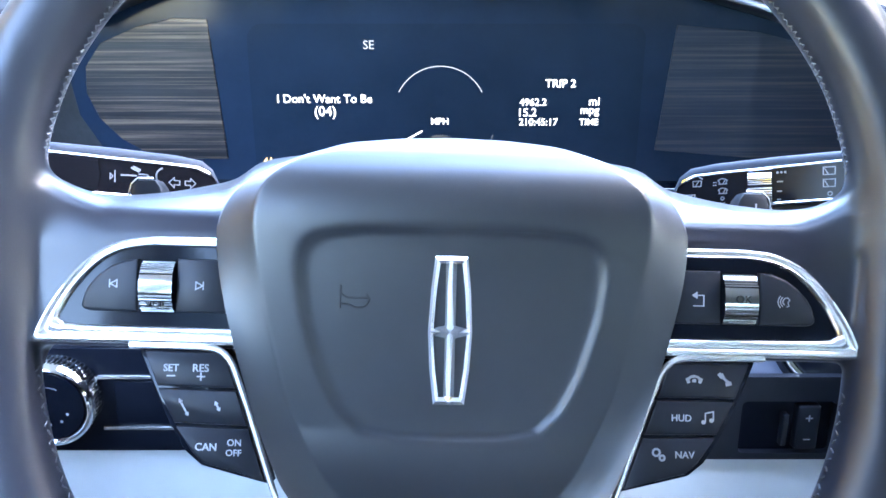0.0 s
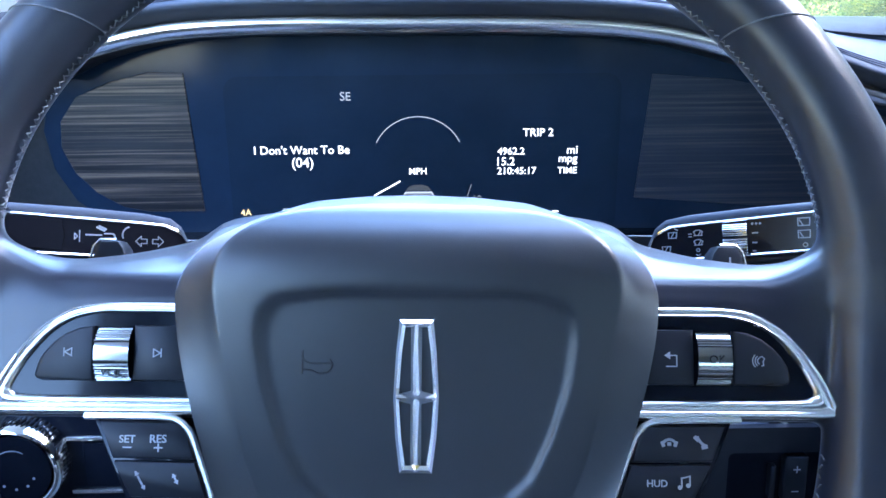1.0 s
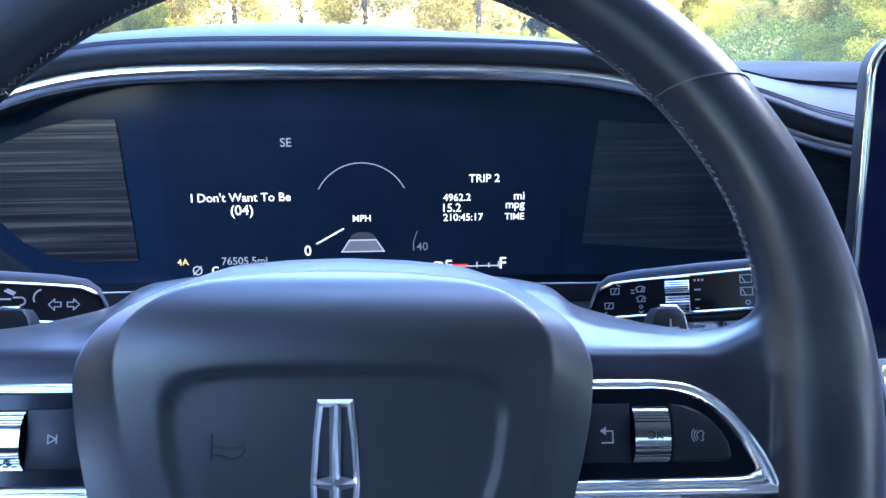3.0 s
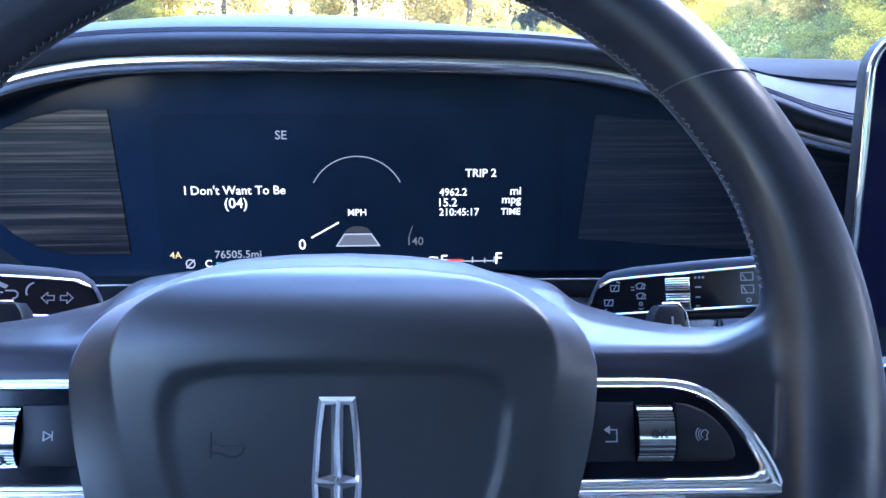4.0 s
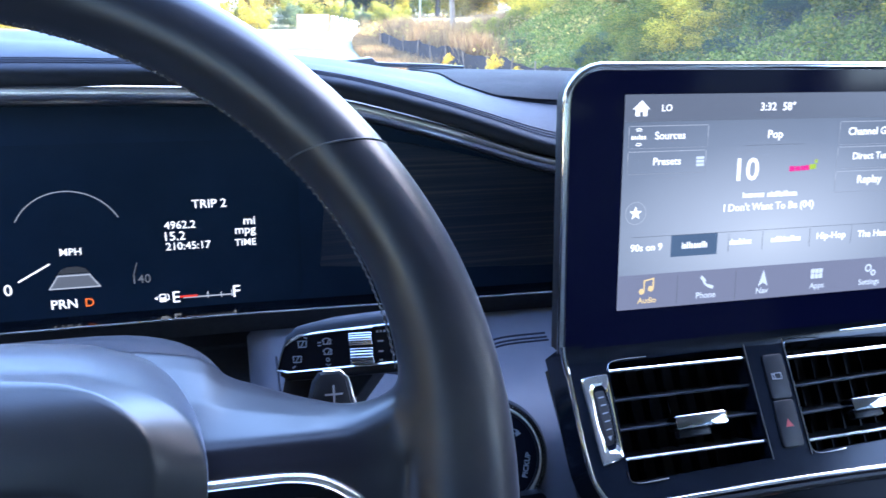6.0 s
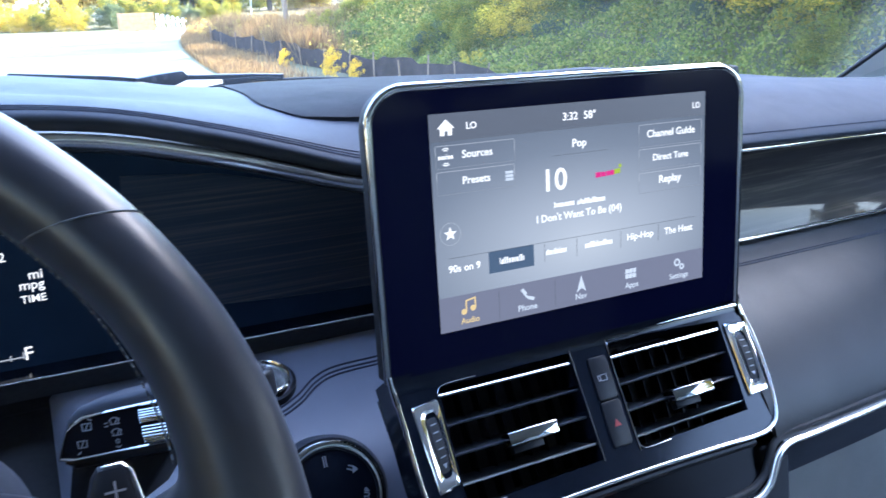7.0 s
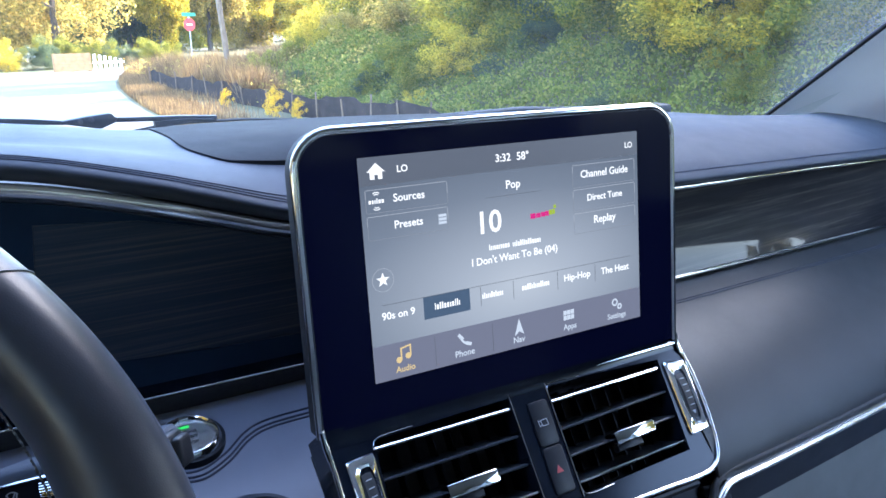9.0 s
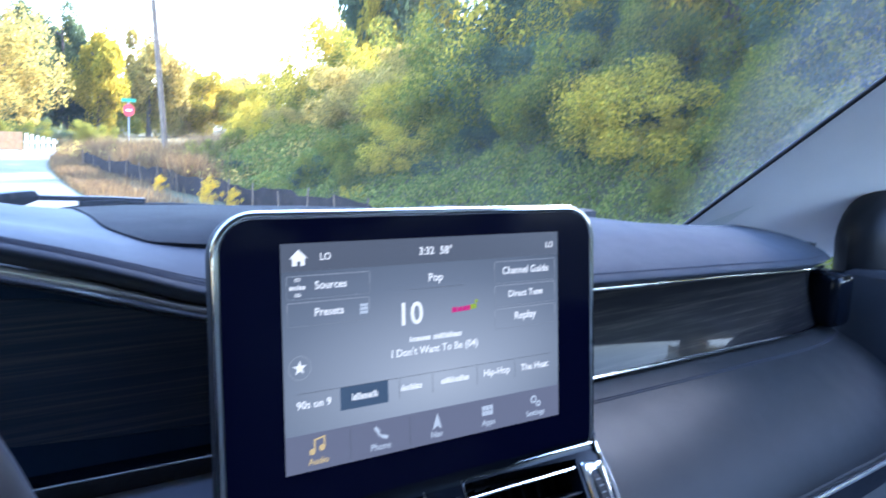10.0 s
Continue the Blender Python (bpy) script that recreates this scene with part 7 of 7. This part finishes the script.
# dry tall grass along the verge
def grass(name, count, area, height, seed, mat, label):
    r = np.random.RandomState(seed)
    verts, faces = [], []
    k = 0
    while k < count:
        x, y = area(r)
        z = ground_h(x, y)
        a, w = r.uniform(0, 6.28), 0.003 + 0.004 * r.rand()
        h = height * r.uniform(0.35, 1.15) * (1.0 + 0.6 * noise.noise(Vector((x * 0.9, y * 0.9, seed))))
        bx, by = math.cos(a), math.sin(a)
        lx, ly = r.normal() * 0.16 * h, r.normal() * 0.16 * h
        i = len(verts)
        verts += [(x - bx * w, y - by * w, z), (x + bx * w, y + by * w, z), (x + lx + bx * w * 0.5, y + ly + by * w * 0.5, z + h), (x + lx * 1.06, y + ly * 1.06, z + h * 1.08)]
        faces += [(i, i + 1, i + 2, i + 3)]
        k += 1
    me = bpy.data.meshes.new(name)
    me.from_pydata(verts, [], faces)
    me.materials.append(mat)
    return tagged(new(name, me), label, "grass", kind="stuff")


def verge(r):
    y = r.uniform(13, 32)
    e = curve_at(ROAD_R, y)
    return e + 0.1 + abs(r.normal()) * 0.6, y


grass("dry_grass", 30000, verge, 0.17, 3, DRY, "sunlit dry straw-coloured grass along the road edge")
def weeds(r):
    y, a = r.uniform(16, 31), radians(r.normal(15.4, 2.6))
    return max(5.15 + 0.4 * abs(r.normal()), y * math.tan(a)), y


grass("tall_dry_weeds", 36000, weeds, 0.62, 4, DRY, "tall dry weeds behind the low fence")
grass("green_grass", 30000, lambda r: (r.uniform(6.4, 12.5), r.uniform(4, 22)), 0.13, 5, LEAF_GRASS, "green grass and weeds on the bank")


def undergrowth(count, area, seed, mat, label, size=0.045, rise=0.5):
    """A thick uneven cover of small leaves over the ground."""
    r = np.random.RandomState(seed)
    verts = []
    for k in range(count):
        x, y = area(r)
        lump = 0.5 + 0.5 * noise.noise(Vector((x * 0.8, y * 0.8, seed)))
        fine = 0.5 + 0.5 * noise.noise(Vector((x * 2.7, y * 2.7, seed + 9)))
        c = Vector((x, y, ground_h(x, y) + rise * lump * fine * (0.35 + 1.3 * r.rand()) + 0.02))
        u = Vector(r.normal(size=3)).normalized()
        w = u.cross(Vector(r.normal(size=3))).normalized()
        h = size * r.uniform(0.5, 1.4)
        verts += [c - u * h, c + w * h * 0.55, c + u * h, c - w * h * 0.55]
    me = bpy.data.meshes.new("undergrowth")
    me.from_pydata(verts, [], [(4 * k, 4 * k + 1, 4 * k + 2, 4 * k + 3) for k in range(count)])
    me.materials.append(mat)
    return tagged(new("undergrowth", me), label, "undergrowth", kind="stuff")


undergrowth(130000, lambda r: (6.2 + abs(r.normal()) * 3.2, r.uniform(3.5, 24)), 6, LEAF_BANK, "thick low green undergrowth on the shaded bank", 0.030, 0.75)
undergrowth(9000, lambda r: (r.uniform(5.2, 8.5), r.uniform(15, 30)), 7, LEAF_YELLOW, "yellowing leafy weeds among the dry grass", 0.035, 0.9)

# low black silt fence on stakes
fence = thing("silt_fence", "low black cloth fence on raw timber stakes", "fence")
FL = spline([(4.95, 24.0, 0), (5.0, 20.0, 0), (5.1, 16.8, 0), (5.35, 13.8, 0), (5.7, 11.6, 0), (6.1, 9.8, 0), (6.5, 8.0, 0)], 8)
rows = []
for i, p in enumerate(FL):
    z = ground_h(p.x, p.y)
    rows.append([(p.x + 0.03 * math.sin(i * 1.7), p.y, z + hgt * (1 + 0.10 * math.sin(i * 0.9) + 0.07 * math.sin(i * 2.3))) for hgt in (0.0, 0.19, 0.38)])
part("cloth", sheet(rows, 0.01, (1, 0, 0)), SILT, fence)
for i in range(0, len(FL), 3):
    p = FL[i]
    z, h, lean = ground_h(p.x, p.y), rg.uniform(0.36, 0.50), rg.uniform(-0.06, 0.06)
    part("stake", tube([(p.x - 0.03, p.y, z - 0.05), (p.x - 0.03 + lean * 0.5, p.y, z + h * 0.5), (p.x - 0.03 + lean, p.y, z + h)], 0.016, 0.016, n=4, up=(0, 1, 0)), CEDAR, fence)

for x, y, s in ((4.95, 13.7, 0.29), (4.75, 16.0, 0.2), (5.2, 13.2, 0.2)):
    ob = new("flowering_weed", leaf_mesh("flower_leaves", 1500, 0.045, blob, 77, FLOWER))
    ob.matrix_world = pose(x, y, ground_h(x, y) + s * 0.8) @ Matrix.Diagonal((s, s, s * 1.1, 1))
    tagged(ob, "clump of bright yellow flowering weeds beside the fence", "flowers")

pole = thing("utility_pole", "tall weathered wooden utility pole by the road bend", "pole", Matrix.Translation((7.52, 24.8, ground_h(7.52, 24.8))))
part("post", tube([(0, 0, -0.3), (-0.32, 0, 4.0), (-0.72, 0, 9.0)], 0.085, n=12, up=(0, 1, 0), radii=[1.1, 1.0, 0.8]), POLE_WOOD, pole)

sign = thing("stop_sign", "red octagonal road sign below a green street sign", "road sign", axes((11.8, 46.3, 0.0), (0.97, 0.24, 0), (0, 0, 1)))
part("post", box(-0.03, -0.1, -0.04, 0.03, 2.45, -0.005), GALV, sign)
oct8 = [(0.38 * math.cos(radians(22.5 + 45 * k)), 1.80 + 0.38 * math.sin(radians(22.5 + 45 * k))) for k in range(8)]
part("plate", plate(oct8, 0.0, 0.01), SIGN_RED, sign)
part("bars", plate(rrect(-0.17, 1.755, 0.17, 1.845, 0.01, 1), 0.01, 0.014), WHITE_PAINT, sign)
part("street_plate", plate(rrect(-0.42, 2.25, 0.42, 2.45, 0.02, 2), -0.01, 0.004), SIGN_GREEN, sign)

wf = thing("timber_fence", "short brown timber fence panel across the road", "fence", axes((4.07, 33.75, 0.0), (1, 0.40, 0), (0, 0, 1)))
for k in range(5):
    part("board", box(-0.735, 0.02 + 0.132 * k, 0.0, 0.735, 0.146 + 0.132 * k, 0.03, 0.004, 1), OLD_TIMBER, wf)
for x in (-0.70, 0.0, 0.70):
    part("post", box(x - 0.05, -0.1, -0.09, x + 0.05, 0.68, -0.002), OLD_TIMBER, wf)
wp = thing("white_fence", "low white picket fence across the road", "fence", axes((5.48, 34.6, 0.0), (1, 0.40, 0), (0, 0, 1)))
for k in range(6):
    part("picket", box(-0.64 + 0.225 * k, -0.05, 0.0, -0.52 + 0.225 * k, 0.62 - 0.04 * k, 0.02, 0.003, 1), WHITE_PAINT, wp)
part("rail", box(-0.66, 0.25, -0.04, 0.72, 0.33, 0.0), WHITE_PAINT, wp)
